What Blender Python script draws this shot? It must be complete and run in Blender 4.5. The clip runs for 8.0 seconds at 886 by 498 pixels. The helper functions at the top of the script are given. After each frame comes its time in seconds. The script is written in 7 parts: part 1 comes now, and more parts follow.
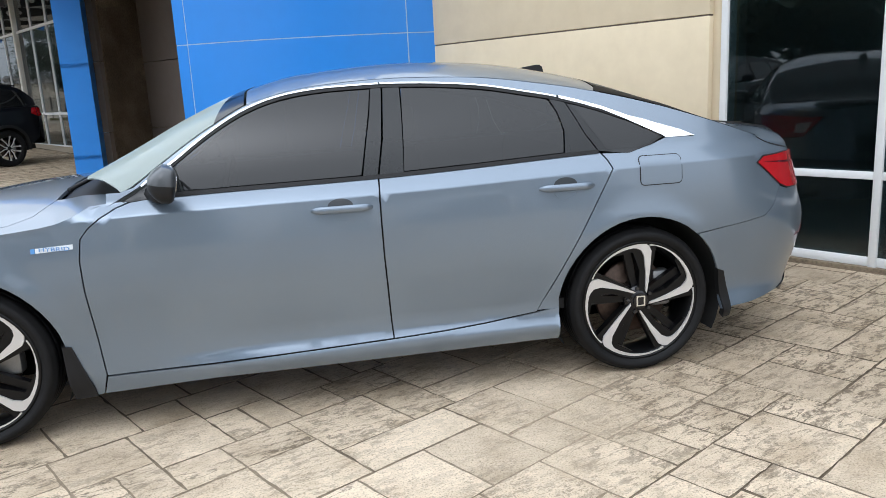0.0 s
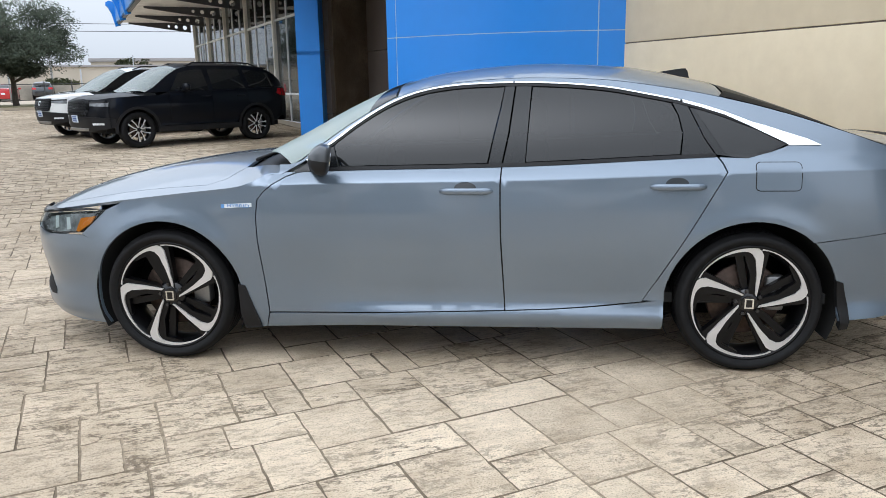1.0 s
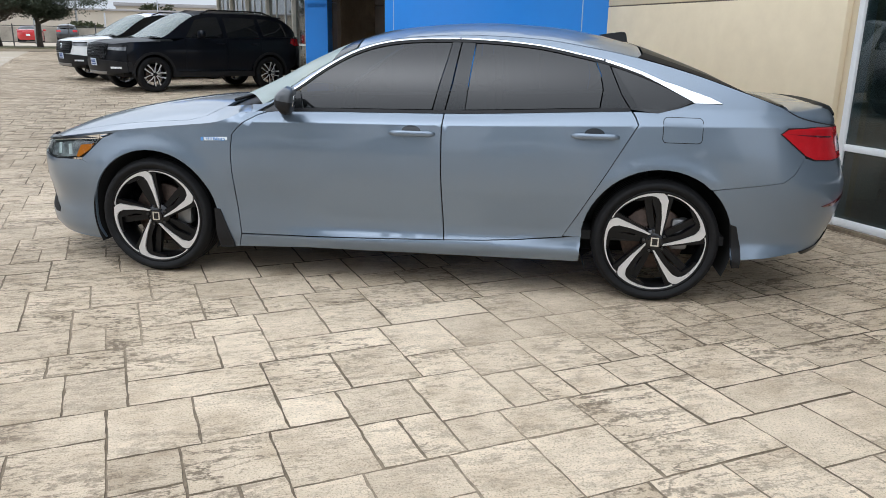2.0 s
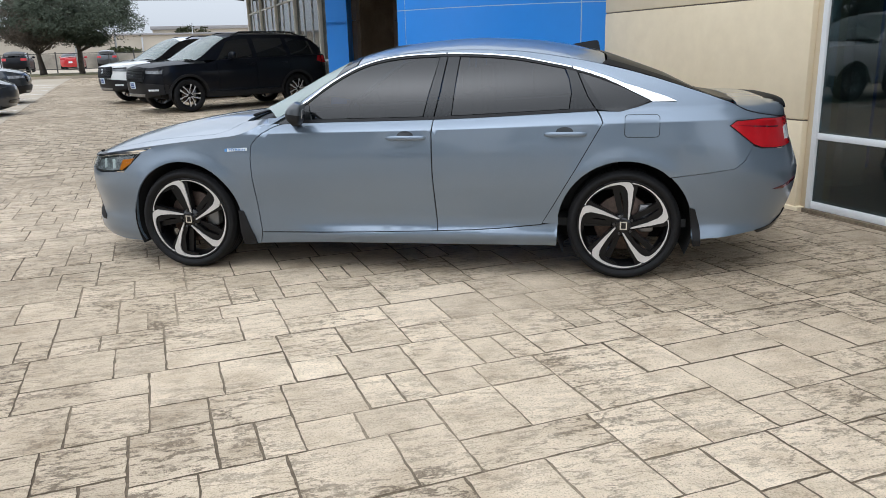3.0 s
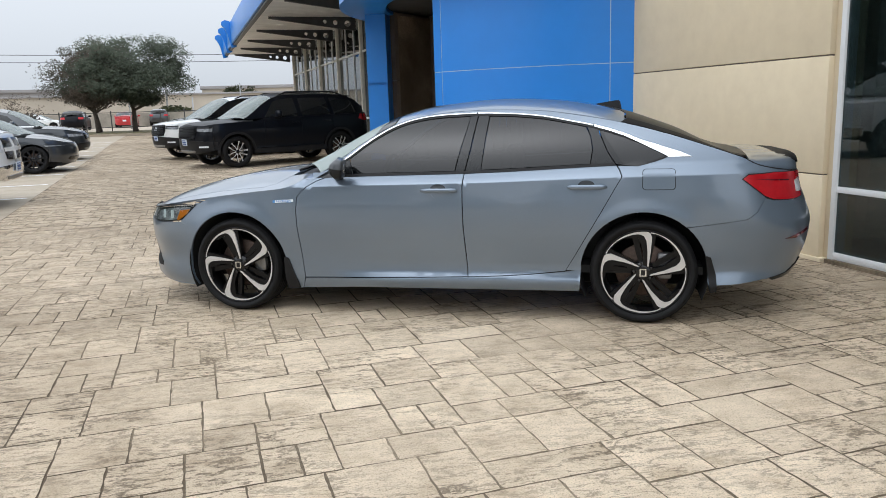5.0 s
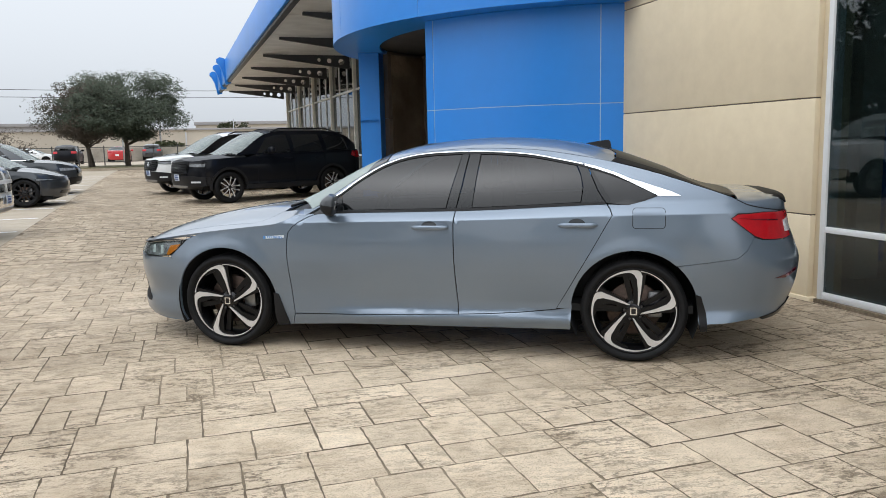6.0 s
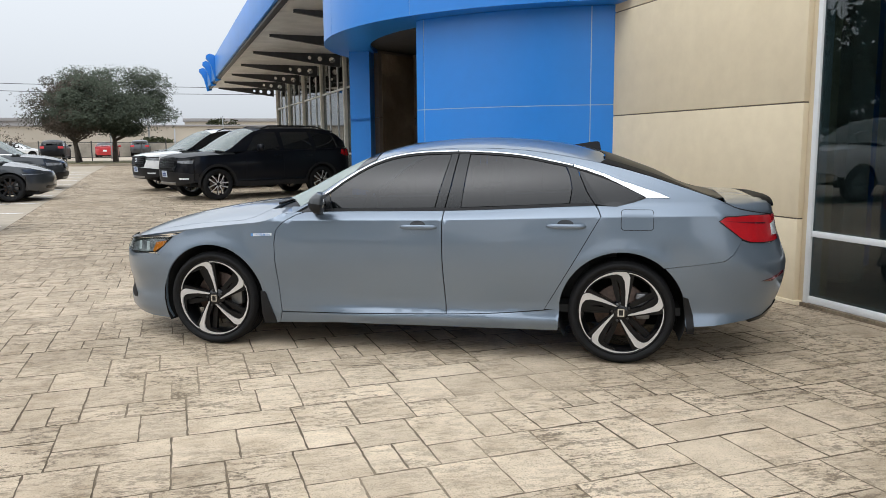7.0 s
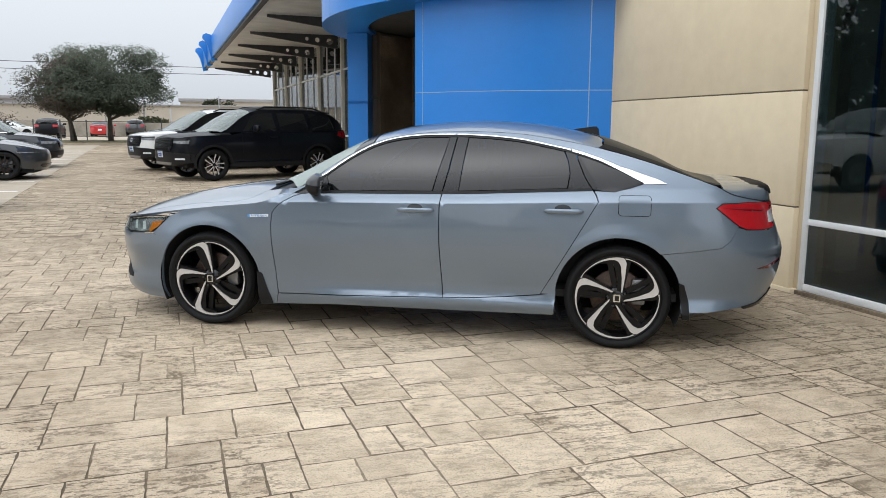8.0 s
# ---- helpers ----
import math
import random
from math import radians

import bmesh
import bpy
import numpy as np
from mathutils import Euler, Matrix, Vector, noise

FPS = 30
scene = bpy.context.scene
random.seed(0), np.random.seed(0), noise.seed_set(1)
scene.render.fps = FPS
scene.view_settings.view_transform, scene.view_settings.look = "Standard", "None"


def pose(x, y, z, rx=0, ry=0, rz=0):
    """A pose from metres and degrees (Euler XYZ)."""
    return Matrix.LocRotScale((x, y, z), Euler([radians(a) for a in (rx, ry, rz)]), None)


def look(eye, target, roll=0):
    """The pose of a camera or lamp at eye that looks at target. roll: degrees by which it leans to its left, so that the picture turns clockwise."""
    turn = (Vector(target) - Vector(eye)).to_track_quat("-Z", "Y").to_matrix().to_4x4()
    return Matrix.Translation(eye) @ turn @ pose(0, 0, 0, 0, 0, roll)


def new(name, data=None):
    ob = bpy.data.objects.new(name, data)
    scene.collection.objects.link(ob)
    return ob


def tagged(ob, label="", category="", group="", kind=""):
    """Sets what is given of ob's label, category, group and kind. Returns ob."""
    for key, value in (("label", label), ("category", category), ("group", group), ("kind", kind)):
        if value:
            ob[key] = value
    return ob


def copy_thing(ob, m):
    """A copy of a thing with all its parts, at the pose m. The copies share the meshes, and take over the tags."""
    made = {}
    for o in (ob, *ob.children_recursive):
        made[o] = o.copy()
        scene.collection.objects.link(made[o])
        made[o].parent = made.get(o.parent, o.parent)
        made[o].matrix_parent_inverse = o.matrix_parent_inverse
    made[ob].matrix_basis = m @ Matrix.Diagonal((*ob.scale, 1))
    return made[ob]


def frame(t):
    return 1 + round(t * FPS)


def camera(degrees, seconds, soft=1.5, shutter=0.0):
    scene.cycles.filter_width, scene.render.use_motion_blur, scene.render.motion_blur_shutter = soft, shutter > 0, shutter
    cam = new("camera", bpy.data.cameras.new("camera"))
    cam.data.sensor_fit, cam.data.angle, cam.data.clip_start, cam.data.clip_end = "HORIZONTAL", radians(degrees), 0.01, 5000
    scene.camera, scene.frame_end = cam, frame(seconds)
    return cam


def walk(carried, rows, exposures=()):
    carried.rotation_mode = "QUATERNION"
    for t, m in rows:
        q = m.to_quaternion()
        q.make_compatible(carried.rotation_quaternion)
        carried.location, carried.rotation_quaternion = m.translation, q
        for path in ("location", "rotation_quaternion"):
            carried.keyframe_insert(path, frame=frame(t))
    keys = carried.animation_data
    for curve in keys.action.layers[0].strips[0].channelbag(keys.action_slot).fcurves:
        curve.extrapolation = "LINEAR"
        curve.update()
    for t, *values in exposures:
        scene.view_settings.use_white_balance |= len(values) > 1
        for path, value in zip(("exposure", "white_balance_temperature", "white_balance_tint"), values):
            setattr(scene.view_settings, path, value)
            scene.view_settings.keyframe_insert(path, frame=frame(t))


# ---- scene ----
from mathutils.geometry import delaunay_2d_cdt

cam = camera(60.5, 8.0, 0.75)
PATH = [
    (0, (1.379, -3.122, 1.346), (1.718, -1.197, 0.922), -3.0),
    (0.5, (1.596, -3.271, 1.35), (1.503, -1.318, 0.931), -2.1),
    (1, (1.797, -3.541, 1.367), (1.578, -1.6, 0.939), -1.0),
    (1.5, (2.091, -3.765, 1.352), (1.821, -1.841, 0.876), -0.7),
    (2, (2.247, -4.044, 1.357), (1.984, -2.134, 0.825), 1.1),
    (2.2, (2.292, -4.167, 1.381), (2.028, -2.274, 0.791), 1.9),
    (3.3, (2.638, -4.694, 1.394), (2.27, -2.79, 0.903), -2.7),
    (3.5, (2.62, -4.769, 1.382), (2.287, -2.861, 0.884), -2.3),
    (4, (2.645, -4.874, 1.391), (2.257, -2.973, 0.903), -1.5),
    (4.5, (2.694, -4.883, 1.402), (2.248, -2.983, 0.965), -1.7),
    (5, (2.709, -4.887, 1.413), (2.246, -2.976, 1.045), -1.8),
    (6.5, (2.712, -4.876, 1.415), (2.286, -2.939, 1.154), -0.9),
    (7, (2.712, -4.87, 1.411), (2.299, -2.932, 1.137), -0.5),
    (7.5, (2.705, -4.866, 1.409), (2.301, -2.93, 1.114), -0.1),
    (8, (2.702, -4.871, 1.405), (2.302, -2.937, 1.09), 0.3),
]
STOPS = [(0, 0.30, 6000, 10), (0.5, 0.20, 6000, 10), (1, 0.14, 6000, 10), (2, 0.04, 6000, 10), (3.5, 0.0, 6050, 10), (5, -0.04, 6200, 10), (6.5, -0.03, 6300, 10), (8, -0.02, 6300, 10)]
walk(cam, [(t, look(eye, target, roll)) for t, eye, target, roll in PATH], STOPS)

# ---------------------------------------------------------------- sky and sun
world = bpy.data.worlds.new("overcast")
scene.world = world
world.use_nodes = True
wn = world.node_tree
wn.nodes.clear()
w_out = wn.nodes.new("ShaderNodeOutputWorld")
w_bg = wn.nodes.new("ShaderNodeBackground")
w_sky = wn.nodes.new("ShaderNodeTexSky")
w_sky.sky_type, w_sky.sun_disc = "NISHITA", False
w_sky.sun_elevation, w_sky.sun_rotation = radians(59), radians(207)
w_sky.dust_density, w_sky.air_density = 4.0, 1.0
w_hue = wn.nodes.new("ShaderNodeHueSaturation")
w_hue.inputs["Saturation"].default_value = 0.10
w_mix = wn.nodes.new("ShaderNodeMix")
w_mix.data_type = "RGBA"
w_mix.inputs["Factor"].default_value = 0.7
w_mix.inputs["B"].default_value = (6.5, 6.85, 7.2, 1)
w_bg.inputs["Strength"].default_value = 0.1
wn.links.new(w_sky.outputs["Color"], w_hue.inputs["Color"])
wn.links.new(w_hue.outputs["Color"], w_mix.inputs["A"])
w_tc = wn.nodes.new("ShaderNodeTexCoord")
w_sep = wn.nodes.new("ShaderNodeSeparateXYZ")
w_map = wn.nodes.new("ShaderNodeMapRange")
w_map.inputs["From Min"].default_value, w_map.inputs["From Max"].default_value = 0.0, 0.85
w_map.inputs["To Min"].default_value, w_map.inputs["To Max"].default_value = 1.32, 2.4
w_mul = wn.nodes.new("ShaderNodeMix")
w_mul.data_type, w_mul.blend_type = "RGBA", "MULTIPLY"
w_mul.inputs["Factor"].default_value = 1.0
wn.links.new(w_tc.outputs["Generated"], w_sep.inputs["Vector"])
wn.links.new(w_sep.outputs["Z"], w_map.inputs["Value"])
wn.links.new(w_mix.outputs["Result"], w_mul.inputs["A"])
wn.links.new(w_map.outputs["Result"], w_mul.inputs["B"])
wn.links.new(w_mul.outputs["Result"], w_bg.inputs["Color"])
wn.links.new(w_bg.outputs["Background"], w_out.inputs["Surface"])
sun_data = bpy.data.lights.new("sun", "SUN")
sun_data.energy, sun_data.angle, sun_data.color = 1.2, radians(170), (0.98, 0.99, 1.0)
sun = new("sun", sun_data)
sun.matrix_world = look((-7, -14, 26), (0, 0, 0))


# ---------------------------------------------------------------- materials
def material(name):
    m = bpy.data.materials.new(name)
    m.use_nodes = True
    nt = m.node_tree
    return m, nt, nt.nodes["Principled BSDF"]


def link(nt, a, b):
    nt.links.new(a, b)


def coords(nt, scale=1.0, obj=True):
    tc = nt.nodes.new("ShaderNodeTexCoord")
    mp = nt.nodes.new("ShaderNodeMapping")
    mp.inputs["Scale"].default_value = (scale,) * 3 if not isinstance(scale, tuple) else scale
    link(nt, tc.outputs["Object"], mp.inputs["Vector"])
    return mp.outputs["Vector"]


def noise_tex(nt, vec, scale, detail=4.0, rough=0.55):
    n = nt.nodes.new("ShaderNodeTexNoise")
    n.inputs["Scale"].default_value, n.inputs["Detail"].default_value, n.inputs["Roughness"].default_value = scale, detail, rough
    link(nt, vec, n.inputs["Vector"])
    return n.outputs["Fac"]


def ramp(nt, fac, stops):
    r = nt.nodes.new("ShaderNodeValToRGB")
    els = r.color_ramp.elements
    while len(els) < len(stops):
        els.new(0.5)
    for e, (p, c) in zip(els, stops):
        e.position, e.color = p, (*c, 1) if len(c) == 3 else c
    link(nt, fac, r.inputs["Fac"])
    return r.outputs["Color"]


def mix_col(nt, fac, a, b, mode="MIX"):
    m = nt.nodes.new("ShaderNodeMix")
    m.data_type, m.blend_type = "RGBA", mode
    for key, v in (("Factor", fac), ("A", a), ("B", b)):
        if hasattr(v, "node"):
            link(nt, v, m.inputs[key])
        elif key == "Factor":
            m.inputs[key].default_value = v
        else:
            m.inputs[key].default_value = (*v, 1)
    return m.outputs["Result"]


def bump(nt, bsdf, height, strength=0.3, dist=0.01):
    b = nt.nodes.new("ShaderNodeBump")
    b.inputs["Strength"].default_value, b.inputs["Distance"].default_value = strength, dist
    link(nt, height, b.inputs["Height"])
    link(nt, b.outputs["Normal"], bsdf.inputs["Normal"])


def plain(name, col, rough=0.5, metal=0.0, coat=0.0, vary=0.08, scale=3.0, fine=60.0, bumpy=0.0, spec=0.5):
    """A material with a base colour that drifts a little at two scales."""
    m, nt, b = material(name)
    v = coords(nt)
    big, small = noise_tex(nt, v, scale), noise_tex(nt, v, fine, 3)
    lo = tuple(c * (1 - vary) for c in col)
    hi = tuple(min(1, c * (1 + vary)) for c in col)
    c1 = ramp(nt, big, [(0.3, lo), (0.7, hi)])
    c2 = ramp(nt, small, [(0.3, (1 - vary * 0.6,) * 3), (0.7, (1.0,) * 3)])
    link(nt, mix_col(nt, 1.0, c1, c2, "MULTIPLY"), b.inputs["Base Color"])
    b.inputs["Roughness"].default_value, b.inputs["Metallic"].default_value = rough, metal
    b.inputs["Coat Weight"].default_value, b.inputs["Coat Roughness"].default_value = coat, 0.03
    b.inputs["Specular IOR Level"].default_value = spec
    if bumpy:
        bump(nt, b, small, bumpy, 0.004)
    return m


def car_paint(name, col, metal=0.0, rough=0.35, flake=0.05, coat=1.0, spec=0.4):
    m, nt, b = material(name)
    v = coords(nt)
    f = noise_tex(nt, v, 900.0, 2)
    d = noise_tex(nt, v, 2.2, 5)
    c = ramp(nt, f, [(0.35, tuple(x * (1 - flake) for x in col)), (0.65, tuple(min(1, x * (1 + flake)) for x in col))])
    dust = ramp(nt, d, [(0.35, (1, 1, 1)), (0.75, (0.95, 0.94, 0.92))])
    link(nt, mix_col(nt, 1.0, c, dust, "MULTIPLY"), b.inputs["Base Color"])
    b.inputs["Metallic"].default_value, b.inputs["Roughness"].default_value = metal, rough
    b.inputs["Coat Weight"].default_value, b.inputs["Coat Roughness"].default_value, b.inputs["Coat IOR"].default_value = coat, 0.04, 1.55
    b.inputs["Specular IOR Level"].default_value = spec
    return m


def glass_mat(name, tint, rough=0.0, extra=0.0, film=0.0, face_on=0.0):
    """Thin tinted glass: see-through, with the shine of a pane."""
    m, nt, b = material(name)
    nt.nodes.remove(b)
    tr = nt.nodes.new("ShaderNodeBsdfTransparent")
    tr.inputs["Color"].default_value = (*tint, 1)
    gl = nt.nodes.new("ShaderNodeBsdfGlossy")
    gl.inputs["Roughness"].default_value = rough + 0.012
    fr = nt.nodes.new("ShaderNodeFresnel")
    fr.inputs["IOR"].default_value = 1.52 + extra
    mx = nt.nodes.new("ShaderNodeMixShader")
    shine = fr.outputs["Fac"]
    if face_on:
        # flat panes: the same shine on both faces, rising towards grazing angles
        lw = nt.nodes.new("ShaderNodeLayerWeight")
        lw.inputs["Blend"].default_value = 0.5
        up = nt.nodes.new("ShaderNodeMath")
        up.operation = "POWER"
        link(nt, lw.outputs["Facing"], up.inputs[0])
        up.inputs[1].default_value = 5.0
        sc = nt.nodes.new("ShaderNodeMath")
        sc.operation = "MULTIPLY_ADD"
        link(nt, up.outputs[0], sc.inputs[0])
        sc.inputs[1].default_value, sc.inputs[2].default_value = 1 - face_on, face_on
        shine = sc.outputs[0]
    link(nt, shine, mx.inputs["Fac"])
    link(nt, tr.outputs["BSDF"], mx.inputs[1])
    link(nt, gl.outputs["BSDF"], mx.inputs[2])
    last = mx.outputs["Shader"]
    if film:
        # a pale grey-green diffuse layer, almost even, over the pane
        df = nt.nodes.new("ShaderNodeBsdfDiffuse")
        df.inputs["Color"].default_value = (0.62, 0.72, 0.68, 1)
        fm = nt.nodes.new("ShaderNodeMixShader")
        v = coords(nt)
        link(nt, ramp(nt, noise_tex(nt, v, 6.0, 4), [(0.3, (film * 0.97,) * 3), (0.7, (film * 1.03,) * 3)]), fm.inputs["Fac"])
        link(nt, last, fm.inputs[1])
        link(nt, df.outputs["BSDF"], fm.inputs[2])
        last = fm.outputs["Shader"]
    link(nt, last, nt.nodes["Material Output"].inputs["Surface"])
    return m


def stamped_concrete():
    m, nt, b = material("stamped_concrete")
    info = nt.nodes.new("ShaderNodeObjectInfo")
    geo = nt.nodes.new("ShaderNodeNewGeometry")

    def calc(op, a, c):
        n = nt.nodes.new("ShaderNodeMath")
        n.operation = op
        for k, v in enumerate((a, c)):
            if hasattr(v, "node"):
                link(nt, v, n.inputs[k])
            else:
                n.inputs[k].default_value = v
        return n.outputs[0]
    rnd = calc("FRACT", calc("ADD", info.outputs["Random"], geo.outputs["Random Per Island"]), 0.0)
    p = geo.outputs["Position"]
    base = ramp(nt, rnd, [(0.0, (0.50, 0.418, 0.313)), (0.3, (0.585, 0.49, 0.37)), (0.65, (0.625, 0.526, 0.399)), (1.0, (0.545, 0.457, 0.342))])
    big = noise_tex(nt, p, 0.40, 4, 0.6)
    c = mix_col(nt, 1.0, base, ramp(nt, big, [(0.34, (0.78, 0.755, 0.72)), (0.58, (1.10, 1.09, 1.08))]), "MULTIPLY")
    # each stone of the stamp has its own cleft face: shift the pattern from piece to piece
    shift = nt.nodes.new("ShaderNodeCombineXYZ")
    link(nt, calc("MULTIPLY", rnd, 37.0), shift.inputs["X"])
    link(nt, calc("MULTIPLY", rnd, 91.0), shift.inputs["Z"])
    add = nt.nodes.new("ShaderNodeVectorMath")
    add.operation = "ADD"
    link(nt, p, add.inputs[0])
    link(nt, shift.outputs["Vector"], add.inputs[1])
    warp = nt.nodes.new("ShaderNodeMapping")
    # the cleft runs along the long joints
    warp.vector_type = "TEXTURE"
    warp.inputs["Rotation"].default_value = (0, 0, radians(24))
    warp.inputs["Scale"].default_value = (1.9, 0.62, 1.0)
    link(nt, add.outputs["Vector"], warp.inputs["Vector"])
    cleft = noise_tex(nt, warp.outputs["Vector"], 4.6, 7, 0.60)
    vein = noise_tex(nt, warp.outputs["Vector"], 11.0, 8, 0.66)
    fine_v = noise_tex(nt, add.outputs["Vector"], 42.0, 6, 0.72)
    where = noise_tex(nt, p, 1.0, 4, 0.55)
    # a band along the building is paler; both sides of it are darker, with ragged edges
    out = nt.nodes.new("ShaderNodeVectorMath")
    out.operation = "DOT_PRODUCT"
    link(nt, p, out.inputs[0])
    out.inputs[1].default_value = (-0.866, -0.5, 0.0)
    off_band = calc("ABSOLUTE", calc("ADD", out.outputs["Value"], 4.82 - 3.7), 0.0)
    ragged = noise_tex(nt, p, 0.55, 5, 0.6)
    side_dark = ramp(nt, calc("MULTIPLY", calc("ADD", off_band, calc("MULTIPLY", ragged, 2.6)), 0.25), [(0.52, (0, 0, 0)), (0.80, (1, 1, 1))])
    c = mix_col(nt, 1.0, c, mix_col(nt, side_dark, (1.09, 1.085, 1.075), (0.86, 0.84, 0.81)), "MULTIPLY")
    # thin dark ledges where one sheet of the cleft breaks off to the next
    ledge = nt.nodes.new("ShaderNodeMath")
    ledge.operation = "PINGPONG"
    link(nt, calc("MULTIPLY", cleft, 8.0), ledge.inputs[0])
    ledge.inputs[1].default_value = 0.5
    lm = ramp(nt, ledge.outputs[0], [(0.0, (1, 1, 1)), (0.07, (1, 1, 1)), (0.15, (0, 0, 0))])
    vm = ramp(nt, vein, [(0.535, (0, 0, 0)), (0.585, (1, 1, 1))])
    fm = ramp(nt, fine_v, [(0.42, (0.25, 0.25, 0.25)), (0.50, (1, 1, 1))])
    wm = ramp(nt, calc("ADD", where, calc("MULTIPLY", side_dark, 0.15)), [(0.42, (0.14, 0.14, 0.14)), (0.62, (1, 1, 1))])
    # some pieces took much of the dark release powder, others none
    own = ramp(nt, calc("FRACT", calc("MULTIPLY", rnd, 7.3), 0.0), [(0.05, (0.5, 0.5, 0.5)), (0.7, (1, 1, 1))])
    dirt = mix_col(nt, 1.0, mix_col(nt, 1.0, lm, fm, "MULTIPLY"), mix_col(nt, 1.0, vm, fm, "MULTIPLY"), "LIGHTEN")
    mask = mix_col(nt, 1.0, mix_col(nt, 1.0, dirt, wm, "MULTIPLY"), own, "MULTIPLY")
    c = mix_col(nt, calc("MULTIPLY", mask, 0.86), c, (0.15, 0.112, 0.075))
    blotch = noise_tex(nt, add.outputs["Vector"], 5.0, 6, 0.65)
    c = mix_col(nt, 1.0, c, ramp(nt, blotch, [(0.32, (0.76, 0.73, 0.69)), (0.52, (1.0, 1.0, 1.0)), (0.70, (1.14, 1.14, 1.15))]), "MULTIPLY")
    grit = noise_tex(nt, p, 130.0, 4, 0.75)
    c = mix_col(nt, 1.0, c, ramp(nt, grit, [(0.36, (0.55, 0.53, 0.50)), (0.47, (1.0, 1.0, 1.0)), (0.70, (1.12, 1.12, 1.12))]), "MULTIPLY")
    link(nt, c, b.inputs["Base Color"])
    b.inputs["Roughness"].default_value = 0.68
    b.inputs["Specular IOR Level"].default_value = 0.25
    h = calc("ADD", calc("MULTIPLY", grit, 0.10), calc("ADD", calc("MULTIPLY", calc("SNAP", cleft, 0.0625), 1.4), calc("ADD", calc("MULTIPLY", vein, 0.5), calc("MULTIPLY", fine_v, 0.2))))
    bump(nt, b, h, 1.0, 0.028)
    return m


def joint_dirt():
    """Joints: dark with dirt in places, filled with pale grit in others."""
    m, nt, b = material("joint_dirt")
    geo = nt.nodes.new("ShaderNodeNewGeometry")
    n = noise_tex(nt, geo.outputs["Position"], 0.62, 4, 0.6)
    f = noise_tex(nt, geo.outputs["Position"], 45.0, 4, 0.7)
    c = ramp(nt, n, [(0.36, (0.11, 0.083, 0.056)), (0.50, (0.19, 0.148, 0.103)), (0.64, (0.38, 0.305, 0.22))])
    link(nt, mix_col(nt, 1.0, c, ramp(nt, f, [(0.3, (0.6, 0.6, 0.6)), (0.65, (1.1, 1.1, 1.1))]), "MULTIPLY"), b.inputs["Base Color"])
    b.inputs["Roughness"].default_value = 0.9
    b.inputs["Specular IOR Level"].default_value = 0.2
    return m


def lot_concrete():
    m, nt, b = material("lot_concrete")
    v = coords(nt)
    big, mid, fine = noise_tex(nt, v, 0.25, 5), noise_tex(nt, v, 2.0, 6, 0.65), noise_tex(nt, v, 70.0, 3)
    c = ramp(nt, big, [(0.3, (0.40, 0.335, 0.25)), (0.7, (0.49, 0.42, 0.325))])
    c = mix_col(nt, 1.0, c, ramp(nt, mid, [(0.35, (0.85, 0.84, 0.82)), (0.65, (1.04, 1.03, 1.02))]), "MULTIPLY")
    c = mix_col(nt, 1.0, c, ramp(nt, fine, [(0.3, (0.85, 0.85, 0.85)), (0.7, (1, 1, 1))]), "MULTIPLY")
    link(nt, c, b.inputs["Base Color"])
    b.inputs["Roughness"].default_value = 0.75
    bump(nt, b, fine, 0.2, 0.004)
    return m


def stucco(name, col):
    m, nt, b = material(name)
    v = coords(nt)
    big, mid, fine = noise_tex(nt, v, 0.7, 4), noise_tex(nt, v, 5.0, 5, 0.6), noise_tex(nt, v, 160.0, 3, 0.6)
    streak = noise_tex(nt, coords(nt, (3.0, 3.0, 0.35)), 3.0, 5, 0.6)
    c = ramp(nt, big, [(0.3, tuple(x * 0.95 for x in col)), (0.7, tuple(x * 1.04 for x in col))])
    c = mix_col(nt, 1.0, c, ramp(nt, mid, [(0.3, (0.94, 0.93, 0.92)), (0.7, (1.02, 1.02, 1.02))]), "MULTIPLY")
    c = mix_col(nt, 1.0, c, ramp(nt, streak, [(0.25, (0.988, 0.985, 0.98)), (0.55, (1, 1, 1))]), "MULTIPLY")
    link(nt, c, b.inputs["Base Color"])
    b.inputs["Roughness"].default_value = 0.9
    b.inputs["Specular IOR Level"].default_value = 0.25
    bump(nt, b, fine, 0.35, 0.003)
    return m


M = {}
M["pave"] = stamped_concrete()
M["joint"] = joint_dirt()
M["lot"] = lot_concrete()
M["stripe"] = plain("white_road_paint", (0.82, 0.82, 0.80), 0.7, vary=0.12, scale=4, fine=40)
M["tan"] = stucco("tan_stucco", (0.685, 0.586, 0.415))
# tan stucco with recess shade put into its colour; also behind wall joints
M["tan_shade"] = stucco("shaded_tan_stucco", (0.17, 0.142, 0.122))
M["blue"] = plain("blue_panel", (0.018, 0.205, 0.65), 0.32, vary=0.05, scale=0.8, fine=8, spec=0.5)
M["seam"] = plain("pale_sealant", (0.42, 0.50, 0.58), 0.6)
M["white_metal"] = plain("white_aluminium", (0.72, 0.73, 0.73), 0.4, vary=0.06)
M["canopy"] = plain("pale_canopy_metal", (0.76, 0.75, 0.73), 0.5, vary=0.12, scale=1.5)
M["beam"] = plain("dark_steel", (0.055, 0.057, 0.062), 0.5, vary=0.15)
M["column"] = plain("cream_column", (0.70, 0.67, 0.60), 0.6, vary=0.1)
M["shop_glass"] = glass_mat("shop_glass", (0.34, 0.42, 0.44), 0.0, 0.0, 0.0, 0.075)
# near-black: the dimness of rooms and ceilings is put into the colour
M["dark_room"] = plain("interior_dim_black", (0.035, 0.034, 0.033), 0.8, vary=0.2)
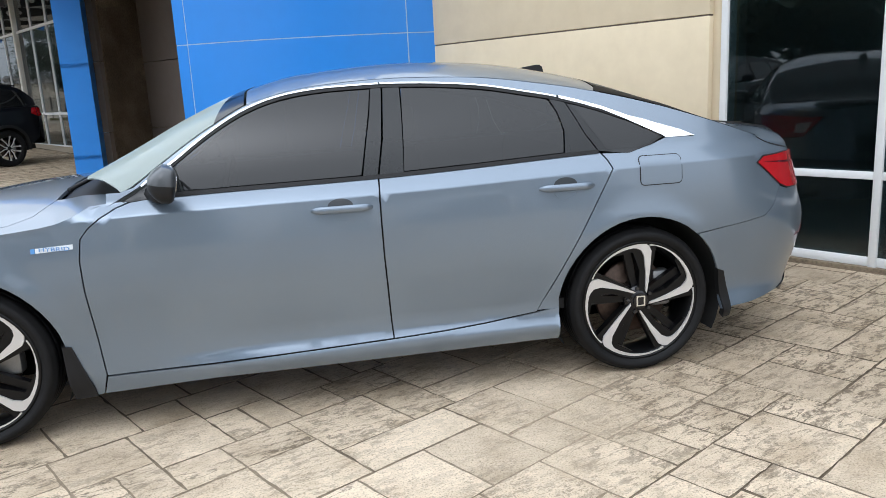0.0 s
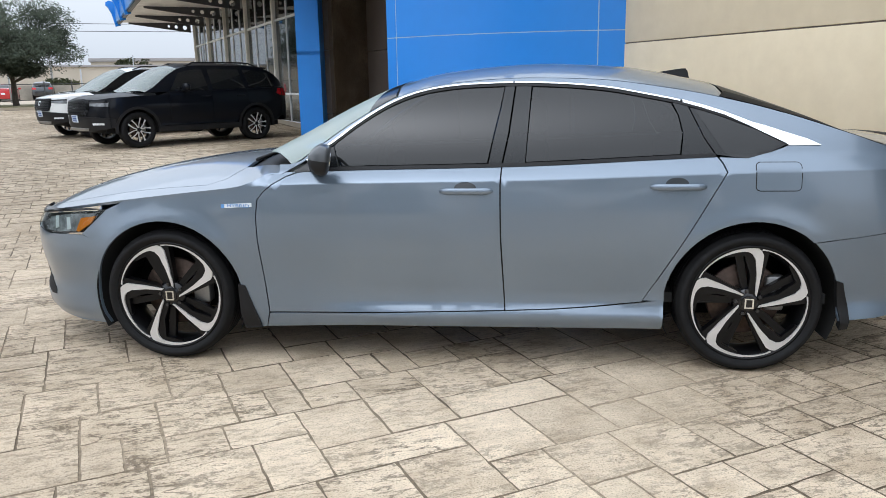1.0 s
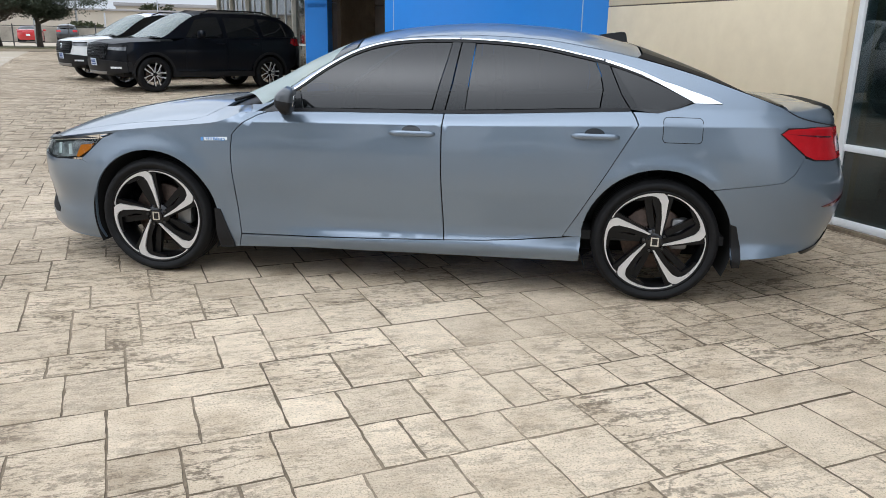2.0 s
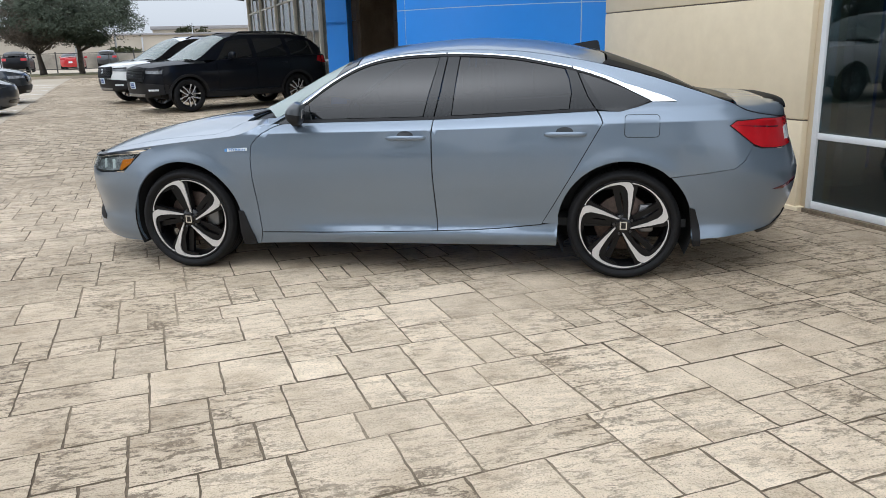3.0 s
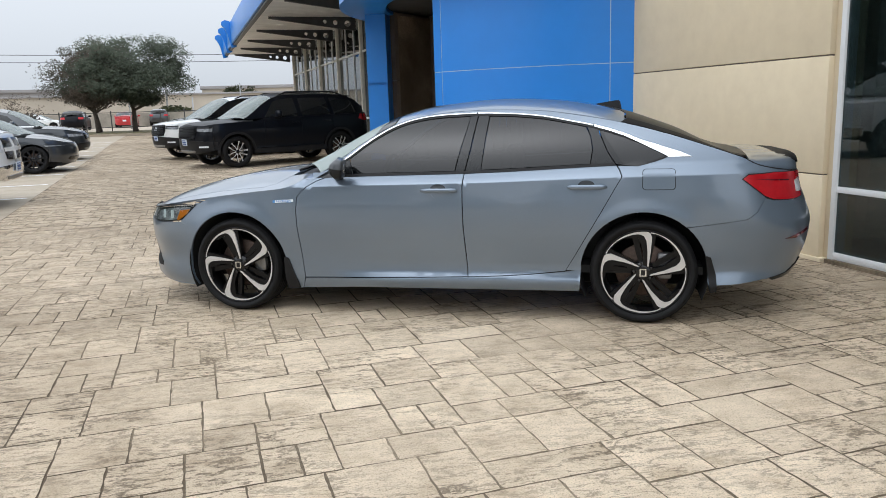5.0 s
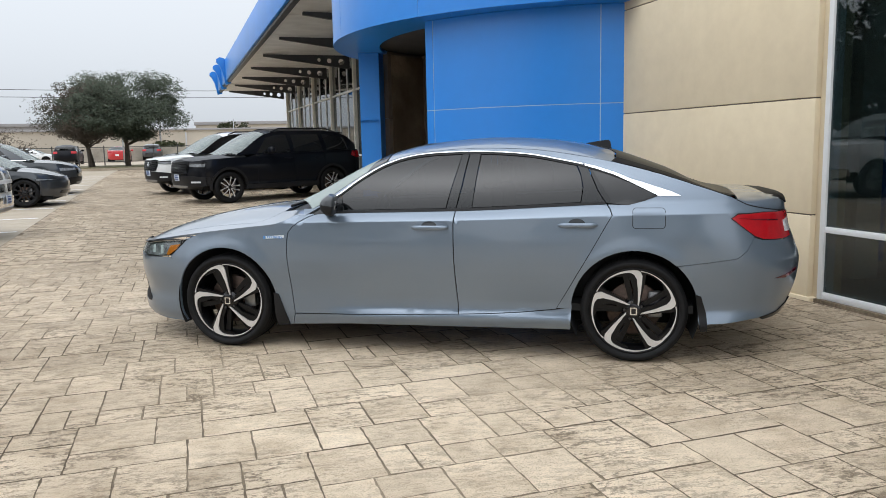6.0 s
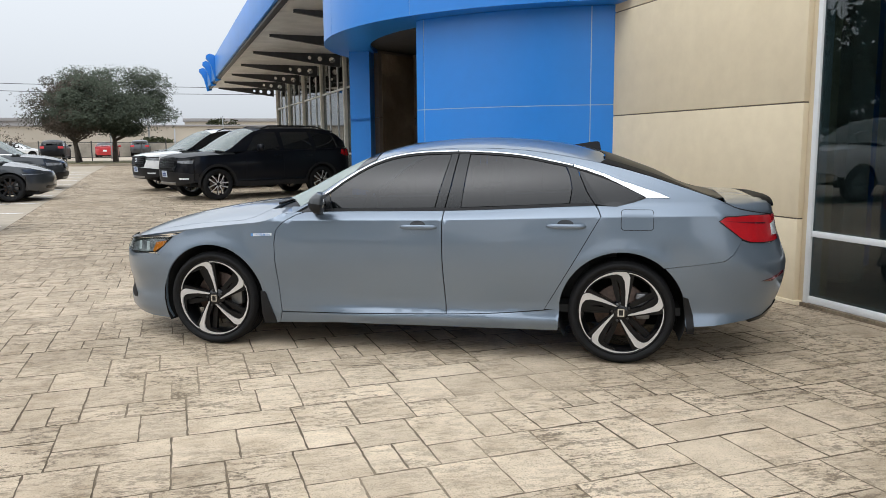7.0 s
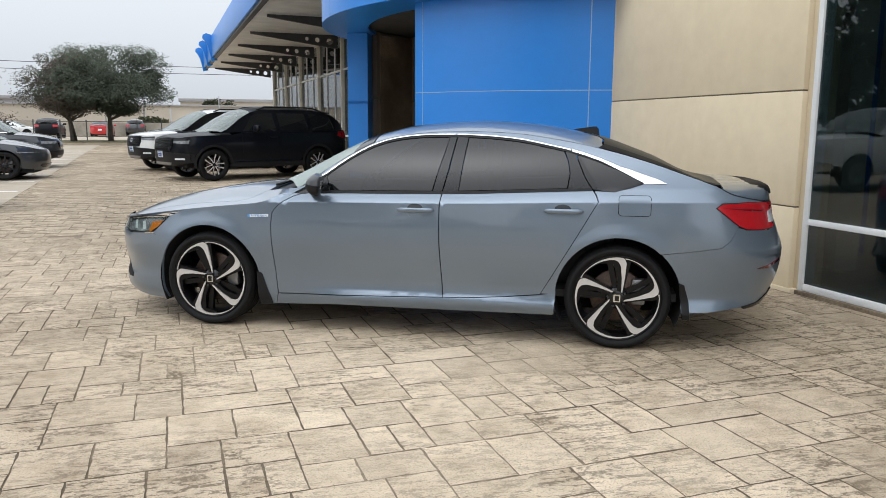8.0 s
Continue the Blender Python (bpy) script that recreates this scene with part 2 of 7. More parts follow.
M["show_wall"] = plain("showroom_plaster", (0.52, 0.55, 0.53), 0.8, vary=0.06)
M["room_floor"] = plain("showroom_tile", (0.26, 0.26, 0.25), 0.35, vary=0.1)
M["paint"] = car_paint("grey_blue_paint", (0.170, 0.214, 0.270), 0.55, 0.31, 0.06, 0.9)
M["paint_black"] = car_paint("black_paint", (0.004, 0.005, 0.008), 0.0, 0.45, 0.05, 0.22, 0.10)
M["paint_white"] = car_paint("white_paint", (0.74, 0.75, 0.75), 0.0, 0.35)
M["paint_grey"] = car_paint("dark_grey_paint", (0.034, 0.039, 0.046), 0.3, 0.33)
M["paint_red"] = car_paint("red_paint", (0.50, 0.02, 0.025), 0.0, 0.33)
M["tint"] = glass_mat("tinted_glass", (0.022, 0.034, 0.045), 0.0, 0.10)
M["tint_body"] = plain("privacy_glass", (0.010, 0.011, 0.012), 0.04, coat=0.0, vary=0.05)
M["clear"] = glass_mat("clear_glass", (0.80, 0.86, 0.83), 0.0, 0.0)
M["screen"] = glass_mat("windscreen_glass", (0.60, 0.70, 0.66), 0.05, 0.1, 0.36)
M["screen_dim"] = glass_mat("dim_windscreen_glass", (0.42, 0.50, 0.48), 0.03, 0.1, 0.20)
M["gloss_black"] = plain("gloss_black", (0.006, 0.006, 0.007), 0.16, vary=0.1, spec=0.45)
M["wheel_black"] = plain("wheel_black", (0.004, 0.004, 0.0045), 0.3, vary=0.1, spec=0.25)
M["satin_black"] = plain("satin_black", (0.012, 0.012, 0.013), 0.5, vary=0.15, spec=0.25)
M["well"] = plain("wheel_well", (0.008, 0.008, 0.008), 0.95, vary=0.2)
M["rubber"] = plain("tyre_rubber", (0.007, 0.007, 0.0075), 0.7, vary=0.25, scale=20, fine=150, bumpy=0.15, spec=0.25)
M["chrome"] = plain("chrome", (0.80, 0.81, 0.82), 0.09, metal=1.0, vary=0.03)
M["machined"] = plain("machined_alloy", (0.60, 0.58, 0.56), 0.34, metal=0.35, vary=0.04, fine=300)
M["disc"] = plain("brake_disc", (0.12, 0.085, 0.068), 0.5, metal=0.8, vary=0.3, scale=15)
M["nut"] = plain("dark_nut", (0.07, 0.07, 0.072), 0.35, metal=0.8)
M["cast"] = plain("cast_metal", (0.33, 0.33, 0.33), 0.5, metal=0.8, vary=0.2)
M["red_lens"] = plain("red_lens", (0.44, 0.006, 0.012), 0.22, coat=0.35, vary=0.1, scale=25)
M["dark_red"] = plain("dark_red_lens", (0.12, 0.004, 0.012), 0.1, coat=1.0)
M["lamp_smoke"] = plain("smoked_lamp_lens", (0.16, 0.17, 0.18), 0.12, coat=1.0, vary=0.4, scale=20)
M["amber"] = plain("amber_lens", (0.80, 0.27, 0.03), 0.1, coat=1.0)
M["lamp_clear"] = plain("clear_lamp_lens", (0.72, 0.74, 0.76), 0.2, metal=0.0, coat=1.0, vary=0.3, scale=30)
M["badge_blue"] = plain("blue_badge", (0.10, 0.28, 0.60), 0.3, coat=0.5)
M["badge_white"] = plain("pale_badge", (0.75, 0.78, 0.80), 0.3)
M["plate"] = plain("pale_plate", (0.66, 0.72, 0.80), 0.4)
M["plate_ink"] = plain("plate_ink", (0.05, 0.10, 0.30), 0.5)
M["seat"] = plain("dark_upholstery", (0.03, 0.03, 0.03), 0.8, vary=0.2)
M["grass"] = plain("dry_grass", (0.17, 0.15, 0.065), 0.95, vary=0.4, scale=2, fine=40, bumpy=0.6)
M["bark"] = plain("grey_bark", (0.075, 0.062, 0.050), 0.9, vary=0.3, scale=6, fine=40, bumpy=0.6)
M["far_wall"] = plain("pale_far_wall", (0.46, 0.41, 0.34), 0.85, vary=0.1, scale=0.2)
M["far_roof"] = plain("grey_far_roof", (0.30, 0.29, 0.29), 0.85, vary=0.1, scale=0.2)
M["stone"] = plain("limestone_blocks", (0.33, 0.30, 0.25), 0.9, vary=0.25, scale=0.8, fine=6)
M["fence"] = plain("dark_fence", (0.05, 0.05, 0.05), 0.6)
M["wire"] = plain("wire", (0.10, 0.10, 0.11), 0.6)
M["pole"] = plain("galvanised_pole", (0.35, 0.36, 0.37), 0.5, metal=0.4)


def leaf_mat(name, a, b2):
    m, nt, b = material(name)
    geo = nt.nodes.new("ShaderNodeNewGeometry")
    link(nt, ramp(nt, geo.outputs["Random Per Island"], [(0.0, a), (1.0, b2)]), b.inputs["Base Color"])
    b.inputs["Roughness"].default_value, b.inputs["Specular IOR Level"].default_value = 0.75, 0.2
    return m


M["oak"] = leaf_mat("oak_leaf", (0.042, 0.054, 0.036), (0.100, 0.118, 0.082))
M["oak_thin"] = leaf_mat("thin_oak_leaf", (0.055, 0.055, 0.040), (0.115, 0.108, 0.082))
M["brown_twig"] = leaf_mat("brown_twig", (0.07, 0.058, 0.047), (0.12, 0.098, 0.078))
M["shrub"] = leaf_mat("shrub_leaf", (0.04, 0.05, 0.025), (0.09, 0.095, 0.05))


# ---------------------------------------------------------------- mesh helpers
def mesh_of(name, verts, faces, mat, smooth=False, normals=None):
    me = bpy.data.meshes.new(name)
    me.from_pydata([tuple(v) for v in verts], [], faces)
    me.update()
    for mm in (mat if isinstance(mat, (list, tuple)) else [mat]):
        me.materials.append(mm)
    if smooth:
        me.polygons.foreach_set("use_smooth", [True] * len(me.polygons))
    if normals is not None:
        me.polygons.foreach_set("use_smooth", [True] * len(me.polygons))
        me.normals_split_custom_set_from_vertices(normals)
    return me


def put(name, me, parent=None, m=None, label=""):
    ob = new(name, me)
    if parent is not None:
        ob.parent = parent
    if m is not None:
        ob.matrix_basis = m
    return tagged(ob, label) if label else ob


def part(name, bm, mat, parent, label="", smooth=True, m=None):
    me = bpy.data.meshes.new(name)
    bm.to_mesh(me)
    bm.free()
    me.materials.append(mat)
    if smooth:
        me.polygons.foreach_set("use_smooth", [True] * len(me.polygons))
        me.set_sharp_from_angle(angle=radians(35))
    return put(name, me, parent, m, label)


def box_bm(sx, sy, sz, bevel=0.0, at=(0, 0, 0), seg=2):
    bm = bmesh.new()
    bmesh.ops.create_cube(bm, size=1, matrix=Matrix.Translation(at) @ Matrix.Diagonal((sx, sy, sz, 1)))
    if bevel:
        bmesh.ops.bevel(bm, geom=bm.edges[:], offset=bevel, segments=seg, affect="EDGES", profile=0.5)
    return bm


def box(name, a, b, mat, parent=None, bevel=0.0, label="", m=None):
    """A box between two corners."""
    c = [(p + q) / 2 for p, q in zip(a, b)]
    return part(name, box_bm(*[abs(q - p) for p, q in zip(a, b)], bevel, c), mat, parent, label, True, m)


def lathe(profile, seg=48, axis="y"):
    """Turn (radius, along) pairs round an axis."""
    verts, faces = [], []
    n = len(profile)
    for i in range(seg):
        a = 2 * math.pi * i / seg
        for r, h in profile:
            verts.append((r * math.cos(a), h, r * math.sin(a)) if axis == "y" else (r * math.cos(a), r * math.sin(a), h))
    for i in range(seg):
        j = (i + 1) % seg
        for k in range(n - 1):
            faces.append((i * n + k, i * n + k + 1, j * n + k + 1, j * n + k))
    return verts, faces


def tube(points, radius, seg=8, close=True):
    """A round bar along points; radius may be a list."""
    pts = [Vector(p) for p in points]
    rs = radius if isinstance(radius, (list, tuple)) else [radius] * len(pts)
    verts, faces = [], []
    for i, p in enumerate(pts):
        d = (pts[min(i + 1, len(pts) - 1)] - pts[max(i - 1, 0)]).normalized()
        up = Vector((0, 0, 1)) if abs(d.z) < 0.9 else Vector((1, 0, 0))
        u = d.cross(up).normalized()
        w = u.cross(d)
        for k in range(seg):
            a = 2 * math.pi * k / seg
            verts.append(p + (u * math.cos(a) + w * math.sin(a)) * rs[i])
    for i in range(len(pts) - 1):
        for k in range(seg):
            l = (k + 1) % seg
            faces.append((i * seg + k, i * seg + l, (i + 1) * seg + l, (i + 1) * seg + k))
    if close:
        faces.append(tuple(range(seg - 1, -1, -1)))
        faces.append(tuple((len(pts) - 1) * seg + k for k in range(seg)))
    return verts, faces


def prism(outline, depth0, depth1, plane="xz"):
    """A flat outline given depth along the third axis."""
    n = len(outline)
    put3 = {"xz": lambda u, v, d: (u, d, v), "xy": lambda u, v, d: (u, v, d), "yz": lambda u, v, d: (d, u, v)}[plane]
    verts = [put3(u, v, depth0) for u, v in outline] + [put3(u, v, depth1) for u, v in outline]
    faces = [tuple(range(n)), tuple(range(2 * n - 1, n - 1, -1))]
    faces += [(i, (i + 1) % n, n + (i + 1) % n, n + i) for i in range(n)]
    bm = bmesh.new()
    vs = [bm.verts.new(v) for v in verts]
    for f in faces:
        bm.faces.new([vs[i] for i in f])
    bmesh.ops.recalc_face_normals(bm, faces=bm.faces[:])
    return bm


def curve(pts):
    """A smooth function through (x, value) pairs that never overshoots."""
    xs, ys = [p[0] for p in pts], [p[1] for p in pts]
    n = len(xs)
    d = [(ys[i + 1] - ys[i]) / (xs[i + 1] - xs[i]) for i in range(n - 1)]
    m = [d[0]] + [0 if d[i - 1] * d[i] <= 0 else 2 * d[i - 1] * d[i] / (d[i - 1] + d[i]) for i in range(1, n - 1)] + [d[-1]]

    def f(x):
        if x <= xs[0]:
            return ys[0] + m[0] * (x - xs[0]) * 0.0
        if x >= xs[-1]:
            return ys[-1]
        i = max(k for k in range(n - 1) if xs[k] <= x)
        h = xs[i + 1] - xs[i]
        t = (x - xs[i]) / h
        return (ys[i] * (1 + 2 * t) * (1 - t) ** 2 + h * m[i] * t * (1 - t) ** 2 + ys[i + 1] * t * t * (3 - 2 * t) + h * m[i + 1] * t * t * (t - 1))
    return f


# ---------------------------------------------------------------- the lie of the land
BX, BY = 4.377, 2.06            # the edge where the tan wall meets the shop window
BD = Vector((-0.5, 0.866, 0))   # along the building, away
BN = Vector((-0.866, -0.5, 0))  # out of the building


def rise(x, y):
    """Height of the ground: level round the car, climbing gently along the building."""
    s = -0.5 * x + 0.866 * y
    return 0.0 if s < 5 else min(0.5, 0.011 * (s - 5) if s < 30 else 0.275 + 0.004 * (s - 30))


def site(s, out, z=0.0):
    """A point by its distance along the tan wall and out of it."""
    p = Vector((BX, BY, 0)) + BD * s + BN * out
    return Vector((p.x, p.y, z))


def EDGE(s):
    """Where the stamped paving ends, out of the building, at s along it."""
    return 7.55 + 0.052 * s


SITE = Matrix.Translation((BX, BY, 0)) @ Matrix.Rotation(radians(120), 4, "Z")   # x along the wall, y = out of the building


# ground sheet out to the horizon
def ground_sheet():
    verts, faces = [], []
    xs = [-900, -400, -180, -120, -90, -70, -60, -52] + list(range(-46, 13)) + [16, 22, 40, 90, 300, 900]
    ys = [-900, -300, -90, -40, -25, -16] + list(range(-12, 62)) + [66, 72, 80, 100, 200, 900]
    for x in xs:
        for y in ys:
            verts.append((x, y, rise(x, y) - 0.010))
    n = len(ys)
    for i in range(len(xs) - 1):
        for j in range(n - 1):
            faces.append((i * n + j, (i + 1) * n + j, (i + 1) * n + j + 1, i * n + j + 1))
    ob = put("ground", mesh_of("ground", verts, faces, M["lot"], True))
    tagged(ob, "pale beige concrete car park ground", "ground", kind="structure")


ground_sheet()


# ---------------------------------------------------------------- the building
def site_box(name, s0, s1, o0, o1, z0, z1, mat, parent=None, bevel=0.0, label=""):
    """A box in the building's own axes: s along the wall, o outwards."""
    return box(name, (s0, o0, z0), (s1, o1, z1), mat, parent, bevel, label, SITE)


WALL_TOP = 5.6
# tan wall in three panels with recessed joints
tan_wall = new("wall_tan")
tagged(tan_wall, "tan stucco wall with thin recessed horizontal joints", "wall", kind="structure")
for z0, z1 in ((0.0, 0.74), (0.752, 1.728), (1.74, 2.95), (2.962, 4.2), (4.212, WALL_TOP)):
    site_box("wall_panel", 0.075, 3.55, -0.25, 0.0, z0 - (0.05 if z0 == 0 else 0), z1, M["tan"], tan_wall, 0.006)
site_box("wall_core", 0.085, 3.5, -0.24, -0.012, 0, WALL_TOP - 0.02, M["tan_shade"], tan_wall)
site_box("wall_base", 0.03, 3.4, -0.2, 0.015, -0.05, 0.035, M["tan"], tan_wall, 0.01)
site_box("wall_reveal", 0.0, 0.09, -0.3, -0.055, -0.05, WALL_TOP, M["tan"], tan_wall, 0.02)

# shop window beside it
win = new("window_1")
tagged(win, "tall shop window with white aluminium frame and dark glass", "window", kind="structure")
WIN_O = -0.03
MULL = [0.0, -1.08, -2.16, -3.24, -4.32, -5.40, -6.48, -7.56]
for s in MULL:
    site_box("mullion", s - 0.05, s + 0.0, WIN_O - 0.13, WIN_O, 0.0, WALL_TOP, M["white_metal"], win, 0.004)
for i in range(len(MULL) - 1):
    for z0, z1 in ((0.035, 0.095), (0.605, 0.655), (3.1, 3.15)):
        site_box("transom", MULL[i + 1] + 0.001, MULL[i] - 0.051, WIN_O - 0.12, WIN_O - 0.006, z0, z1, M["white_metal"], win, 0.004)
    for z0, z1 in ((0.096, 0.604), (0.656, 3.099), (3.151, WALL_TOP)):
        p = site_box("pane", MULL[i + 1] + 0.002, MULL[i] - 0.052, WIN_O - 0.030, WIN_O - 0.022, z0, z1, M["shop_glass"], win)
        p.visible_shadow = False
site_box("sill", -7.7, 0.0, -0.2, 0.0, -0.05, 0.034, M["joint"], win)

# the showroom behind the glass
room = new("wall_showroom")
tagged(room, "dim showroom walls behind the shop window", "wall", kind="structure")
site_box("back_wall", -9.0, 3.4, -6.2, -6.0, 0, WALL_TOP, M["show_wall"], room)
site_box("side_wall", 3.0, 3.2, -6.0, -0.3, 0, WALL_TOP, M["show_wall"], room)
site_box("end_wall", -9.2, -9.0, -6.2, 0.0, 0, WALL_TOP, M["show_wall"], room)
tagged(site_box("floor", -9.2, 3.4, -6.2, -0.2, -0.04, 0.01, M["room_floor"]), "grey polished showroom floor tiles", "floor", kind="structure")
tagged(site_box("ceiling", -9.2, 3.55, -6.2, 0.0, WALL_TOP, WALL_TOP + 0.25, M["show_wall"]), "plain grey showroom ceiling", "ceiling", kind="structure")
tagged(site_box("showroom_column", 0.66, 0.96, -1.4, -1.1, 0.0, WALL_TOP - 0.01, M["column"], None, 0.01), "pale square showroom column behind glass", "column")
tagged(site_box("blue_banner", 1.22, 1.66, -2.08, -2.0, 0.05, 4.4, M["blue"], None, 0.01), "tall blue display panel inside the showroom", "panel")

# round blue tower
TC = (2.26, 8.80)
R_WALL, R_FASCIA, SOFFIT = 4.04, 4.38, 3.05


def arc_solid(a0, a1, r0, r1, z0, z1, step=1.5):
    """A piece of round wall between two angles in degrees."""
    n = max(1, int(abs(a1 - a0) / step))
    verts, faces = [], []
    for i in range(n + 1):
        a = radians(a0 + (a1 - a0) * i / n)
        c, s = math.cos(a), math.sin(a)
        for r, z in ((r0, z0), (r1, z0), (r1, z1), (r0, z1)):
            verts.append((TC[0] + r * c, TC[1] + r * s, z))
    for i in range(n):
        for k in range(4):
            l = (k + 1) % 4
            faces.append((i * 4 + k, i * 4 + l, i * 4 + 4 + l, i * 4 + 4 + k))
    faces += [(3, 2, 1, 0), (n * 4, n * 4 + 1, n * 4 + 2, n * 4 + 3)]
    bm = bmesh.new()
    vs = [bm.verts.new(v) for v in verts]
    for f in faces:
        bm.faces.new([vs[i] for i in f])
    bmesh.ops.recalc_face_normals(bm, faces=bm.faces[:])
    return bm


tower = new("wall_tower")
tagged(tower, "round blue metal-clad entrance tower with pale panel seams", "wall", kind="structure")
GAP = 0.16
SEAMS = [-120.8, -118.8, -86.3, -70.0]
for a0, a1 in zip(SEAMS, SEAMS[1:]):
    for z0, z1 in ((0.0, 0.60), (0.61, 1.865), (1.875, SOFFIT - 0.002)):
        part("panel", arc_solid(a0 + GAP / 2, a1 - GAP / 2, R_WALL - 0.05, R_WALL, z0, z1), M["blue"], tower)
part("seam_backing", arc_solid(-120.7, -70, R_WALL - 0.2, R_WALL - 0.004, 0.0, SOFFIT - 0.01), M["seam"], tower)
# far jamb of the entrance
for z0, z1 in ((0.06, 0.62), (0.627, 1.875), (1.882, SOFFIT - 0.002)):
    part("jamb_panel", arc_solid(180, 187.0, R_WALL - 0.34, R_WALL + 0.02, z0 - 0.06, z1), M["blue"], tower)
part("jamb_core", arc_solid(176, 186.9, R_WALL - 0.332, R_WALL + 0.014, 0.0, SOFFIT - 0.01), M["seam"], tower)
# overhanging round fascia and its soffit
FS = [-215, -176, -146, -118, -90, -62]
for a0, a1 in zip(FS, FS[1:]):
    part("fascia_panel", arc_solid(a0 + 0.06, a1 - 0.06, R_FASCIA - 0.05, R_FASCIA, SOFFIT, SOFFIT + 2.4), M["blue"], tower)
part("fascia_backing", arc_solid(-215, -62, R_FASCIA - 0.1, R_FASCIA - 0.006, SOFFIT + 0.01, SOFFIT + 2.39), M["seam"], tower)
part("soffit", arc_solid(-215, -62, R_WALL - 0.42, R_FASCIA - 0.051, SOFFIT + 0.002, SOFFIT + 0.06), M["blue"], tower)
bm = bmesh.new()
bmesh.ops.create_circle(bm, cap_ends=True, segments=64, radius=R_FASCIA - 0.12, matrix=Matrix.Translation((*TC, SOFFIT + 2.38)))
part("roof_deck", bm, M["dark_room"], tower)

# entrance recess: tan walls, their shade put into a darker stucco colour
recess = new("wall_entrance")
tagged(recess, "tan stucco entrance recess walls with shade in their colour", "wall", kind="structure")


def upright(name, p, q, z0, z1, mat, parent, thick=0.12):
    d = Vector((q[0] - p[0], q[1] - p[1], 0))
    m = Matrix.Translation((p[0], p[1], 0)) @ Matrix.Rotation(math.atan2(d.y, d.x), 4, "Z")
    return box(name, (0, -thick / 2, z0), (d.length, thick / 2, z1), mat, parent, 0.0, "", m)


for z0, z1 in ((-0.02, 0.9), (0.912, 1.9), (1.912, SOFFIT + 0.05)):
    upright("recess_panel", (-1.40, 8.70), (-0.95, 9.85), z0, z1, M["tan_shade"], recess)
    upright("recess_panel", (-1.0, 9.80), (1.3, 7.0), z0, z1, M["tan_shade"], recess)
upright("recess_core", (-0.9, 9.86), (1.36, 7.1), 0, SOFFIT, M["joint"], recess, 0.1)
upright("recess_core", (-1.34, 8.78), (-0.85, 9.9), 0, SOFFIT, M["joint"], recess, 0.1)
upright("recess_return", (1.3, 7.0), (0.28, 5.75), 0, SOFFIT + 0.05, M["tan_shade"], recess, 0.1)
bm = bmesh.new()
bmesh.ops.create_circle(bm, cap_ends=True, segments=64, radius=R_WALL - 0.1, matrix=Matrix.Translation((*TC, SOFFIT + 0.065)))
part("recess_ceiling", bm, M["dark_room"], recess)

# long glass front under the canopy
FD, FN = Vector((-0.531, 0.847, 0)), Vector((-0.847, -0.531, 0))
F0 = Vector((-6.9, 22.9, 0))
FRONT = Matrix(((FD.x, FN.x, 0, F0.x), (FD.y, FN.y, 0, F0.y), (0, 0, 1, 0), (0, 0, 0, 1)))   # x along, y outwards
CAN_Z, BAY = 4.8, 4.5


def front_box(name, s0, s1, o0, o1, z0, z1, mat, parent=None, bevel=0.0, label=""):
    return box(name, (s0, o0, z0), (s1, o1, z1), mat, parent, bevel, label, FRONT)


glass_front = new("window_2")
tagged(glass_front, "long showroom glass front with pale mullions", "window", kind="structure")
for k in range(-3, 5):
    col = front_box("column", k * BAY - 0.075, k * BAY + 0.075, -0.06, 0.09, 0.0, CAN_Z, M["column"], None, 0.012)
    tagged(col, "square cream column under the canopy", "column", "columns along the glass front")
    if k == 4:
        break
    for j in (1, 2):
        s = k * BAY + j * BAY / 3
        front_box("mullion", s - 0.03, s + 0.03, -0.08, 0.0, 0.0, CAN_Z, M["white_metal"], glass_front, 0.004)
    for z0 in (0.12, 1.05, 3.5):
        front_box("transom", k * BAY + 0.076, k * BAY + BAY - 0.076, -0.09, 0.015, z0, z0 + 0.07, M["white_metal"], glass_front, 0.004)
    for j in range(3):
        s = k * BAY + j * BAY / 3
        for z0, z1 in ((0.19, 1.05), (1.12, 3.5), (3.57, CAN_Z)):
            p = front_box("pane", s + 0.04, s + BAY / 3 - 0.04, -0.045, -0.035, z0, z1, M["shop_glass"], glass_front)
            p.visible_shadow = False
long_room = new("wall_long_room")
tagged(long_room, "showroom walls behind the long glass front, coloured near-black for dimness", "wall", kind="structure")
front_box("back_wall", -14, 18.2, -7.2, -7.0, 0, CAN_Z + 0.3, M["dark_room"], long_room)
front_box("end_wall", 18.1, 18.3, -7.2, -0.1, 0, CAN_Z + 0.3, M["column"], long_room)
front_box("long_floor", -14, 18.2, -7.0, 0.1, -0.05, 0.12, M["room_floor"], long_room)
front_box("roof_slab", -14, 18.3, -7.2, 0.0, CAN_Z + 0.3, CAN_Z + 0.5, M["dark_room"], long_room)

canopy = new("canopy")
tagged(canopy, "long metal canopy on tapered dark beams with blue edge", "canopy", kind="structure")
front_box("soffit", -13.0, 18.6, 0.0, 3.8, CAN_Z, CAN_Z + 0.12, M["canopy"], canopy)
for i in range(9):
    s = -12.0 + i * 3.6
    front_box("rib", s, s + 0.02, 0.21, 3.68, CAN_Z - 0.006, CAN_Z - 0.001, M["canopy"], canopy)
front_box("edge_gutter", -13.0, 18.6, 3.7, 3.86, CAN_Z - 0.10, CAN_Z + 0.2, M["beam"], canopy, 0.01)


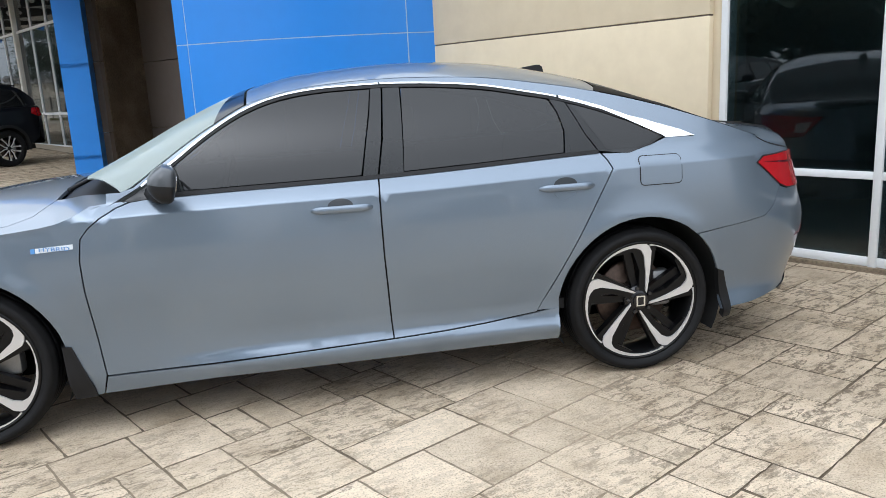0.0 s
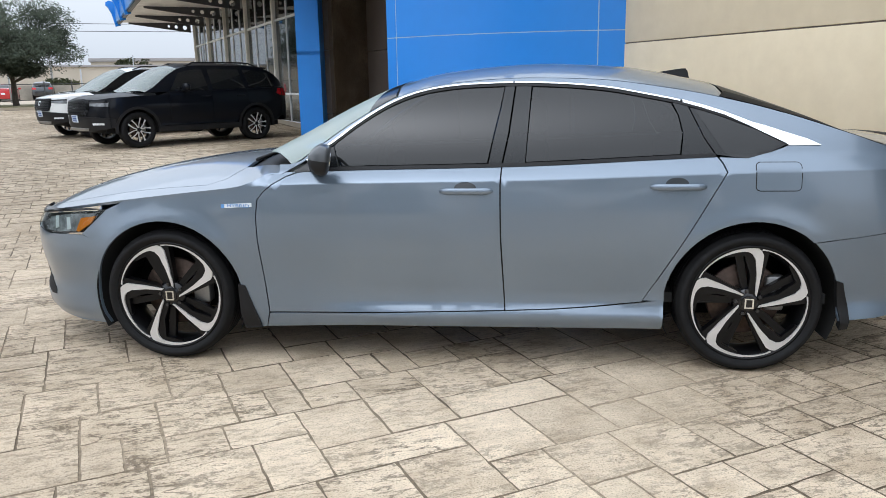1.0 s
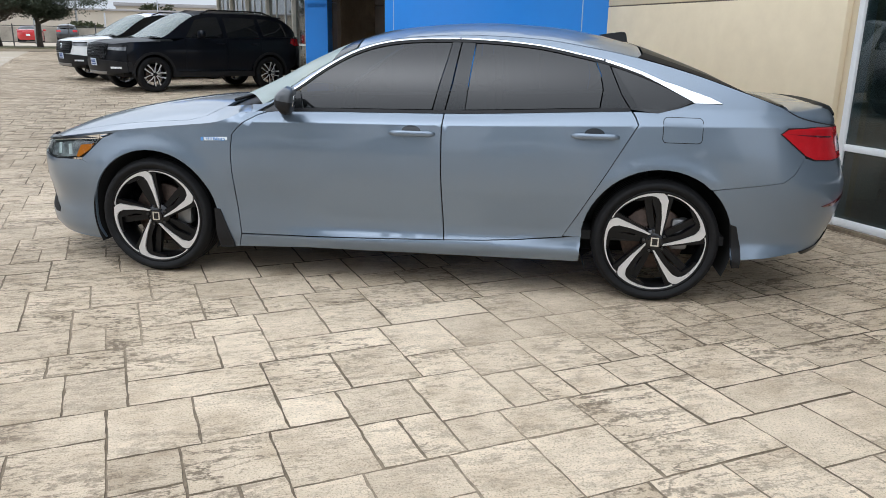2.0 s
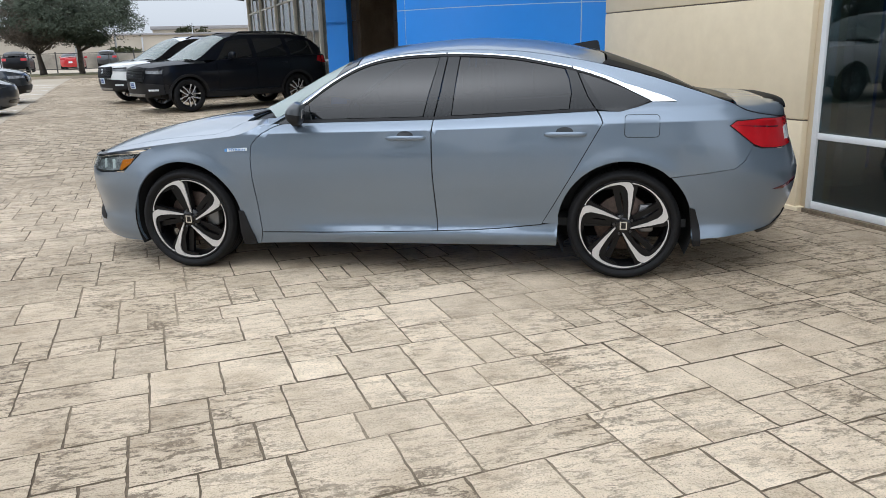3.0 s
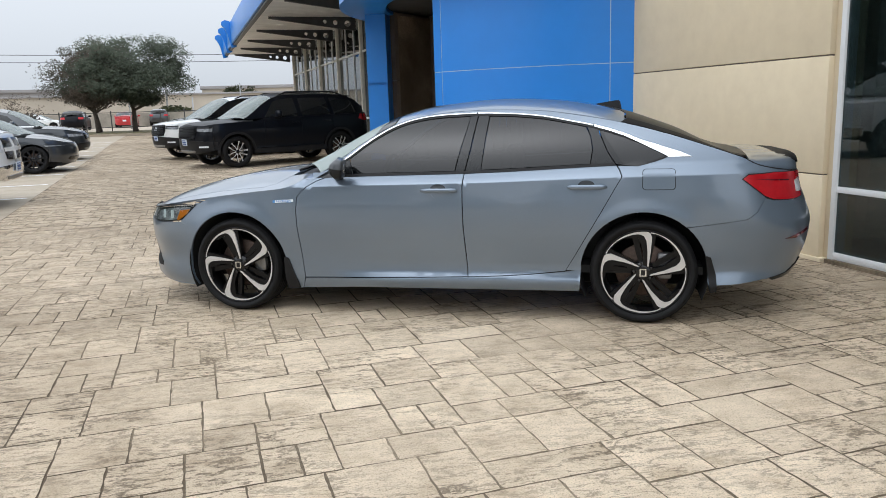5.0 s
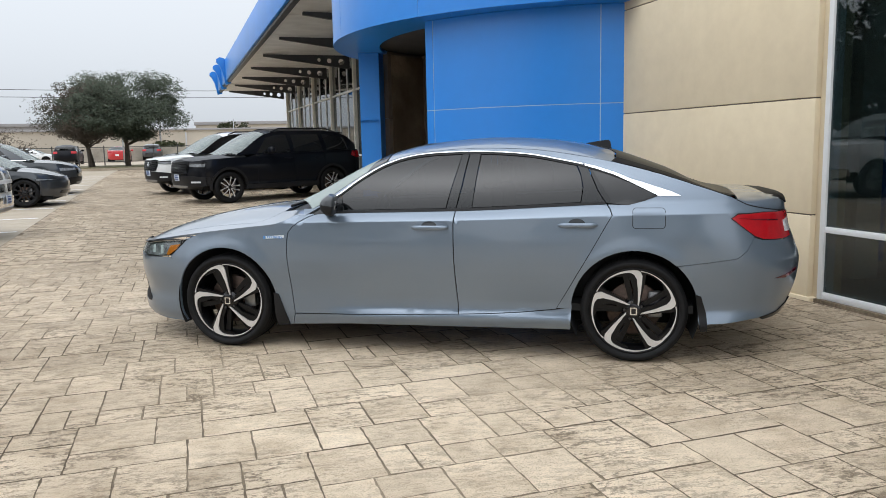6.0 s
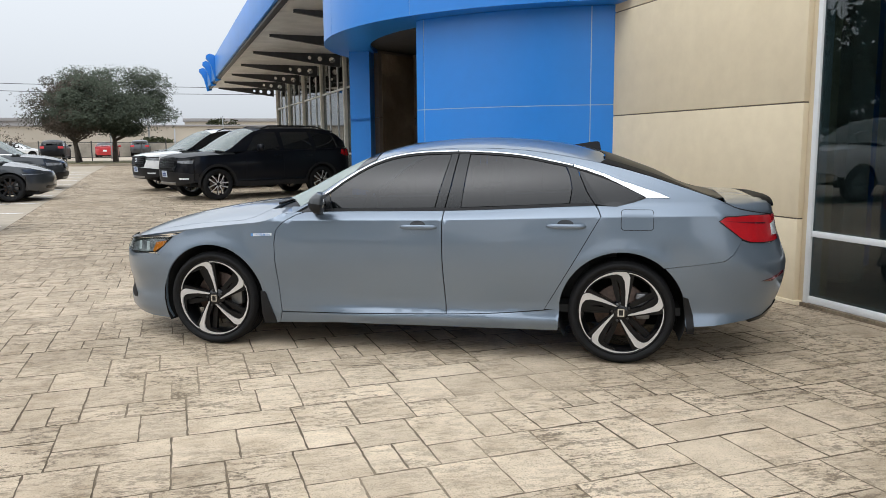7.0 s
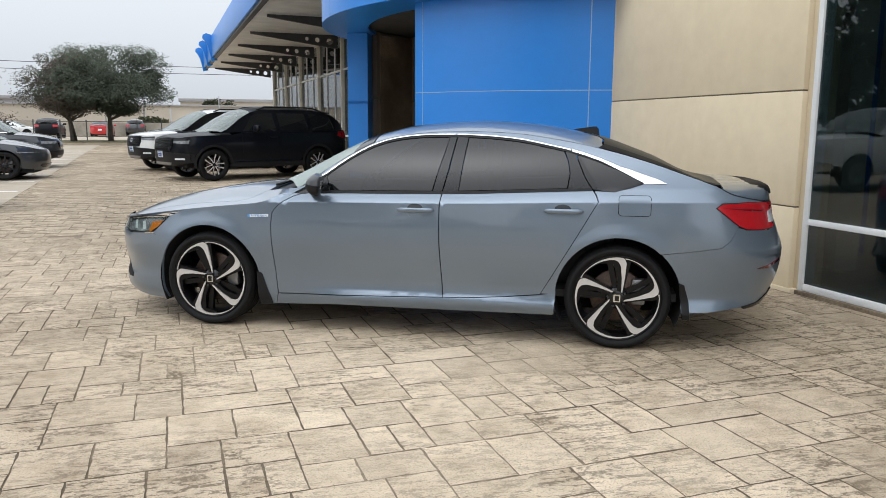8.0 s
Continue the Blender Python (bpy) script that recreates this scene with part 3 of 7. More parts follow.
def canopy_beam(k):
    """A wedge of dark steel, deep at the column, with three round holes."""
    outline = [(0.2, CAN_Z - 0.035), (3.35, CAN_Z - 0.035), (3.35, CAN_Z - 0.11), (0.2, CAN_Z - 0.52)]
    holes = [(0.50, 0.27, 0.115), (0.95, 0.23, 0.09), (1.33, 0.20, 0.07)]
    pts = [Vector(p) for p in outline]
    edges = [(i, (i + 1) % 4) for i in range(4)]
    faces_in = []
    for o, dz, r in holes:
        a = len(pts)
        for q in range(16):
            an = 2 * math.pi * q / 16
            pts.append(Vector((o + r * math.cos(an), CAN_Z - dz + r * math.sin(an))))
        edges += [(a + q, a + (q + 1) % 16) for q in range(16)]
    vs, _, fs, _, _, _ = delaunay_2d_cdt(pts, edges, [], 0, 1e-5)
    keep = []
    for f in fs:
        c = sum((vs[i] for i in f), Vector((0, 0))) / len(f)
        if all((c - Vector((o, CAN_Z - dz))).length > r * 0.97 for o, dz, r in holes):
            keep.append(tuple(f))
    n = len(vs)
    v3 = [(0.06, v.x, v.y) for v in vs] + [(-0.06, v.x, v.y) for v in vs]
    f3 = keep + [tuple(reversed([i + n for i in f])) for f in keep]
    count = {}
    for f in keep:
        for i in range(len(f)):
            e = (f[i], f[(i + 1) % len(f)])
            count[tuple(sorted(e))] = count.get(tuple(sorted(e)), []) + [e]
    for es in count.values():
        if len(es) == 1:
            a, b = es[0]
            f3.append((b, a, a + n, b + n))
    put("beam", mesh_of("beam", v3, f3, M["beam"]), canopy, FRONT @ Matrix.Translation((k * BAY, 0, 0)))


for k in range(-2, 5):
    canopy_beam(k)
# blue fascia, broken at its far end by upright curved fins
front_box("blue_fascia", -13.0, 18.4, 3.86, 3.94, CAN_Z - 0.02, CAN_Z + 1.0, M["blue"], canopy, 0.01)
for s in (18.5, 14.6, 11.2):
    fin = [(3.70, CAN_Z - 0.16), (3.96, CAN_Z - 0.22), (4.02, CAN_Z + 0.1), (4.10, CAN_Z + 0.45), (4.24, CAN_Z + 0.75), (4.36, CAN_Z + 0.88), (4.34, CAN_Z + 1.02), (4.18, CAN_Z + 1.10), (3.98, CAN_Z + 1.05), (3.70, CAN_Z + 0.8)]
    part("wave_fin", prism(fin, 0.0, 0.28, "yz"), M["blue"], canopy, "", True, FRONT @ Matrix.Translation((s, 0, 0)))


# ---------------------------------------------------------------- vehicles: shape and panels
class Shape:
    """The skin of a car: x from the front axle backwards, y across from the middle, z up."""

    def __init__(self, **k):
        self.W, self.pn, self.pt, self.xf, self.xr = k["W"], k["pn"], k["pt"], k["xf"], k["xr"]
        self.nose, self.tail = curve(k["nose"]), curve(k["tail"])
        self.belt, self.crease = curve(k["belt"]), curve(k["crease"])
        self.rail, self.crown = curve(k["rail"]), curve(k["crown"])
        self.hood = curve(k["hood"])
        self.inset, self.z0 = curve(k["inset"]), k["z0"]
        self.sh, self.bl = k.get("sh", 0.028), k.get("bl", 0.085)
        self.ta, self.tb = k.get("ta", 0.31), k.get("tb", 0.83)
        self.kh, self.kr = k.get("kh", 2.6), k.get("kr", 2.2)
        self.flares = k.get("flares", ())
        self.barrel = k.get("barrel", 0.010)
        self.plain_inset = curve(k["plain_inset"]) if "plain_inset" in k else None

    def plan(self, x, z):
        w = self.W - self.barrel * ((x - 1.5) / 1.5) ** 2
        u = (self.xf - x) / (self.xf - self.nose(z))
        if u > 0:
            w *= max(0.0, 1 - min(u, 1) ** self.pn) ** (1 / self.pn)
        v = (x - self.xr) / (self.tail(z) - self.xr)
        if v > 0:
            w *= max(0.0, 1 - min(v, 1) ** self.pt) ** (1 / self.pt)
        return w

    def side(self, x, z):
        """Half width of the skin at x and height z."""
        zc, zb = self.crease(x), self.belt(x)
        if z <= zc:
            q = (z - self.z0) / (zc - self.z0)
            d = self.inset(q)
            if self.plain_inset and x < 1.3:
                # the scallop along the foot of the doors fades out towards the front wheel
                f = min(1.0, max(0.0, (x - 0.55) / 0.75))
                d += (self.plain_inset(q) - d) * (1 - f * f * (3 - 2 * f))
        elif z <= zb:
            t = (z - zc) / (zb - zc)
            d = self.sh + (self.bl - self.sh) * (0.75 * t + 0.25 * t * t)
        else:
            d = self.bl + self.ta * (z - zb) + self.tb * (z - zb) ** 2
        for ax, az, ar, out in self.flares:
            # the lips round the wheels stand proud of the flank
            q = math.hypot(x - ax, z - az) - ar
            if q < 0.16 and z < zb:
                d -= out * math.exp(-(max(q, 0.0) / 0.055) ** 2)
        return max(0.0, self.plan(x, min(z, zb)) - d)

    def cap(self, x, y, edge, crest, k=2.2):
        """Height of the upper skin between an edge curve and the crest along the middle."""
        e = edge(x)
        hw = max(0.05, self.side(x, e))
        u = min(1.0, abs(y) / hw)
        return e + (crest(x) - e) * (1 - u ** k)

    def P(self, x, z, lift=0.0):
        return Vector((x, -self.side(x, z) - lift, z))

    def roof(self, x, y, lift=0.0):
        return Vector((x, y, self.cap(x, y, self.rail, self.crown, self.kr) + lift))

    def bonnet(self, x, y, lift=0.0):
        return Vector((x, y, self.cap(x, y, self.crease, self.hood, self.kh) + lift))


def inside(p, poly):
    x, y = p
    c = False
    for i in range(len(poly)):
        (x0, y0), (x1, y1) = poly[i - 1], poly[i]
        if (y0 > y) != (y1 > y) and x < (x1 - x0) * (y - y0) / (y1 - y0) + x0:
            c = not c
    return c


def dense(outline, step):
    out = []
    for i in range(len(outline)):
        a, b = Vector(outline[i]), Vector(outline[(i + 1) % len(outline)])
        n = max(1, int(math.ceil((b - a).length / step)))
        out += [tuple(a + (b - a) * (k / n)) for k in range(n)]
    return out


def area2(poly):
    return sum(poly[i - 1][0] * poly[i][1] - poly[i][0] * poly[i - 1][1] for i in range(len(poly)))


def shrink(outline, d):
    """Move a closed outline inwards by d."""
    if area2(outline) < 0:
        outline = outline[::-1]
    out, n = [], len(outline)
    for i in range(n):
        a, b, c = Vector(outline[i - 1]), Vector(outline[i]), Vector(outline[(i + 1) % n])
        e0, e1 = (b - a), (c - b)
        if e0.length < 1e-6 or e1.length < 1e-6:
            out.append(tuple(b))
            continue
        n0, n1 = Vector((-e0.y, e0.x)).normalized(), Vector((-e1.y, e1.x)).normalized()
        h = n0 + n1
        k = h.length_squared
        out.append(tuple(b + (h * (2 * d / k) if k > 0.5 else n0 * d)))
    return out


def skin(name, outline, fn, mat, parent, step=0.05, gap=0.0025, rim=0.014, lift=0.0, label="", xs=(), mirror=True, lines=()):
    """A panel of the skin with thickness: outline in the surface's two parameters, fn maps them to the car. The other side gets its twin."""
    out = shrink(list(outline), gap) if gap else (list(outline) if area2(outline) > 0 else list(outline)[::-1])
    b = dense(out, step)
    nb = len(b)
    lo = [min(p[i] for p in b) for i in (0, 1)]
    hi = [max(p[i] for p in b) for i in (0, 1)]
    grid_x = [lo[0] + (hi[0] - lo[0]) * (i + 0.5) / max(1, int((hi[0] - lo[0]) / step)) for i in range(max(1, int((hi[0] - lo[0]) / step)))] + list(xs)
    grid_y = [lo[1] + (hi[1] - lo[1]) * (i + 0.5) / max(1, int((hi[1] - lo[1]) / step)) for i in range(max(1, int((hi[1] - lo[1]) / step)))]
    barr = np.array(b)
    inner = []
    for gx in grid_x:
        for gy in grid_y:
            if inside((gx, gy), b) and np.min(np.hypot(barr[:, 0] - gx, barr[:, 1] - gy)) > step * 0.4:
                inner.append((gx, gy))
    extra, links = [], []
    for line in lines:
        # follow a fold in the skin with its own row of points
        last = None
        for k in range(int((hi[0] - lo[0]) / 0.03) + 1):
            gx = lo[0] + 0.015 + 0.03 * k
            gy = line(gx)
            if inside((gx, gy), b) and np.min(np.hypot(barr[:, 0] - gx, barr[:, 1] - gy)) > 0.02:
                extra.append((gx, gy))
                if last == k - 1:
                    links.append((nb + len(extra) - 2, nb + len(extra) - 1))
                last = k
    if extra:
        ea = np.array(extra)
        inner = [q for q in inner if np.min(np.hypot(ea[:, 0] - q[0], ea[:, 1] - q[1])) > 0.012]
    vs, _, fs, _, _, _ = delaunay_2d_cdt([Vector(p) for p in b + extra + inner], [(i, (i + 1) % nb) for i in range(nb)] + links, [], 1, 1e-6)
    e = 0.003
    pos, nor = [], []
    for v in vs:
        p = fn(v.x, v.y)
        du, dv = fn(v.x + e, v.y) - fn(v.x - e, v.y), fn(v.x, v.y + e) - fn(v.x, v.y - e)
        n = du.cross(dv)
        n = n.normalized() if n.length > 1e-12 else Vector((0, -1, 0))
        pos.append(p)
        nor.append(n)
    flip = sum(n.dot(p - Vector((1.4, 0, 0.4))) for p, n in zip(pos, nor)) < 0
    if flip:
        nor = [-n for n in nor]
    faces = []
    for f in fs:
        a, c, d = pos[f[0]], pos[f[1]], pos[f[2]]
        nn = (c - a).cross(d - a)
        faces.append(tuple(f) if nn.dot(nor[f[0]]) > 0 else tuple(reversed(f)))
    pos = [p + n * lift for p, n in zip(pos, nor)]
    if rim:
        bound = {}
        for f in faces:
            for i in range(len(f)):
                a, c = f[i], f[(i + 1) % len(f)]
                if (c, a) in bound:
                    del bound[(c, a)]
                else:
                    bound[(a, c)] = 1
        for a, c in list(bound):
            k = len(pos)
            side_n = (pos[c] - pos[a]).cross(nor[a])
            side_n = side_n.normalized() if side_n.length > 1e-12 else nor[a]
            pos += [pos[a], pos[c], pos[c] - nor[c] * rim, pos[a] - nor[a] * rim]
            nor += [side_n] * 4
            faces.append((k + 1, k, k + 3, k + 2))
    ob = put(name, mesh_of(name, pos, faces, mat, True, nor), parent, None, label)
    if mirror:
        put(name, mesh_of(name, [(p.x, -p.y, p.z) for p in pos], [tuple(reversed(f)) for f in faces], mat, True,
                          [(n.x, -n.y, n.z) for n in nor]), parent, None, label)
    return ob


def arc_pts(cx, cz, r, a0, a1, n=14):
    return [(cx + r * math.cos(radians(a0 + (a1 - a0) * i / n)), cz + r * math.sin(radians(a0 + (a1 - a0) * i / n))) for i in range(n + 1)]


def strip(name, pts, width, fn, mat, parent, lift=0.003, thick=0.006, label="", mirror=True):
    """A narrow moulding that follows a line on the skin; width may vary along it."""
    ws = width if isinstance(width, (list, tuple)) else [width] * len(pts)
    verts, faces = [], []
    e = 0.004
    for i, p in enumerate(pts):
        a, b = Vector(pts[max(0, i - 1)]), Vector(pts[min(len(pts) - 1, i + 1)])
        d = (b - a).normalized()
        q = Vector((-d.y, d.x)) * ws[i] / 2
        du, dv = fn(p[0] + e, p[1]) - fn(p[0] - e, p[1]), fn(p[0], p[1] + e) - fn(p[0], p[1] - e)
        n = du.cross(dv).normalized()
        if n.dot(fn(*p) - Vector((1.4, 0, 0.4))) < 0:
            n = -n
        l, r = fn(p[0] + q.x, p[1] + q.y), fn(p[0] - q.x, p[1] - q.y)
        verts += [l - n * thick, l + n * lift, r + n * lift, r - n * thick]
    m = len(pts)
    for i in range(m - 1):
        for k in range(4):
            j = (k + 1) % 4
            faces.append((i * 4 + k, i * 4 + j, i * 4 + 4 + j, i * 4 + 4 + k))
    faces += [(0, 1, 2, 3), (m * 4 - 1, m * 4 - 2, m * 4 - 3, m * 4 - 4)]

    def build(vv):
        bm = bmesh.new()
        q = [bm.verts.new(v) for v in vv]
        for f in faces:
            bm.faces.new([q[i] for i in f])
        bmesh.ops.recalc_face_normals(bm, faces=bm.faces[:])
        return bm
    ob = part(name, build(verts), mat, parent, label)
    if mirror:
        part(name, build([(v.x, -v.y, v.z) for v in verts]), mat, parent, label)
    return ob


def smooth_line(ctrl, n=24):
    f = curve(ctrl)
    x0, x1 = ctrl[0][0], ctrl[-1][0]
    return [(x0 + (x1 - x0) * i / n, f(x0 + (x1 - x0) * i / n)) for i in range(n + 1)]


# wheels -----------------------------------------------------------------
def tyre_mesh(R, r, w):
    """Outer side at y = 0, inner side at y = w."""
    prof = [(r - 0.004, 0.018), (r + 0.006, 0.006), (r + 0.02, -0.004), (r + (R - r) * 0.45, -0.010), (r + (R - r) * 0.72, -0.006), (R - 0.014, 0.006), (R - 0.005, 0.014), (R, 0.03)]
    for g in (0.24, 0.42, 0.60, 0.78):
        prof += [(R, w * g - 0.005), (R - 0.007, w * g - 0.003), (R - 0.007, w * g + 0.003), (R, w * g + 0.005)]
    prof += [(R, w - 0.03), (R - 0.012, w - 0.008), (r + (R - r) * 0.5, w + 0.008), (r, w - 0.01)]
    v, f = lathe(prof, 72)
    return mesh_of("tyre", v, [tuple(reversed(q)) for q in f], M["rubber"], True)


def polar(r, a):
    return (r * math.cos(radians(a)), r * math.sin(radians(a)))


def alloy_wheel(parent, x, y, R, r, w, kind, sign, disc=True, turn=0.0):
    """A wheel under the car; sign -1 for the left side (outer face towards -y)."""
    wheel = put("wheel", None, parent, Matrix.Translation((x, y, R)) @ Matrix.Rotation(0 if sign < 0 else math.pi, 4, "Z"))
    put("tyre", TYRES.setdefault((R, r, w), tyre_mesh(R, r, w)), wheel)
    key = (R, r, w, kind)
    if key not in RIMS:
        prof = [(r - 0.004, w - 0.02), (r - 0.012, w - 0.03), (r - 0.035, w * 0.5), (r - 0.03, 0.05), (r - 0.016, 0.016), (r - 0.004, 0.004), (r + 0.005, 0.004), (r + 0.006, 0.014)]
        v, f = lathe(prof, 64)
        barrel = mesh_of("rim_barrel", v, f, M["wheel_black"], True)
        v, f = lathe([(0.0, 0.10), (r * 0.62, 0.10), (r * 0.64, 0.105), (r * 0.64, 0.125), (0.0, 0.125)], 40)
        dm = mesh_of("brake_disc", v, f, M["disc"], True)
        v, f = lathe([(0.0, 0.012), (0.030, 0.012), (0.062, 0.022), (0.075, 0.045), (0.075, 0.10), (0.0, 0.10)], 32)
        hub = mesh_of("hub", v, f, M["gloss_black"], True)
        RIMS[key] = (barrel, dm, hub)
    barrel, dm, hub = RIMS[key]
    put("rim_barrel", barrel, wheel)
    if disc:
        put("brake_disc", dm, wheel)
        cal = box_bm(0.09, 0.07, 0.17, 0.015, (r * 0.50, 0.11, 0.03))
        part("brake_caliper", cal, M["cast"], wheel)
    put("hub", hub, wheel)
    tm = Matrix.Rotation(radians(-turn), 4, "Y")
    for k in range(5):
        m = tm @ Matrix.Rotation(radians(-72 * k), 4, "Y")
        sk = (r, kind, "spoke")
        if sk not in RIMS:
            RIMS[sk] = spoke_meshes(r, kind)
        for nm, me in RIMS[sk]:
            put(nm, me, wheel, m)
    if kind == "blade":
        v, f = lathe([(r * 0.985, 0.010), (r * 0.985, 0.003), (r + 0.004, 0.003), (r + 0.005, 0.010)], 72)
        put("rim_lip", mesh_of("rim_lip", v, f, M["wheel_black"], True), wheel)
        # centre cap: a plain pale frame on black, and five nuts
        put("cap_plate", mesh_of_bm(prism([polar(0.034, a) for a in range(0, 360, 15)], 0.004, 0.014), M["gloss_black"]), wheel)
        for a, b2 in (((-0.021, -0.024), (-0.014, 0.024)), ((0.014, -0.024), (0.021, 0.024)), ((-0.014, -0.024), (0.014, -0.018)), ((-0.014, 0.018), (0.014, 0.024))):
            box("cap_bar", (a[0], 0.001, a[1]), (b2[0], 0.0045, b2[1]), M["chrome"], wheel)
        for k in range(5):
            c = polar(0.057, 72 * k + 30)
            part("wheel_nut", prism([(c[0] + polar(0.008, q)[0], c[1] + polar(0.008, q)[1]) for q in range(0, 360, 60)], 0.010, 0.03), M["nut"], wheel)
    return wheel


TYRES, RIMS = {}, {}


def mesh_of_bm(bm, mat):
    me = bpy.data.meshes.new("piece")
    bm.to_mesh(me)
    bm.free()
    me.materials.append(mat)
    return me


def spoke_meshes(r, kind):
    out = []
    if kind == "blade":
        # bright machined blade: a straight arm set off the centre, then a long tapering hook along the rim
        q = lambda f, ang: polar(r * f, ang)
        face = [q(0.17, 47), q(0.30, 62.5), q(0.55, 72), q(0.86, 77), q(0.935, 80.5), q(0.972, 84)]
        face += [q(0.972, a) for a in range(88, 153, 4)]
        face += [q(0.945, 152)] + [q(0.958 - 0.038 * ((152 - a) / 54) ** 1.5, a) for a in range(146, 97, -6)]
        face += [q(0.905, 94), q(0.865, 89.5), q(0.76, 85), q(0.50, 79), q(0.28, 70), q(0.185, 60)]
        out.append(("spoke_face", mesh_of_bm(prism(face, 0.006, 0.016), M["machined"])))
        body = [q(0.15, 36), q(0.40, 62), q(0.95, 72), q(0.975, 82), q(0.975, 120), q(0.90, 118), q(0.84, 98), q(0.50, 90), q(0.25, 92), q(0.15, 92)]
        out.append(("spoke_body", mesh_of_bm(prism(body, 0.0165, 0.06), M["wheel_black"])))
        second = [q(0.18, 84), q(0.45, 96), q(0.92, 98), q(0.92, 107), q(0.45, 111), q(0.18, 118)]
        out.append(("second_spoke", mesh_of_bm(prism(second, 0.040, 0.07), M["wheel_black"])))
    elif kind == "fork":
        def leg(a, b):
            return [polar(0.05, 90 + a * 0.2 - 9), polar(r * 0.42, 90 + a * 0.6 - 5), polar(r * 0.95, 90 + a - 4), polar(r * 0.95, 90 + b + 4), polar(r * 0.42, 90 + b * 0.6 + 5), polar(0.05, 90 + b * 0.2 + 9)]
        for a in (-19, 19):
            f = [polar(0.045, 90 + a * 0.5 - 15), polar(r * 0.5, 90 + a * 0.8 - 4.2), polar(r * 0.80, 90 + a * 1.15 - 3.2), polar(r * 0.97, 90 + a * 1.2 - 5),
                 polar(r * 0.97, 90 + a * 1.2 + 5), polar(r * 0.80, 90 + a * 1.15 + 3.2), polar(r * 0.5, 90 + a * 0.8 + 4.2), polar(0.045, 90 + a * 0.5 + 15)]
            out.append(("spoke_face", mesh_of_bm(prism(f, 0.010 if a < 0 else 0.0115, 0.020), M["machined"])))
            out.append(("spoke_body", mesh_of_bm(prism(shrink(f, -0.004), 0.0205 if a < 0 else 0.022, 0.06), M["gloss_black"])))
    else:
        for a in (-20, 16):
            f = [polar(0.05, 90 + a - 8), polar(r * 0.96, 90 + a - 5), polar(r * 0.96, 90 + a + 6), polar(0.05, 90 + a + 16)]
            out.append(("spoke_face", mesh_of_bm(prism(f, 0.012, 0.05), M["satin_black" if kind == "dark" else "cast"])))
    return out


# ---------------------------------------------------------------- the grey saloon
ACC = Shape(
    W=0.93, pn=3.0, pt=3.2, xf=0.1, xr=2.95, z0=0.18,
    nose=[(0.17, -0.95), (0.22, -0.985), (0.29, -0.99), (0.38, -0.958), (0.5, -0.975), (0.62, -0.982), (0.70, -0.945), (0.80, -0.86)],
    tail=[(0.22, 3.77), (0.34, 3.865), (0.5, 3.915), (0.62, 3.925), (0.74, 3.890), (0.86, 3.848), (0.95, 3.828), (1.0, 3.825)],
    crease=[(-0.95, 0.71), (-0.6, 0.765), (-0.3, 0.81), (0.2, 0.868), (0.6, 0.900), (1.7, 0.916), (2.7, 0.945), (3.4, 0.958), (3.9, 0.93)],
    belt=[(-0.9, 0.73), (-0.3, 0.84), (0.2, 0.905), (0.6, 0.952), (0.9, 0.965), (1.7, 0.978), (2.66, 1.018), (3.1, 1.03), (3.9, 0.99)],
    rail=[(0.56, 0.935), (0.7, 1.005), (0.8, 1.078), (1.0, 1.213), (1.2, 1.316), (1.45, 1.365), (1.77, 1.382), (2.1, 1.372), (2.5, 1.318), (2.8, 1.252), (3.0, 1.194), (3.12, 1.154), (3.3, 1.092), (3.45, 1.042), (3.56, 1.026), (3.67, 1.008), (3.8, 0.988), (3.9, 0.97)],
    crown=[(0.36, 0.995), (0.62, 1.125), (0.9, 1.268), (1.15, 1.370), (1.4, 1.428), (1.87, 1.460), (2.2, 1.444), (2.6, 1.376), (3.03, 1.230), (3.45, 1.064), (3.9, 1.075)],
    hood=[(-0.97, 0.67), (-0.9, 0.735), (-0.75, 0.812), (-0.5, 0.884), (-0.2, 0.942), (0.1, 0.982), (0.5, 1.008)],
    inset=[(0, 0.055), (0.05, 0.030), (0.09, 0.010), (0.14, 0.024), (0.19, 0.042), (0.24, 0.044), (0.33, 0.034), (0.44, 0.019), (0.55, 0.006), (0.66, 0.001), (0.78, 0.003), (0.90, 0.009), (1.0, 0.015)], sh=0.015, bl=0.076,
    plain_inset=[(0, 0.055), (0.06, 0.040), (0.12, 0.033), (0.20, 0.031), (0.30, 0.029), (0.42, 0.020), (0.55, 0.006), (0.66, 0.001), (0.78, 0.003), (0.90, 0.009), (1.0, 0.015)], kh=2.2, kr=4.0,
    flares=((0.0, 0.335, 0.390, 0.010), (2.83, 0.335, 0.395, 0.009)),
)


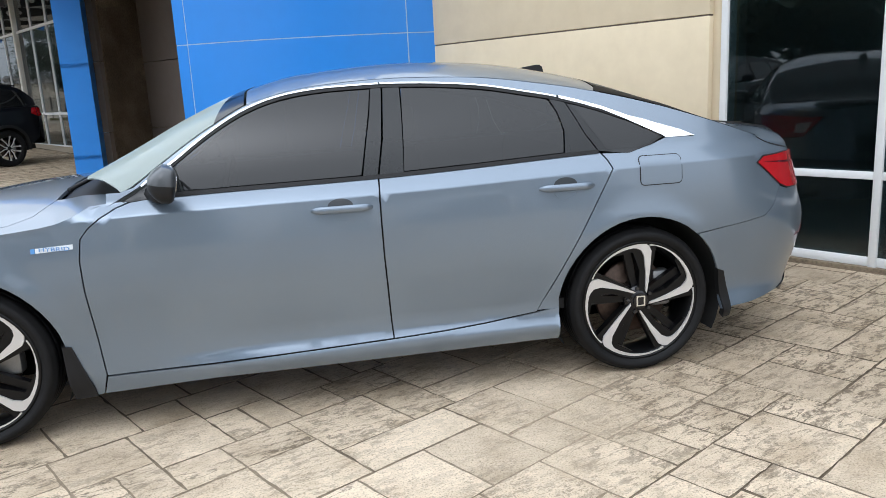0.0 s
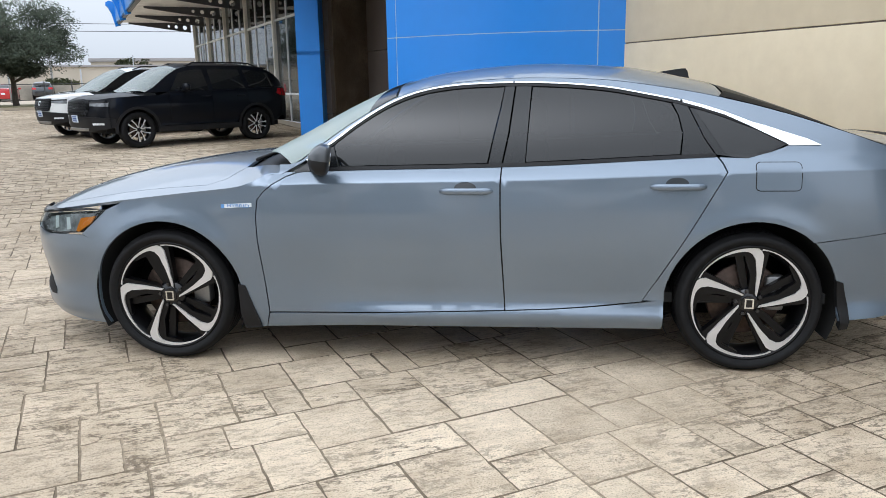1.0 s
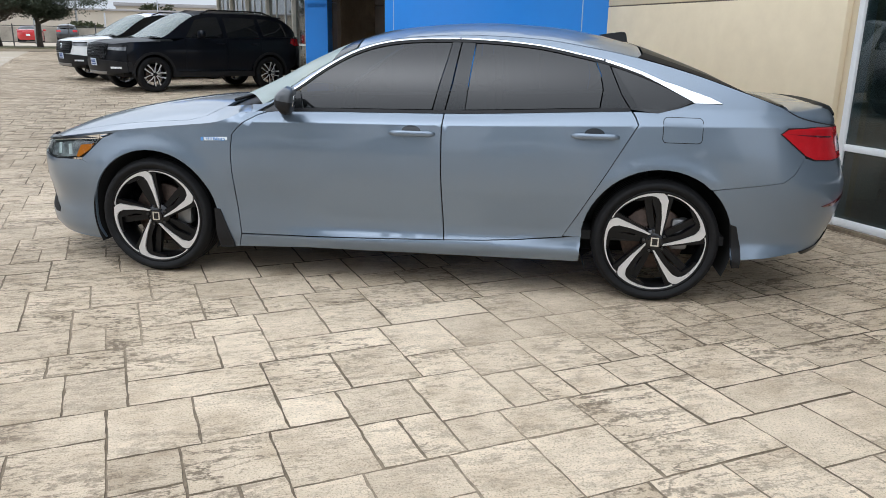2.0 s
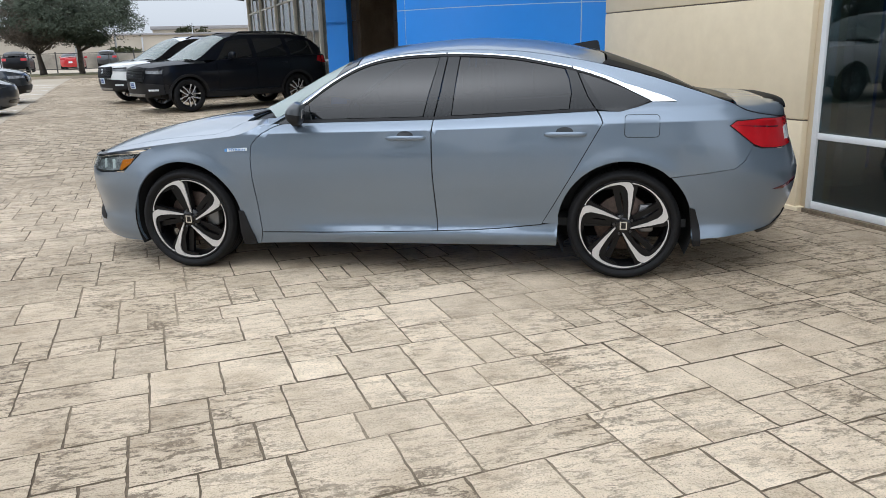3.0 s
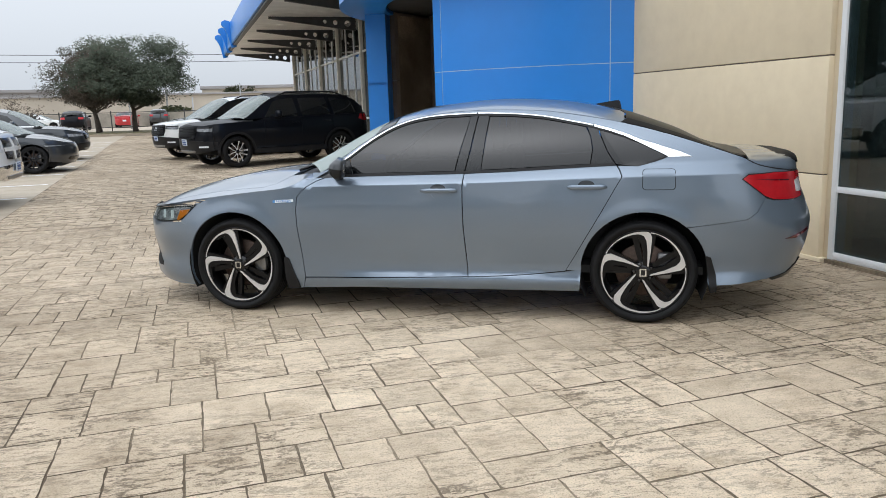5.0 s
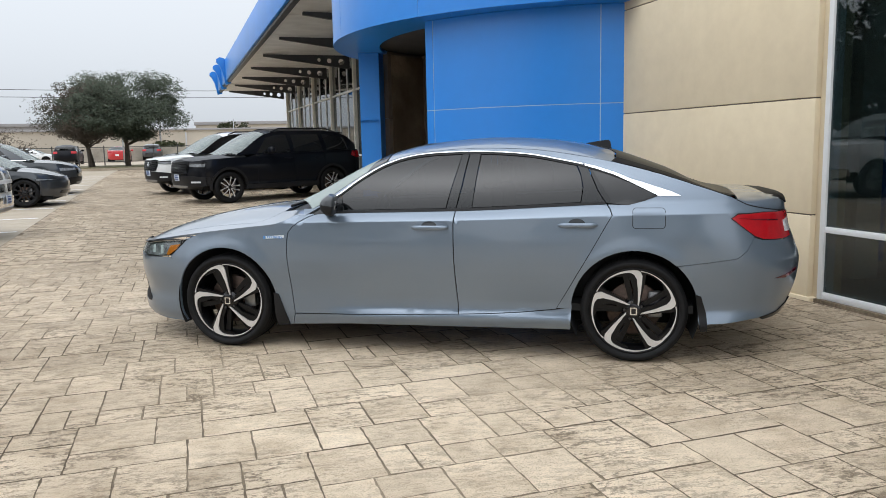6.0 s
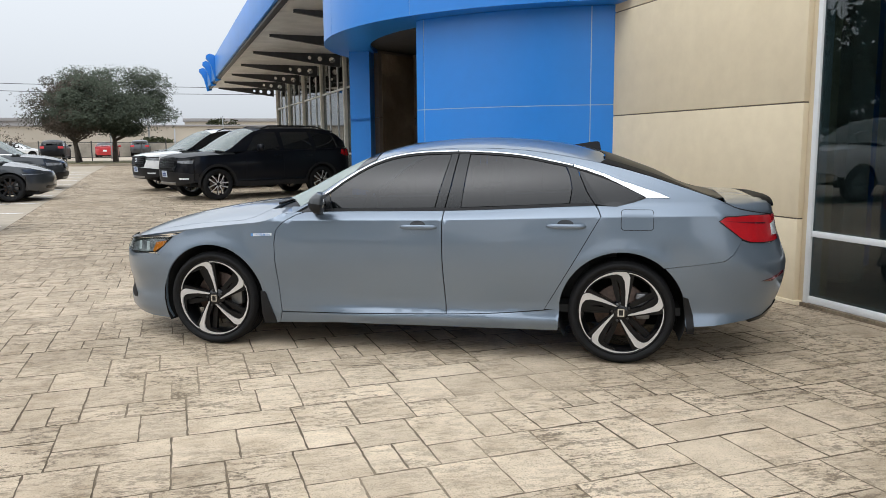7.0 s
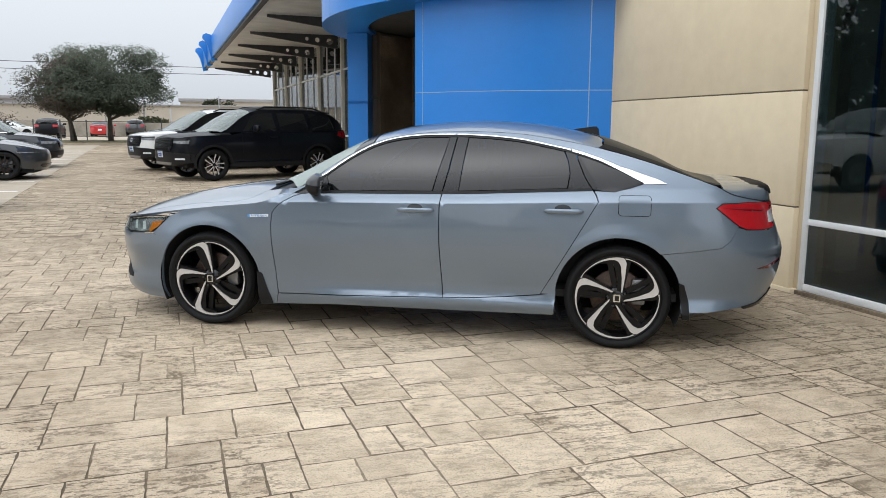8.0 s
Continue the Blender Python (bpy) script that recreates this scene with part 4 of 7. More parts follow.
def saloon():
    car = new("car")
    tagged(car, "grey-blue metallic four-door saloon car parked on stamped concrete", "car")
    sh, P = ACC, ACC.P
    paint = M["paint"]
    F_ARCH, R_ARCH, FX, RX = 0.390, 0.395, 0.0, 2.83
    folds = [lambda x: sh.crease(x) - 0.005, lambda x: sh.crease(x) + 0.005]
    scallop = [lambda x, f=f: sh.z0 + f * (sh.crease(x) - sh.z0) for f in (0.12, 0.14, 0.16, 0.18, 0.20, 0.22, 0.24)]
    nose_z = [0.20 + 0.44 * i / 8 for i in range(9)]

    # front bumper, from the tip of the nose back to the wheel arch
    arch = arc_pts(FX, 0.335, F_ARCH, 137, 204, 10)
    out = [(-0.452, 0.642)] + [(-0.40, 0.625)] + arch + [(-0.40, 0.168), (-0.55, 0.166), (-0.70, 0.175)]
    out += [(sh.nose(z) + 0.004, z) for z in nose_z] + [(-0.80, 0.645), (-0.70, 0.630), (-0.58, 0.638)]
    bumper = skin("front_bumper", out, P, paint, car, 0.035, gap=-0.001, xs=[-0.98, -0.97, -0.95, -0.92])
    # dark slot in the corner of the bumper
    skin("fog_intake", [(-0.955, 0.510), (-0.875, 0.455), (-0.795, 0.388), (-0.722, 0.318), (-0.726, 0.288), (-0.78, 0.286), (-0.86, 0.330), (-0.945, 0.410)], P, M["well"], bumper, 0.02, 0, 0.003, 0.002)
    # grille mouth on the front
    skin("grille", [(-0.972, 0.36), (-0.90, 0.38), (-0.88, 0.60), (-0.965, 0.66)], P, M["gloss_black"], bumper, 0.03, 0, 0.01, 0.002)

    # front wing: side and top share one panel colour
    arch = arc_pts(FX, 0.335, F_ARCH, 137, 4, 18)
    out = arch + [(0.392, 0.33), (0.47, 0.175), (0.492, 0.178), (0.515, 0.262), (0.502, 0.43), (0.487, 0.63), (0.485, 0.745), (0.497, 0.83), (0.529, 0.868), (0.571, 0.903), (0.634, 0.938), (0.686, 0.957), (0.62, sh.belt(0.62)), (0.54, sh.belt(0.54))]
    def eg(x):
        """Upper edge of the wing: along the crease, then climbing to the foot of the windscreen."""
        t = min(1.0, max(0.0, (x - 0.37) / 0.23))
        return sh.crease(x) + (sh.belt(x) - sh.crease(x)) * t * t * (3 - 2 * t)

    def wing_side(x, z):
        """The wing stands straight up to its edge; towards the door it takes on the door's shoulder."""
        t = min(1.0, max(0.0, (x - 0.37) / 0.23))
        c = sh.side(x, min(z, sh.crease(x) - 0.001))
        return c + (sh.side(x, z) - c) * t * t * (3 - 2 * t)
    top = [(0.48, eg(0.48)), (0.42, eg(0.42)), (0.36, eg(0.36)), (0.30, eg(0.30)), (0.15, sh.crease(0.15)), (-0.05, sh.crease(-0.05)), (-0.17, sh.crease(-0.17)), (-0.298, 0.772)]
    out += top + [(-0.378, 0.703), (-0.448, 0.648), (-0.40, 0.627)]
    wing = skin("front_wing", out, lambda x, z: Vector((x, -wing_side(x, z), z)), paint, car, 0.03, gap=-0.0008, lines=[lambda x, f=f: f(x) if x > 0.43 else -1.0 for f in folds])
    hw = lambda x: wing_side(x, eg(x))
    edge = [(-0.80, -hw(-0.80) + 0.003)] + [(x, -hw(x)) for x in (-0.7, -0.6, -0.5, -0.4, -0.3, -0.15, 0.0, 0.15, 0.3, 0.45, 0.60)]
    hood_edge = [(0.60, -0.70), (0.45, -0.60), (0.345, -0.60), (0.30, -0.775), (0.22, -0.835), (0.10, -0.825), (-0.05, -0.805), (-0.19, -0.787), (-0.33, -0.770), (-0.47, -0.745), (-0.60, -0.695), (-0.70, -0.63), (-0.79, -0.56)]
    skin("wing_top", edge + hood_edge, lambda x, y: Vector((x, y, eg(x) + (sh.hood(x) - eg(x)) * (1 - min(1.0, abs(y) / max(0.05, hw(x))) ** sh.kh))), paint, wing, 0.04, gap=0.0015)
    hx = [(x, y) for x, y in hood_edge if x <= 0.345]
    out = [(0.345, 0.0), (0.345, -0.60)] + hx[1:] + [(-0.86, -0.45), (-0.905, -0.3), (-0.93, -0.15), (-0.935, 0.0)]
    full = out + [(x, -y) for x, y in reversed(out[1:-1])]
    skin("bonnet", full, sh.bonnet, paint, car, 0.05, gap=0.002, mirror=False)
    # cowl, wipers
    cowl = [(0.35, 0.62), (0.60, 0.70), (0.62, 0.0), (0.60, -0.70), (0.35, -0.62)]
    skin("cowl", cowl, lambda x, y: sh.bonnet(x, y, -0.022), M["satin_black"], car, 0.06, 0, 0.01, mirror=False)
    for y0, y1 in ((-0.60, 0.02), (0.02, 0.55)):
        v, f = tube([(0.40, y0, 0.992), (0.43, (y0 + y1) / 2, 1.012), (0.46, y1, 1.03)], 0.009, 6)
        put("wiper", mesh_of("wiper", v, f, M["satin_black"], True), car)

    # doors
    bseam = [(1.675, 0.976), (1.669, 0.90), (1.669, 0.805), (1.671, 0.657), (1.679, 0.505), (1.691, 0.29)]
    out = [(0.521, 0.260), (0.94, 0.268), (1.344, 0.279)] + bseam[::-1] + [(1.3, sh.belt(1.3) - 0.002), (0.95, sh.belt(0.95) - 0.002), (0.74, sh.belt(0.74) - 0.003)]
    out += [(0.692, 0.952), (0.640, 0.935), (0.577, 0.90), (0.535, 0.868), (0.503, 0.83), (0.491, 0.745), (0.493, 0.63), (0.508, 0.43)]
    door_f = skin("front_door", out, P, paint, car, 0.04, gap=0.0004, lines=folds + scallop)
    dog = [(2.339, 0.336), (2.405, 0.45), (2.476, 0.576), (2.56, 0.72), (2.647, 0.874), (2.690, 0.950), (2.676, 0.985), (2.655, sh.belt(2.655) - 0.002)]
    out = [(1.697, 0.29), (1.923, 0.299), (2.111, 0.312)] + dog + [(2.3, sh.belt(2.3) - 0.002), (2.0, sh.belt(2.0) - 0.002)] + [(x + 0.006, z) for x, z in bseam]
    door_r = skin("rear_door", out, P, paint, car, 0.04, gap=0.0004, lines=folds + scallop)
    # sill
    out = [(0.497, 0.178), (0.94, 0.197), (1.73, 0.203), (2.432, 0.207), (2.438, 0.30), (2.440, 0.345), (2.40, 0.343), (2.335, 0.331), (2.111, 0.307), (1.923, 0.294), (1.691, 0.285), (1.344, 0.274), (0.94, 0.263), (0.521, 0.255)]
    skin("sill", out, P, paint, car, 0.04, gap=0.001, lift=0.004)

    # rear quarter, running up into the roof pillar
    arch = arc_pts(RX, 0.335, R_ARCH, 180, 50, 18)
    rail = [(x, sh.rail(x) - 0.001) for x in (3.41, 3.38, 3.3, 3.2, 3.12, 3.0, 2.96)]
    out = [(2.440, 0.343), (2.347, 0.343), (2.411, 0.45), (2.482, 0.576), (2.566, 0.72), (2.653, 0.874), (2.697, 0.951), (2.682, 0.99), (2.668, 1.012)]
    out += [(2.79, 1.008), (2.89, 1.033), (2.972, 1.062), (3.112, 1.062), (3.05, 1.094), (2.96, 1.124)]
    out += rail[::-1] + [(3.445, 1.033), (3.50, 1.006), (3.56, 0.988), (3.63, 0.973), (3.70, 0.9605), (3.73, 0.956), (3.45, 0.9565), (3.438, 0.954), (3.402, 0.925), (3.545, 0.812), (3.547, 0.806), (3.50, 0.722), (3.45, 0.682), (3.435, 0.678), (3.267, 0.655)]
    out += [(3.085, 0.634)] + arch[::-1][1:-1]
    quarter = skin("rear_quarter", out, P, paint, car, 0.035, gap=-0.0010, lines=folds)
    # fuel flap: a rounded panel in its own groove
    flap = []
    for cx, cz, a0 in ((2.994, 0.972, 0), (2.838, 0.972, 90), (2.838, 0.887, 180), (2.994, 0.887, 270)):
        flap += arc_pts(cx, cz, 0.022, a0, a0 + 90, 4)
    skin("flap_groove", flap, P, M["satin_black"], quarter, 0.03, 0, 0.004, 0.0012, mirror=False)
    skin("fuel_flap", flap, P, paint, quarter, 0.03, 0.0040, 0.003, 0.0028, mirror=False)

    # rear bumper
    tail_z = [0.30 + 0.62 * i / 10 for i in range(11)]
    arch = arc_pts(RX, 0.335, R_ARCH, 47, -6, 8)
    out = [(3.096, 0.629)] + arch + [(3.23, 0.262), (3.40, 0.268), (3.55, 0.285)] + [(sh.tail(z) - 0.004, z) for z in tail_z]
    out += [(3.80, 0.935), (3.757, 0.775), (3.60, 0.785), (3.549, 0.802), (3.503, 0.717), (3.452, 0.677), (3.435, 0.673), (3.267, 0.650)]
    bump_r = skin("rear_bumper", out, P, paint, car, 0.035, -0.0010, lines=folds[:2], xs=[3.91, 3.90, 3.885, 3.87, 3.85])
    skin("rear_reflector", [(3.685, 0.541), (3.76, 0.556), (3.85, 0.588), (3.852, 0.572), (3.76, 0.536)], P, M["dark_red"], bump_r, 0.02, 0, 0.006, 0.004)
    skin("diffuser", [(3.60, 0.290), (3.72, 0.305), (3.80, 0.345), (3.835, 0.37), (3.815, 0.325), (3.74, 0.285), (3.62, 0.274)], P, M["gloss_black"], bump_r, 0.03, 0, 0.01, 0.006)
    v, f = lathe([(0.030, -0.03), (0.036, -0.028), (0.036, 0.06), (0.030, 0.06), (0.028, 0.0)], 24)
    for s in (-1, 1):
        put("exhaust_tip", mesh_of("exhaust_tip", v, f, M["chrome"], True), bump_r, Matrix.Translation((3.665, s * 0.56, 0.300)) @ Matrix.Rotation(radians(90), 4, "Z"))

    # boot lid, spoiler, roof, screens
    seam_z = curve([(3.40, 1.050), (3.445, 1.035), (3.50, 1.008), (3.56, 0.990), (3.63, 0.975), (3.70, 0.962), (3.75, 0.954), (3.82, 0.946)])
    lid_z = curve([(3.40, 1.056), (3.50, 1.060), (3.60, 1.061), (3.70, 1.052), (3.76, 1.038), (3.82, 1.014)])

    def lid(x, v):
        """Boot lid: v 0 at the shut line, 1 where the rounded shoulder meets the top, 2 on the middle line."""
        x = min(x, 3.806)
        z0, z1 = seam_z(x), lid_z(x)
        y0 = sh.side(x, z0) - 0.002
        yi = y0 * 0.52
        if v > 1:
            return Vector((x, -yi * (2 - v), z1 + 0.006 * (v - 1) * (3 - v)))
        q = radians(90 * max(v, -0.05))
        return Vector((x, -yi - (y0 - yi) * math.cos(q), z0 + (z1 - z0) * math.sin(q)))
    boot = skin("boot_lid", [(3.449, 0.0), (3.60, 0.0), (3.80, 0.0), (3.80, 1.0), (3.80, 2.0), (3.482, 2.0), (3.468, 1.0), (3.455, 0.5)], lid, paint, car, 0.035, 0.0, 0.012)

    strip("lid_seam", [(x, seam_z(x) - 0.001) for x in np.linspace(3.447, 3.735, 16)], 0.005, P, M["satin_black"], boot, 0.0016, 0.003)

    def tail_face(v, w):
        q = lid(3.80, v)
        return Vector((q.x + 0.022 * w, q.y, q.z + (0.80 - q.z) * w))
    skin("boot_face", [(0.0, 0.0), (2.0, 0.0), (2.0, 1.0), (0.0, 1.0)], tail_face, paint, boot, 0.08, 0)
    # spoiler lip, dark, following the rear edge of the lid
    verts, faces = [], []
    vs_lip = [0.42, 0.5, 0.62, 0.78, 1.0, 1.25, 1.5, 1.75, 2.0]
    ring = [(v, 1) for v in vs_lip] + [(v, -1) for v in vs_lip[-2::-1]]
    for v, s in ring:
        k = min(1.0, (v - 0.40) / 0.35)
        a0, a1, a2 = lid(3.79 - 0.13 * k, v), lid(3.79 - 0.05 * k, v), lid(3.80, v)
        up = 0.011 * k
        for q in (a0 + Vector((0, 0, 0.001)), a1 + Vector((0, 0, up * 0.75 + 0.003)), a2 + Vector((0.010, 0, up + 0.004)), a2 + Vector((0.012, 0, up - 0.006)), a2 + Vector((0.0, 0, -0.012))):
            verts.append((q.x, q.y * s, q.z))
    n = 5
    for i in range(len(ring) - 1):
        for k in range(n - 1):
            faces.append((i * n + k, i * n + k + 1, (i + 1) * n + k + 1, (i + 1) * n + k))
    put("spoiler", mesh_of("spoiler", verts, [tuple(reversed(f)) for f in faces], M["frit"], True), boot)

    yr = lambda x: sh.side(x, sh.rail(x)) - 0.002
    xs_roof = (1.16, 1.3, 1.45, 1.6, 1.8, 2.0, 2.2, 2.4, 2.55, 2.705)
    out = [(x, -yr(x)) for x in xs_roof] + [(2.70, -0.45), (2.63, -0.2), (2.61, 0.0)]
    front = [(1.20, 0.0), (1.19, -0.25), (1.155, -0.45)]
    full = out + [(x, -y) for x, y in reversed(out[:-1])] + [(x, -y) for x, y in reversed(front[1:])] + front
    skin("roof", full, sh.roof, paint, car, 0.06, 0.002, mirror=False)
    out = [(x, -yr(x)) for x in (0.655, 0.75, 0.85, 1.0, 1.1, 1.155)] + [(1.15, -0.45), (1.185, -0.25), (1.195, 0.0)]
    base = [(0.40, 0.0), (0.41, -0.3), (0.46, -0.56)]
    full = out + [(x, -y) for x, y in reversed(out[:-1])] + [(x, -y) for x, y in reversed(base[1:])] + base
    ws = skin("windscreen", full, lambda x, y: sh.roof(x, y, 0.001), M["screen"], car, 0.06, 0.006, 0.005, mirror=False)
    ws.visible_shadow = False
    band = [(1.02, -yr(1.02)), (1.155, -yr(1.155)), (1.15, -0.45), (1.185, -0.25), (1.185, 0.25), (1.15, 0.45), (1.155, yr(1.155)), (1.02, yr(1.02)), (1.07, 0.45), (1.11, 0.25), (1.11, -0.25), (1.07, -0.45)]
    skin("screen_band", band, lambda x, y: sh.roof(x, y, 0.002), M["gloss_black"], ws, 0.05, 0.004, 0.003, mirror=False)
    out = [(2.71, -yr(2.71)), (2.9, -yr(2.9)), (3.1, -yr(3.1)), (3.3, -yr(3.3)), (3.40, -yr(3.40) + 0.02), (3.455, -0.66), (3.47, -0.3), (3.475, 0.0)]
    head = [(2.62, 0.0), (2.64, -0.2), (2.71, -0.46)]
    full = out + [(x, -y) for x, y in reversed(out[:-1])] + [(x, -y) for x, y in reversed(head[1:])] + head
    skin("rear_screen", full, lambda x, y: sh.roof(x, y, 0.001), M["rear_tint"], car, 0.06, 0.004, 0.005, mirror=False)
    edge = [(2.68, -yr(2.68) + 0.0), (2.9, -yr(2.9)), (3.1, -yr(3.1)), (3.3, -yr(3.3)), (3.40, -yr(3.40) + 0.02), (3.452, -0.66), (3.40, -0.60), (3.36, -yr(3.36) + 0.11), (3.1, -yr(3.1) + 0.11), (2.9, -yr(2.9) + 0.10), (2.72, -yr(2.72) + 0.10)]
    skin("screen_edge", edge, lambda x, y: sh.roof(x, y, 0.003), M["frit"], car, 0.05, 0.002, 0.003)

    # side of the roof above the chrome, from windscreen foot to rear screen
    chrome = [(0.70, 0.985), (0.79, 1.055), (0.864, 1.101), (0.95, 1.166), (1.06, 1.238), (1.16, 1.290), (1.286, 1.331), (1.40, 1.350), (1.53, 1.360), (1.742, 1.364), (1.919, 1.358), (2.152, 1.338), (2.38, 1.296), (2.51, 1.268), (2.674, 1.218), (2.817, 1.163), (2.88, 1.145), (2.96, 1.120), (3.05, 1.09)]
    cf = curve(chrome)
    low = [(x, cf(x) + 0.004) for x in np.linspace(0.72, 2.96, 46)]
    high = [(x, max(sh.rail(x) - 0.001, cf(x) + 0.006)) for x in np.linspace(2.96, 0.60, 46)]
    skin("roof_side", low + high + [(0.60, 0.94)], P, paint, car, 0.05, 0.0, 0.01)
    # glass and black pillars
    belt = lambda x: sh.belt(x) + 0.006
    inner = lambda x: cf(x) - 0.016
    out = [(0.895, belt(0.895) + 0.012)] + [(x, belt(x) + 0.012) for x in (1.1, 1.35, 1.585)] + [(1.608, belt(1.60) + 0.014), (1.636, 1.12), (1.667, 1.25), (1.686, inner(1.686))]
    out += [(x, inner(x)) for x in (1.6, 1.5, 1.4, 1.286, 1.16, 1.06, 0.97, 0.90)] + [(0.868, 1.075)]
    skin("front_window", out, P, M["tint"], door_f, 0.06, 0.0, 0.006, -0.004)
    out = [(1.790, belt(1.79) + 0.012), (2.1, belt(2.1) + 0.012), (2.3, belt(2.3) + 0.012), (2.492, belt(2.49) + 0.012), (2.505, 1.12), (2.49, 1.2), (2.458, inner(2.458))]
    out += [(x, inner(x)) for x in (2.38, 2.25, 2.1, 1.95, 1.822)] + [(1.805, 1.167)]
    skin("rear_window", out, P, M["tint"], door_r, 0.06, 0.0, 0.006, -0.004)
    out = [(2.692, 1.030), (2.784, 1.022), (2.888, 1.045), (2.95, 1.078), (2.817, inner(2.817) + 0.002), (2.675, inner(2.675)), (2.556, inner(2.556))]
    skin("quarter_window", out, P, M["tint"], quarter, 0.05, 0.0, 0.006, -0.003)
    # pillar covers
    for nm, o, par in (("front_pillar_cover", [(1.613, belt(1.61) + 0.002), (1.676, belt(1.67) + 0.002), (1.707, 1.13), (1.738, inner(1.738) + 0.010), (1.691, inner(1.691) + 0.010), (1.672, 1.25), (1.641, 1.12)], door_f),
                       ("rear_pillar_cover", [(1.682, belt(1.68) + 0.002), (1.786, belt(1.78) + 0.002), (1.801, 1.167), (1.817, inner(1.817) + 0.010), (1.744, inner(1.744) + 0.010), (1.713, 1.13)], door_r),
                       ("rear_corner_cover", [(2.497, belt(2.50) + 0.002), (2.648, belt(2.65) + 0.002), (2.60, 1.10), (2.53, inner(2.53) + 0.01), (2.462, inner(2.462) + 0.010), (2.494, 1.2), (2.51, 1.12)], door_r),
                       ("quarter_surround", [(2.655, belt(2.655) + 0.001), (2.784, 1.010), (2.89, 1.035), (2.965, 1.070), (2.817, inner(2.817) + 0.010), (2.675, inner(2.675) + 0.010), (2.536, inner(2.536) + 0.010), (2.605, 1.10)], quarter),
                       ("mirror_foot", [(0.655, 0.952), (0.89, belt(0.89)), (0.866, 1.075), (0.80, 1.05), (0.735, 0.998)], door_f)):
        skin(nm, o, P, M["pillar_black"], par, 0.05, 0.001, 0.006, -0.001 if nm != "quarter_surround" else -0.004)
    # belt moulding, gasket and chrome
    strip("belt_moulding", [(x, sh.belt(x) + 0.005) for x in np.linspace(0.76, 2.65, 30)], 0.016, P, M["satin_black"], car, 0.003, 0.008)
    strip("window_gasket", [(x, cf(x) - 0.013) for x in np.linspace(0.76, 2.86, 44)], 0.012, P, M["satin_black"], car, 0.001, 0.008)
    strip("chrome_trim", [(x, cf(x) - 0.003) for x in np.linspace(0.735, 1.726, 26)], 0.0072, P, M["chrome"], door_f, 0.004, 0.006, "bright chrome window trim")
    strip("chrome_trim", [(x, cf(x) - 0.003) for x in np.linspace(1.734, 2.505, 20)], 0.0072, P, M["chrome"], door_r, 0.004, 0.006, "bright chrome window trim")
    out = [(x, cf(x) - 0.010) for x in (2.515, 2.60, 2.70)] + [(2.80, 1.152), (2.88, 1.112), (2.957, 1.074), (2.972, 1.063), (3.112, 1.064), (3.05, 1.092), (2.95, 1.124), (2.88, 1.148), (2.817, 1.166), (2.70, cf(2.70) + 0.005), (2.60, cf(2.60) + 0.004), (2.515, cf(2.515) + 0.003)]
    skin("chrome_corner", out, P, M["chrome"], quarter, 0.03, 0.0, 0.008, 0.004, "bright chrome quarter trim")

    # tail lamps
    out = [(3.404, 0.924), (3.443, 0.951), (3.60, 0.956), (3.756, 0.947), (3.80, 0.945), (3.80, 0.79), (3.757, 0.783), (3.68, 0.783), (3.60, 0.790), (3.547, 0.812)]
    lamp = skin("tail_lamp", out, P, M["red_lens"], car, 0.025, 0.003, 0.02, 0.006, "glossy red tail lamp")
    skin("lamp_border", out, P, M["satin_black"], lamp, 0.03, -0.002, 0.012, 0.002)
    skin("reverse_lens", [(3.742, 0.892), (3.785, 0.905), (3.79, 0.82), (3.752, 0.822)], P, M["lamp_clear"], lamp, 0.02, 0.0, 0.006, 0.009, "clear reversing lens")
    skin("lamp_fold", [(3.43, 0.926), (3.60, 0.915), (3.70, 0.905), (3.70, 0.897), (3.60, 0.905)], P, M["dark_red"], lamp, 0.02, 0.0, 0.002, 0.0075)

    # head lamps
    out = [(-0.300, 0.768), (-0.405, 0.768), (-0.566, 0.752), (-0.70, 0.735), (-0.82, 0.72), (-0.84, 0.67), (-0.80, 0.651), (-0.704, 0.632), (-0.58, 0.641), (-0.462, 0.651), (-0.378, 0.703)]
    hl = skin("head_lamp", out, P, M["satin_black"], car, 0.03, 0.003, 0.02, -0.004)
    skin("lamp_reflector", [(-0.36, 0.755), (-0.56, 0.738), (-0.69, 0.715), (-0.72, 0.648), (-0.58, 0.651), (-0.47, 0.662), (-0.39, 0.712)], P, M["lamp_grey"], hl, 0.03, 0, 0.01, 0.0)
    for x0, x1 in ((-0.555, -0.525), (-0.645, -0.615)):
        skin("lamp_eye", [(x0, 0.725), (x1, 0.73), (x1 + 0.01, 0.668), (x0 + 0.01, 0.662)], P, M["badge_white"], hl, 0.02, 0.002, 0.006, 0.003)
    skin("amber_marker", [(-0.355, 0.742), (-0.448, 0.728), (-0.482, 0.662), (-0.465, 0.656), (-0.385, 0.704)], P, M["amber"], hl, 0.02, 0.001, 0.008, 0.005, "amber side marker")
    skin("lamp_lens", out, P, M["clear"], hl, 0.03, 0.004, 0.004, 0.008).visible_shadow = False
    skin("lamp_brow", [(-0.30, 0.776), (-0.405, 0.778), (-0.566, 0.765), (-0.72, 0.750), (-0.86, 0.735), (-0.86, 0.712), (-0.70, 0.735), (-0.566, 0.752), (-0.405, 0.768)], P, M["gloss_black"], hl, 0.03, 0, 0.012, 0.012)
    skin("nose_band", [(-0.86, 0.735), (-0.925, 0.725), (-0.95, 0.69), (-0.86, 0.70)], P, M["gloss_black"], bumper, 0.02, 0, 0.01, 0.004)

